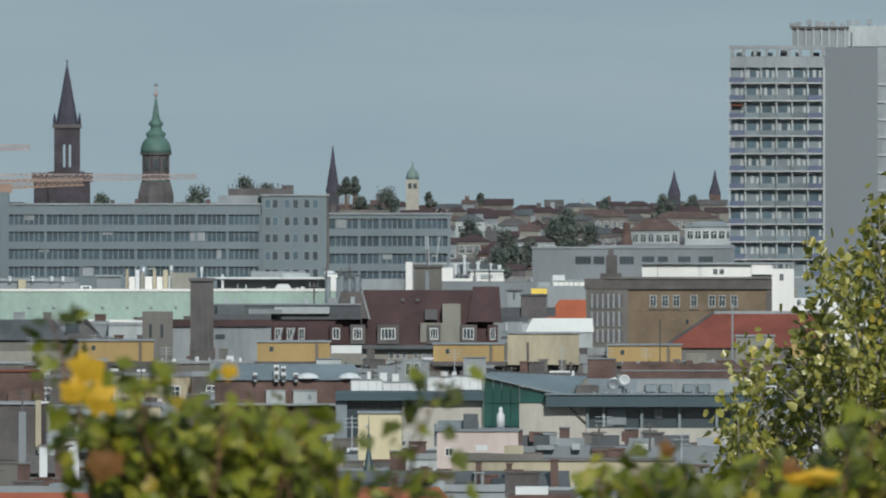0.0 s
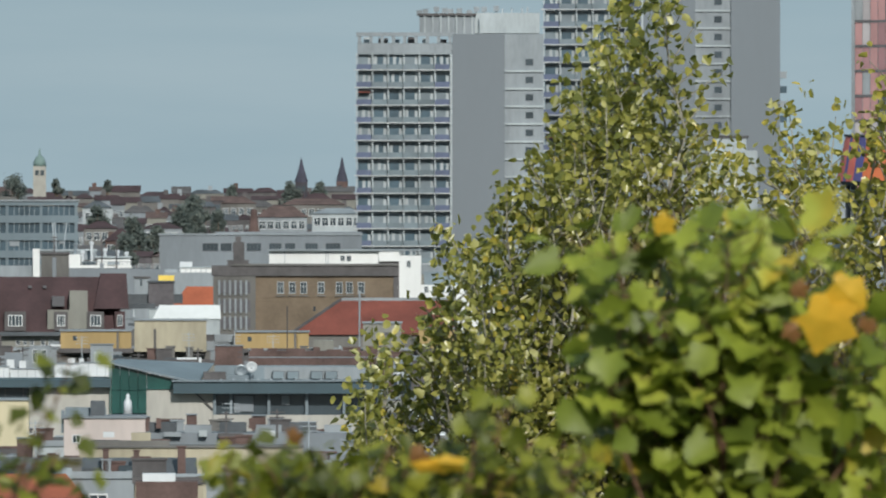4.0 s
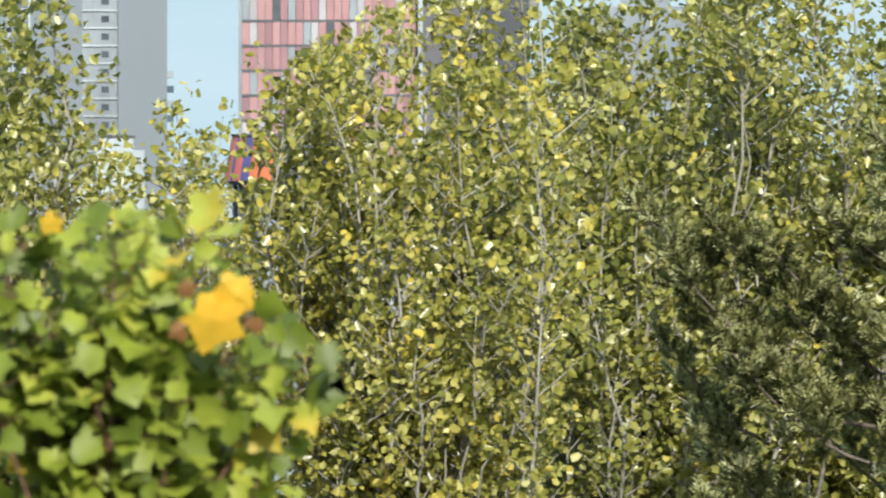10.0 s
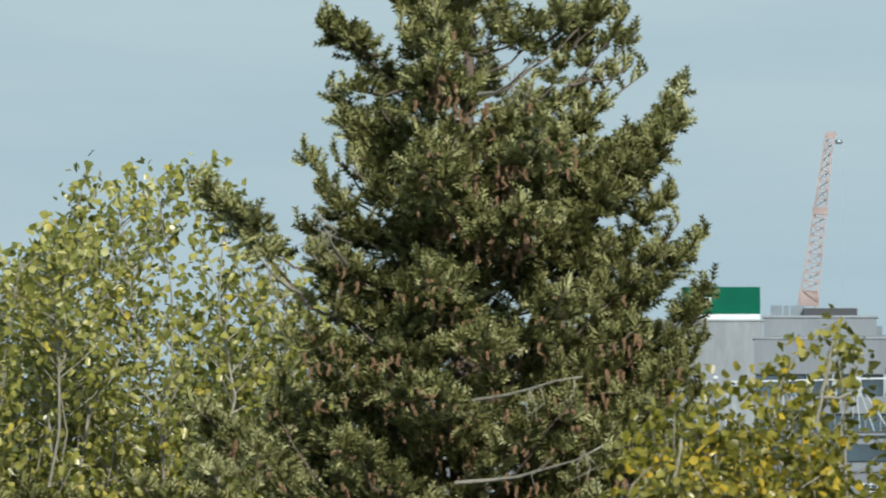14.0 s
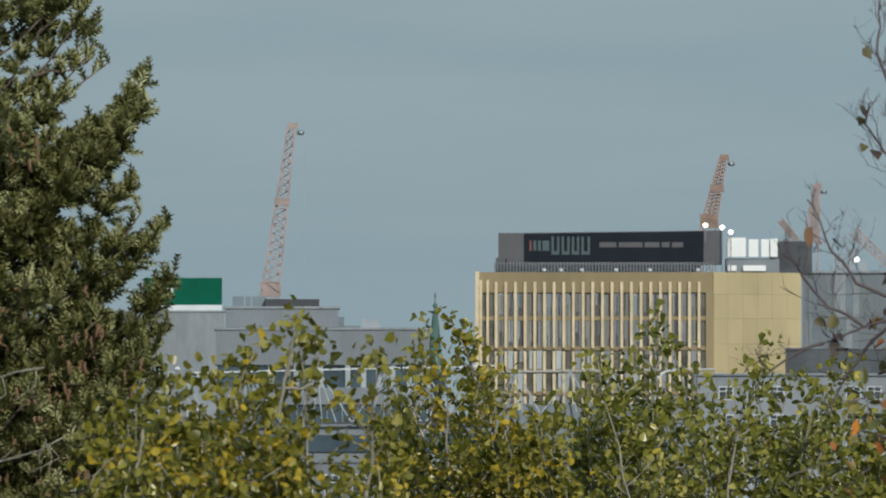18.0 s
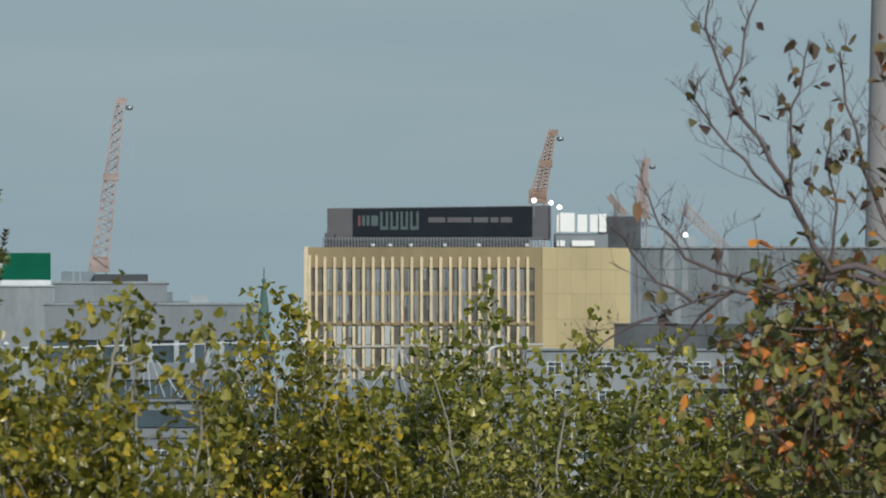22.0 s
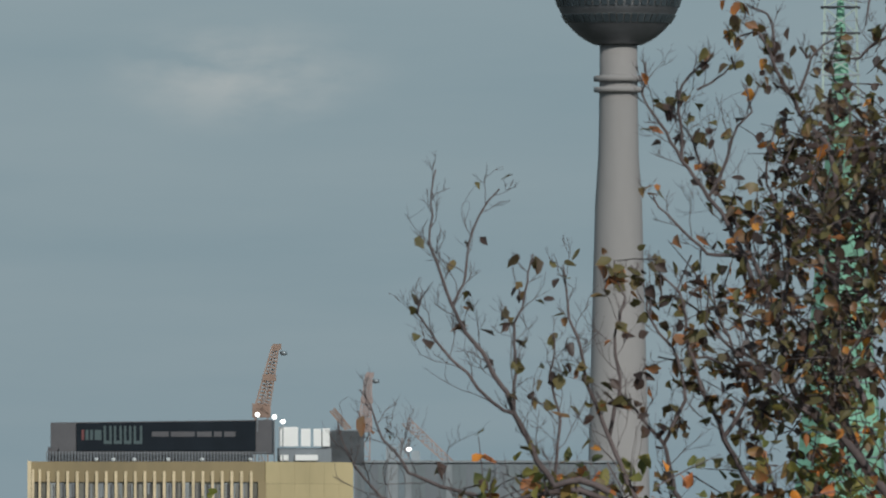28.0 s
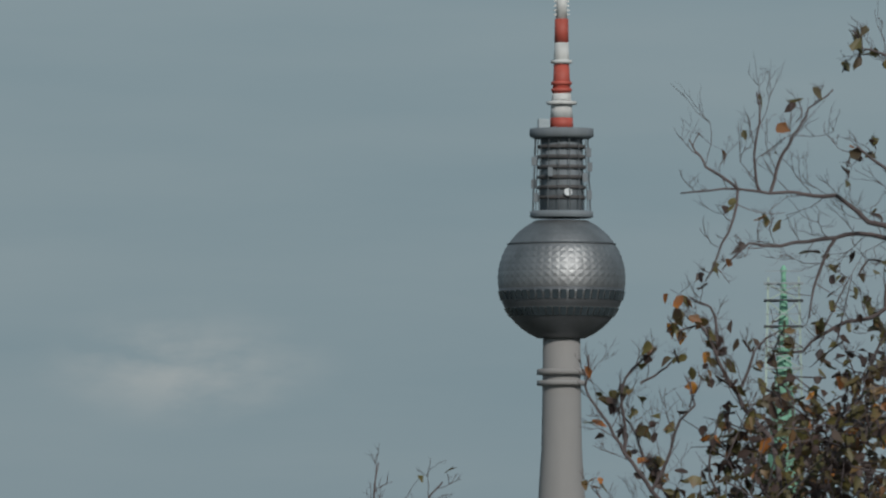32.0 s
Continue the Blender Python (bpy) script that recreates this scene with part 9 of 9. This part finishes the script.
poplar(5060, 78, [(4790, 240), (4830, 195), (4858, 120), (4872, 150), (4900, 200), (4935, 125), (4950, 160), (4975, 180), (5000, 50), (5010, 78), (4992, 105), (5040, 190), (5085, 180), (5130, 190), (5164, 100), (5176, 130), (5215, 190), (5260, 150), (5290, 140), (5330, 130), (5360, 170), (5390, 220), (5440, 200), (5490, 190), (5530, 230), (5580, 210), (5630, 130), (5660, 60), (5700, 130), (5740, 200)],
       "dark green poplar top before the gold tower", L_POPLARDK, 28, v_floor=680, fill=270, span=(4770, 5720), fill_top=225, wide=0.8, size=0.034, dense=1.2, gap=-0.3, run=1.2)

CROOKED = [
    ([(6340, 332, 0.0), (6186, 198, 0.0), (6081, 150, 0.0), (5955, 126, 0.0), (5859, 99, 0.0), (5772, 90, 0.0), (5695, 34, 0.0)], 0.026, 0.30),
    ([(5772, 90, -0.2), (5676, 44, -0.2), (5599, 34, -0.2), (5513, 58, -0.2), (5426, 58, -0.2), (5354, 78, -0.2), (5282, 107, -0.2)], 0.013, 0.15),
    ([(5513, 58, -0.2), (5397, 25, -0.2), (5340, 1, -0.2), (5301, -52, -0.2), (5282, -91, -0.2), (5253, -148, -0.2)], 0.007, 0.08),
    ([(5282, 107, -0.2), (5224, 131, -0.2), (5176, 169, -0.2)], 0.006, 0.05),
    ([(5354, 78, -0.2), (5292, 44, -0.2), (5244, -14, -0.2), (5215, -91, -0.2)], 0.006, 0.04),
    ([(5426, 58, -0.2), (5369, 102, -0.2), (5320, 169, -0.2), (5282, 236, -0.2)], 0.007, 0.10),
    ([(5695, 34, -0.3), (5599, 25, -0.3), (5566, -23, -0.3), (5527, -105, -0.3), (5489, -177, -0.3), (5441, -249, -0.3), (5417, -297, -0.3), (5388, -379, -0.3), (5383, -456, -0.3), (5388, -538, -0.3)], 0.012, 0.14),
    ([(5417, -297, -0.3), (5441, -350, -0.3), (5465, -456, -0.3), (5501, -504, -0.3)], 0.005, 0.08),
    ([(5527, -105, -0.3), (5445, -177, -0.3), (5388, -235, -0.3), (5354, -283, -0.3), (5364, -321, -0.3)], 0.006, 0.20),
    ([(5527, -105, -0.3), (5532, -187, -0.3), (5527, -264, -0.3), (5551, -341, -0.3), (5561, -389, -0.3)], 0.006, 0.42),
    ([(5599, 25, -0.1), (5609, -91, -0.1), (5590, -177, -0.1), (5599, -244, -0.1)], 0.006, 0.35),
    ([(5772, 90, -0.1), (5734, 34, -0.1), (5695, -62, -0.1), (5652, -167, -0.1), (5638, -244, -0.1), (5619, -331, -0.1), (5614, -369, -0.1)], 0.010, 0.50),
    ([(5695, -62, 0.0), (5715, -167, 0.0), (5705, -244, 0.0), (5724, -312, 0.0), (5705, -379, 0.0)], 0.007, 0.50),
    ([(5859, 99, 0.1), (5811, 34, 0.1), (5792, -52, 0.1), (5744, -110, 0.1), (5695, -167, 0.1)], 0.010, 0.50),
    ([(5792, -52, 0.1), (5830, -129, 0.1), (5806, -225, 0.1), (5763, -312, 0.1), (5734, -369, 0.1)], 0.007, 0.40),
    ([(6186, 198, 0.1), (6013, 83, 0.1), (5945, 25, 0.1), (5897, -62, 0.1), (5859, -148, 0.1), (5830, -244, 0.1), (5820, -321, 0.1), (5763, -389, 0.1)], 0.013, 0.50),
    ([(5897, -62, 0.1), (5945, -148, 0.1), (5907, -244, 0.1), (5878, -341, 0.1)], 0.008, 0.55),
    ([(6301, 236, 0.2), (6147, -14, 0.2), (6081, -91, 0.2), (6013, -167, 0.2), (5994, -264, 0.2), (5945, -389, 0.2), (5897, -485, 0.2), (5849, -571, 0.2), (5801, -639, 0.2)], 0.016, 0.50),
    ([(5945, -389, 0.1), (5869, -389, 0.1), (5811, -446, 0.1), (5772, -494, 0.1)], 0.007, 0.50),
    ([(5994, -264, 0.2), (6013, -389, 0.2), (5974, -514, 0.2), (5989, -610, 0.2)], 0.008, 0.55),
    ([(6081, -91, 0.2), (5955, -167, 0.2), (5869, -206, 0.2), (5782, -206, 0.2)], 0.008, 0.50),
    ([(6013, -167, 0.2), (5917, -216, 0.2), (5859, -283, 0.2), (5820, -312, 0.2)], 0.006, 0.45),
    ([(6147, -14, 0.3), (6090, -225, 0.3), (6080, -389, 0.3), (6051, -533, 0.3), (6061, -629, 0.3)], 0.012, 0.65),
    ([(6081, 150, 0.3), (5994, 44, 0.3), (5955, -52, 0.3), (5974, -129, 0.3)], 0.009, 0.60),
    ([(6159, -104, 0.1), (6101, -392, 0.1), (6082, -585, 0.1), (6024, -662, 0.1), (5986, -729, 0.1), (5957, -787, 0.1), (5899, -772, 0.1)], 0.012, 0.35),
    ([(5986, -729, 0.1), (5976, -816, 0.1), (5938, -835, 0.1)], 0.005, 0.30),
    ([(5948, -344, 0.0), (5871, -489, 0.0), (5823, -556, 0.0), (5784, -623, 0.0), (5753, -676, 0.0), (5760, -729, 0.0)], 0.008, 0.16),
    ([(5823, -556, 0.0), (5818, -642, 0.0), (5851, -719, 0.0), (5880, -748, 0.0)], 0.006, 0.22),
    ([(5851, -681, 0.0), (5899, -710, 0.0), (5919, -729, 0.0)], 0.004, 0.30),
    ([(5871, -489, 0.0), (5909, -585, 0.0), (5948, -642, 0.0), (5938, -691, 0.0)], 0.006, 0.40),
    ([(6024, -662, 0.1), (6053, -739, 0.1), (6101, -777, 0.1)], 0.006, 0.50),
    ([(6351, -104, 0.2), (6313, -489, 0.2), (6285, -729, 0.2), (6246, -662, 0.2), (6198, -618, 0.2), (6149, -604, 0.2)], 0.011, 0.50),
    ([(6448, -392, 0.1), (6351, -777, 0.1), (6285, -816, 0.1), (6217, -792, 0.1), (6140, -739, 0.1), (6082, -729, 0.1)], 0.012, 0.40),
    ([(6448, -777, 0.0), (6351, -931, 0.0), (6285, -941, 0.0), (6198, -941, 0.0), (6101, -926, 0.0), (6044, -931, 0.0), (5996, -883, 0.0)], 0.011, 0.20),
    ([(6351, -931, -0.1), (6255, -969, -0.1), (6198, -1017, -0.1), (6121, -1022, -0.1), (6024, -1027, -0.1), (5923, -1019, -0.1)], 0.010, 0.14),
    ([(6024, -1027, -0.1), (5996, -931, -0.1), (5967, -864, -0.1)], 0.005, 0.20),
    ([(6024, -1027, -0.1), (5967, -1066, -0.1), (5948, -1094, -0.1), (5938, -1114, -0.1)], 0.005, 0.12),
    ([(6063, -1022, -0.1), (6053, -1085, -0.1), (6063, -1162, -0.1), (6058, -1200, -0.1)], 0.005, 0.16),
    ([(6082, -1022, -0.1), (6106, -1094, -0.1), (6121, -1123, -0.1), (6149, -1171, -0.1), (6193, -1205, -0.1)], 0.006, 0.30),
    ([(6198, -941, 0.0), (6159, -854, 0.0), (6149, -796, 0.0)], 0.006, 0.20),
    ([(6351, -931, 0.0), (6313, -1017, 0.0), (6285, -1066, 0.0), (6236, -1104, 0.0), (6217, -1066, 0.0)], 0.008, 0.40),
    ([(6428, -1066, 0.0), (6332, -1239, 0.0), (6285, -1267, 0.0), (6246, -1277, 0.0), (6226, -1311, 0.0)], 0.006, 0.30),
    ([(6285, -816, 0.1), (6294, -892, 0.1), (6255, -902, 0.1), (6236, -873, 0.1)], 0.006, 0.40),
    ([(6255, -200, 0.2), (6198, -392, 0.2), (6159, -527, 0.2), (6121, -604, 0.2), (6101, -681, 0.2)], 0.011, 0.55),
    ([(6198, -392, 0.2), (6101, -489, 0.2), (6024, -556, 0.2), (5986, -585, 0.2)], 0.008, 0.50),
]
autumn_tree(6280, 60, CROOKED, "half-bare autumn tree with rust and brown leaves", 51, 420,
            [(5520, 130, 55, 50), (5620, 120, 70, 55), (5720, 120, 70, 55), (5560, 230, 90, 60), (5660, 240, 100, 60), (5780, 230, 90, 60), (5900, 170, 80, 80), (6060, 60, 60, 130), (6150, 140, 80, 120), (5960, 260, 120, 60), (5560, 340, 110, 50), (5720, 350, 120, 50), (5880, 370, 120, 50),
             (5990, -300, 110, 100), (6070, -390, 70, 90), (6140, -280, 60, 120), (6070, -150, 80, 80), (6190, -480, 50, 80), (6150, -560, 70, 80), (6230, -600, 50, 80), (6080, -500, 60, 60)], 1480)
ORIGIN[:] = WEST


# ---- small things on the roofs ----
def roof_clutter():
    """Boxes, flues and aerials that stand on the flat roofs."""

    def crate(name, u0, u1, v0, v1, d, m, label, cat, lid=None, deep=2.4):
        s = Site(name, u0, u1, d, label, cat, "roof boxes")
        s.slab("body", u0, u1, v0, v1, 0, deep, m)
        s.slab("lid", u0 - 0.8, u1 + 0.8, v0 - 1.5, v0, -0.1, deep + 0.1, lid or M_GREYLT)
        s.slab("curb", u0 + 1, u1 - 1, v1, v1 + 14, 0.2, deep - 0.2, M_GREY)
        return s

    # white plant boxes and a tarpaulin along the edge of the teal-glazed house
    for u0, u1, v0, v1 in ((622, 676, 673, 692), (678, 745, 677, 692), (756, 800, 668, 692), (802, 852, 666, 690)):
        s = crate("white_plant_box", u0, u1, v0, v1, 1316, M_WHITEMETAL, "long white metal plant box on a flat roof", "roof box")
        for i in range(int((u1 - u0) // 16)):
            s.slab("panel_seam", u0 + 14 + 15 * i, u0 + 14.8 + 15 * i, v0 + 1, v1, -0.04, -0.004, M_STEEL)
    # slender flues and aerials that break the roof lines
    for u, v0, v1, d in ((612, 640, 690, 1500), (660, 655, 700, 1450), (700, 638, 690, 1500), (742, 632, 680, 1560), (905, 648, 690, 1500), (1010, 640, 680, 1560), (1090, 642, 690, 1500),
                         (556, 500, 560, 2000), (578, 470, 545, 2050), (604, 474, 545, 2050), (618, 468, 545, 2050), (756, 440, 480, 2280), (840, 446, 490, 2360), (866, 452, 500, 2360),
                         (300, 640, 690, 1450), (250, 655, 700, 1450), (90, 690, 730, 1140), (40, 690, 730, 1140), (560, 792, 850, 1010), (1060, 752, 800, 1080), (1150, 748, 800, 1080)):
        s = Site("roof_aerial", u - 5, u + 5, d, "thin steel aerial with short cross bars", "aerial", "roof aerials")
        w = 0.05 + 0.00004 * d
        part("pole", beam(bmesh.new(), (0, 0, s.z(v1)), (0, 0, s.z(v0)), w), M_STONE, s.ob)
        h = s.z(v0) - s.z(v1)
        for k in range(2):
            part("cross_bar", beam(bmesh.new(), (-0.5, 0, s.z(v1) + h * (0.72 + 0.18 * k)), (0.5, 0, s.z(v1) + h * (0.72 + 0.18 * k)), w * 0.6), M_STONE, s.ob)
        part("foot", box(bmesh.new(), -0.25, 0.25, -0.25, 0.25, 0, s.z(v1) + 0.05), M_GREY, s.ob)
    # low ridge walls, hatches and red brick stumps between the houses
    for u0, u1, v0, d, m, label in ((1040, 1090, 636, 1600, M_BRICK, "low red brick stump wall on a flat roof"),
                                    (990, 1008, 758, 1150, M_BRICK, "square brick chimney block"), (905, 925, 762, 1150, M_BRICK, "square brick chimney block"), (1105, 1130, 760, 1150, M_BRICK, "square brick chimney block"),
                                    (700, 760, 640, 1560, M_GREYLT, "pale roof hatch house"), (820, 860, 634, 1600, M_GREYLT, "pale roof hatch house"), (560, 604, 636, 1600, M_WHITE, "pale roof hatch house"),
                                    (330, 372, 700, 1300, M_TAN, "weathered roof hatch house"), (420, 450, 728, 1250, M_WHITE, "pale roof hatch house"), (690, 716, 800, 1020, M_BRICK, "square brick chimney block"), (560, 584, 826, 1000, M_BRICK, "square brick chimney block"),
                                    (250, 280, 812, 1000, M_BRICK, "square brick chimney block"), (330, 352, 842, 960, M_BRICK, "square brick chimney block")):
        s = Site("roof_block", u0, u1, d, label, "roof block", "roof blocks")
        s.slab("body", u0, u1, v0, None, 0, 1.6, m)
        s.slab("cap", u0 - 1.5, u1 + 1.5, v0 - 2, v0, -0.15, 1.75, M_GREY)


roof_clutter()
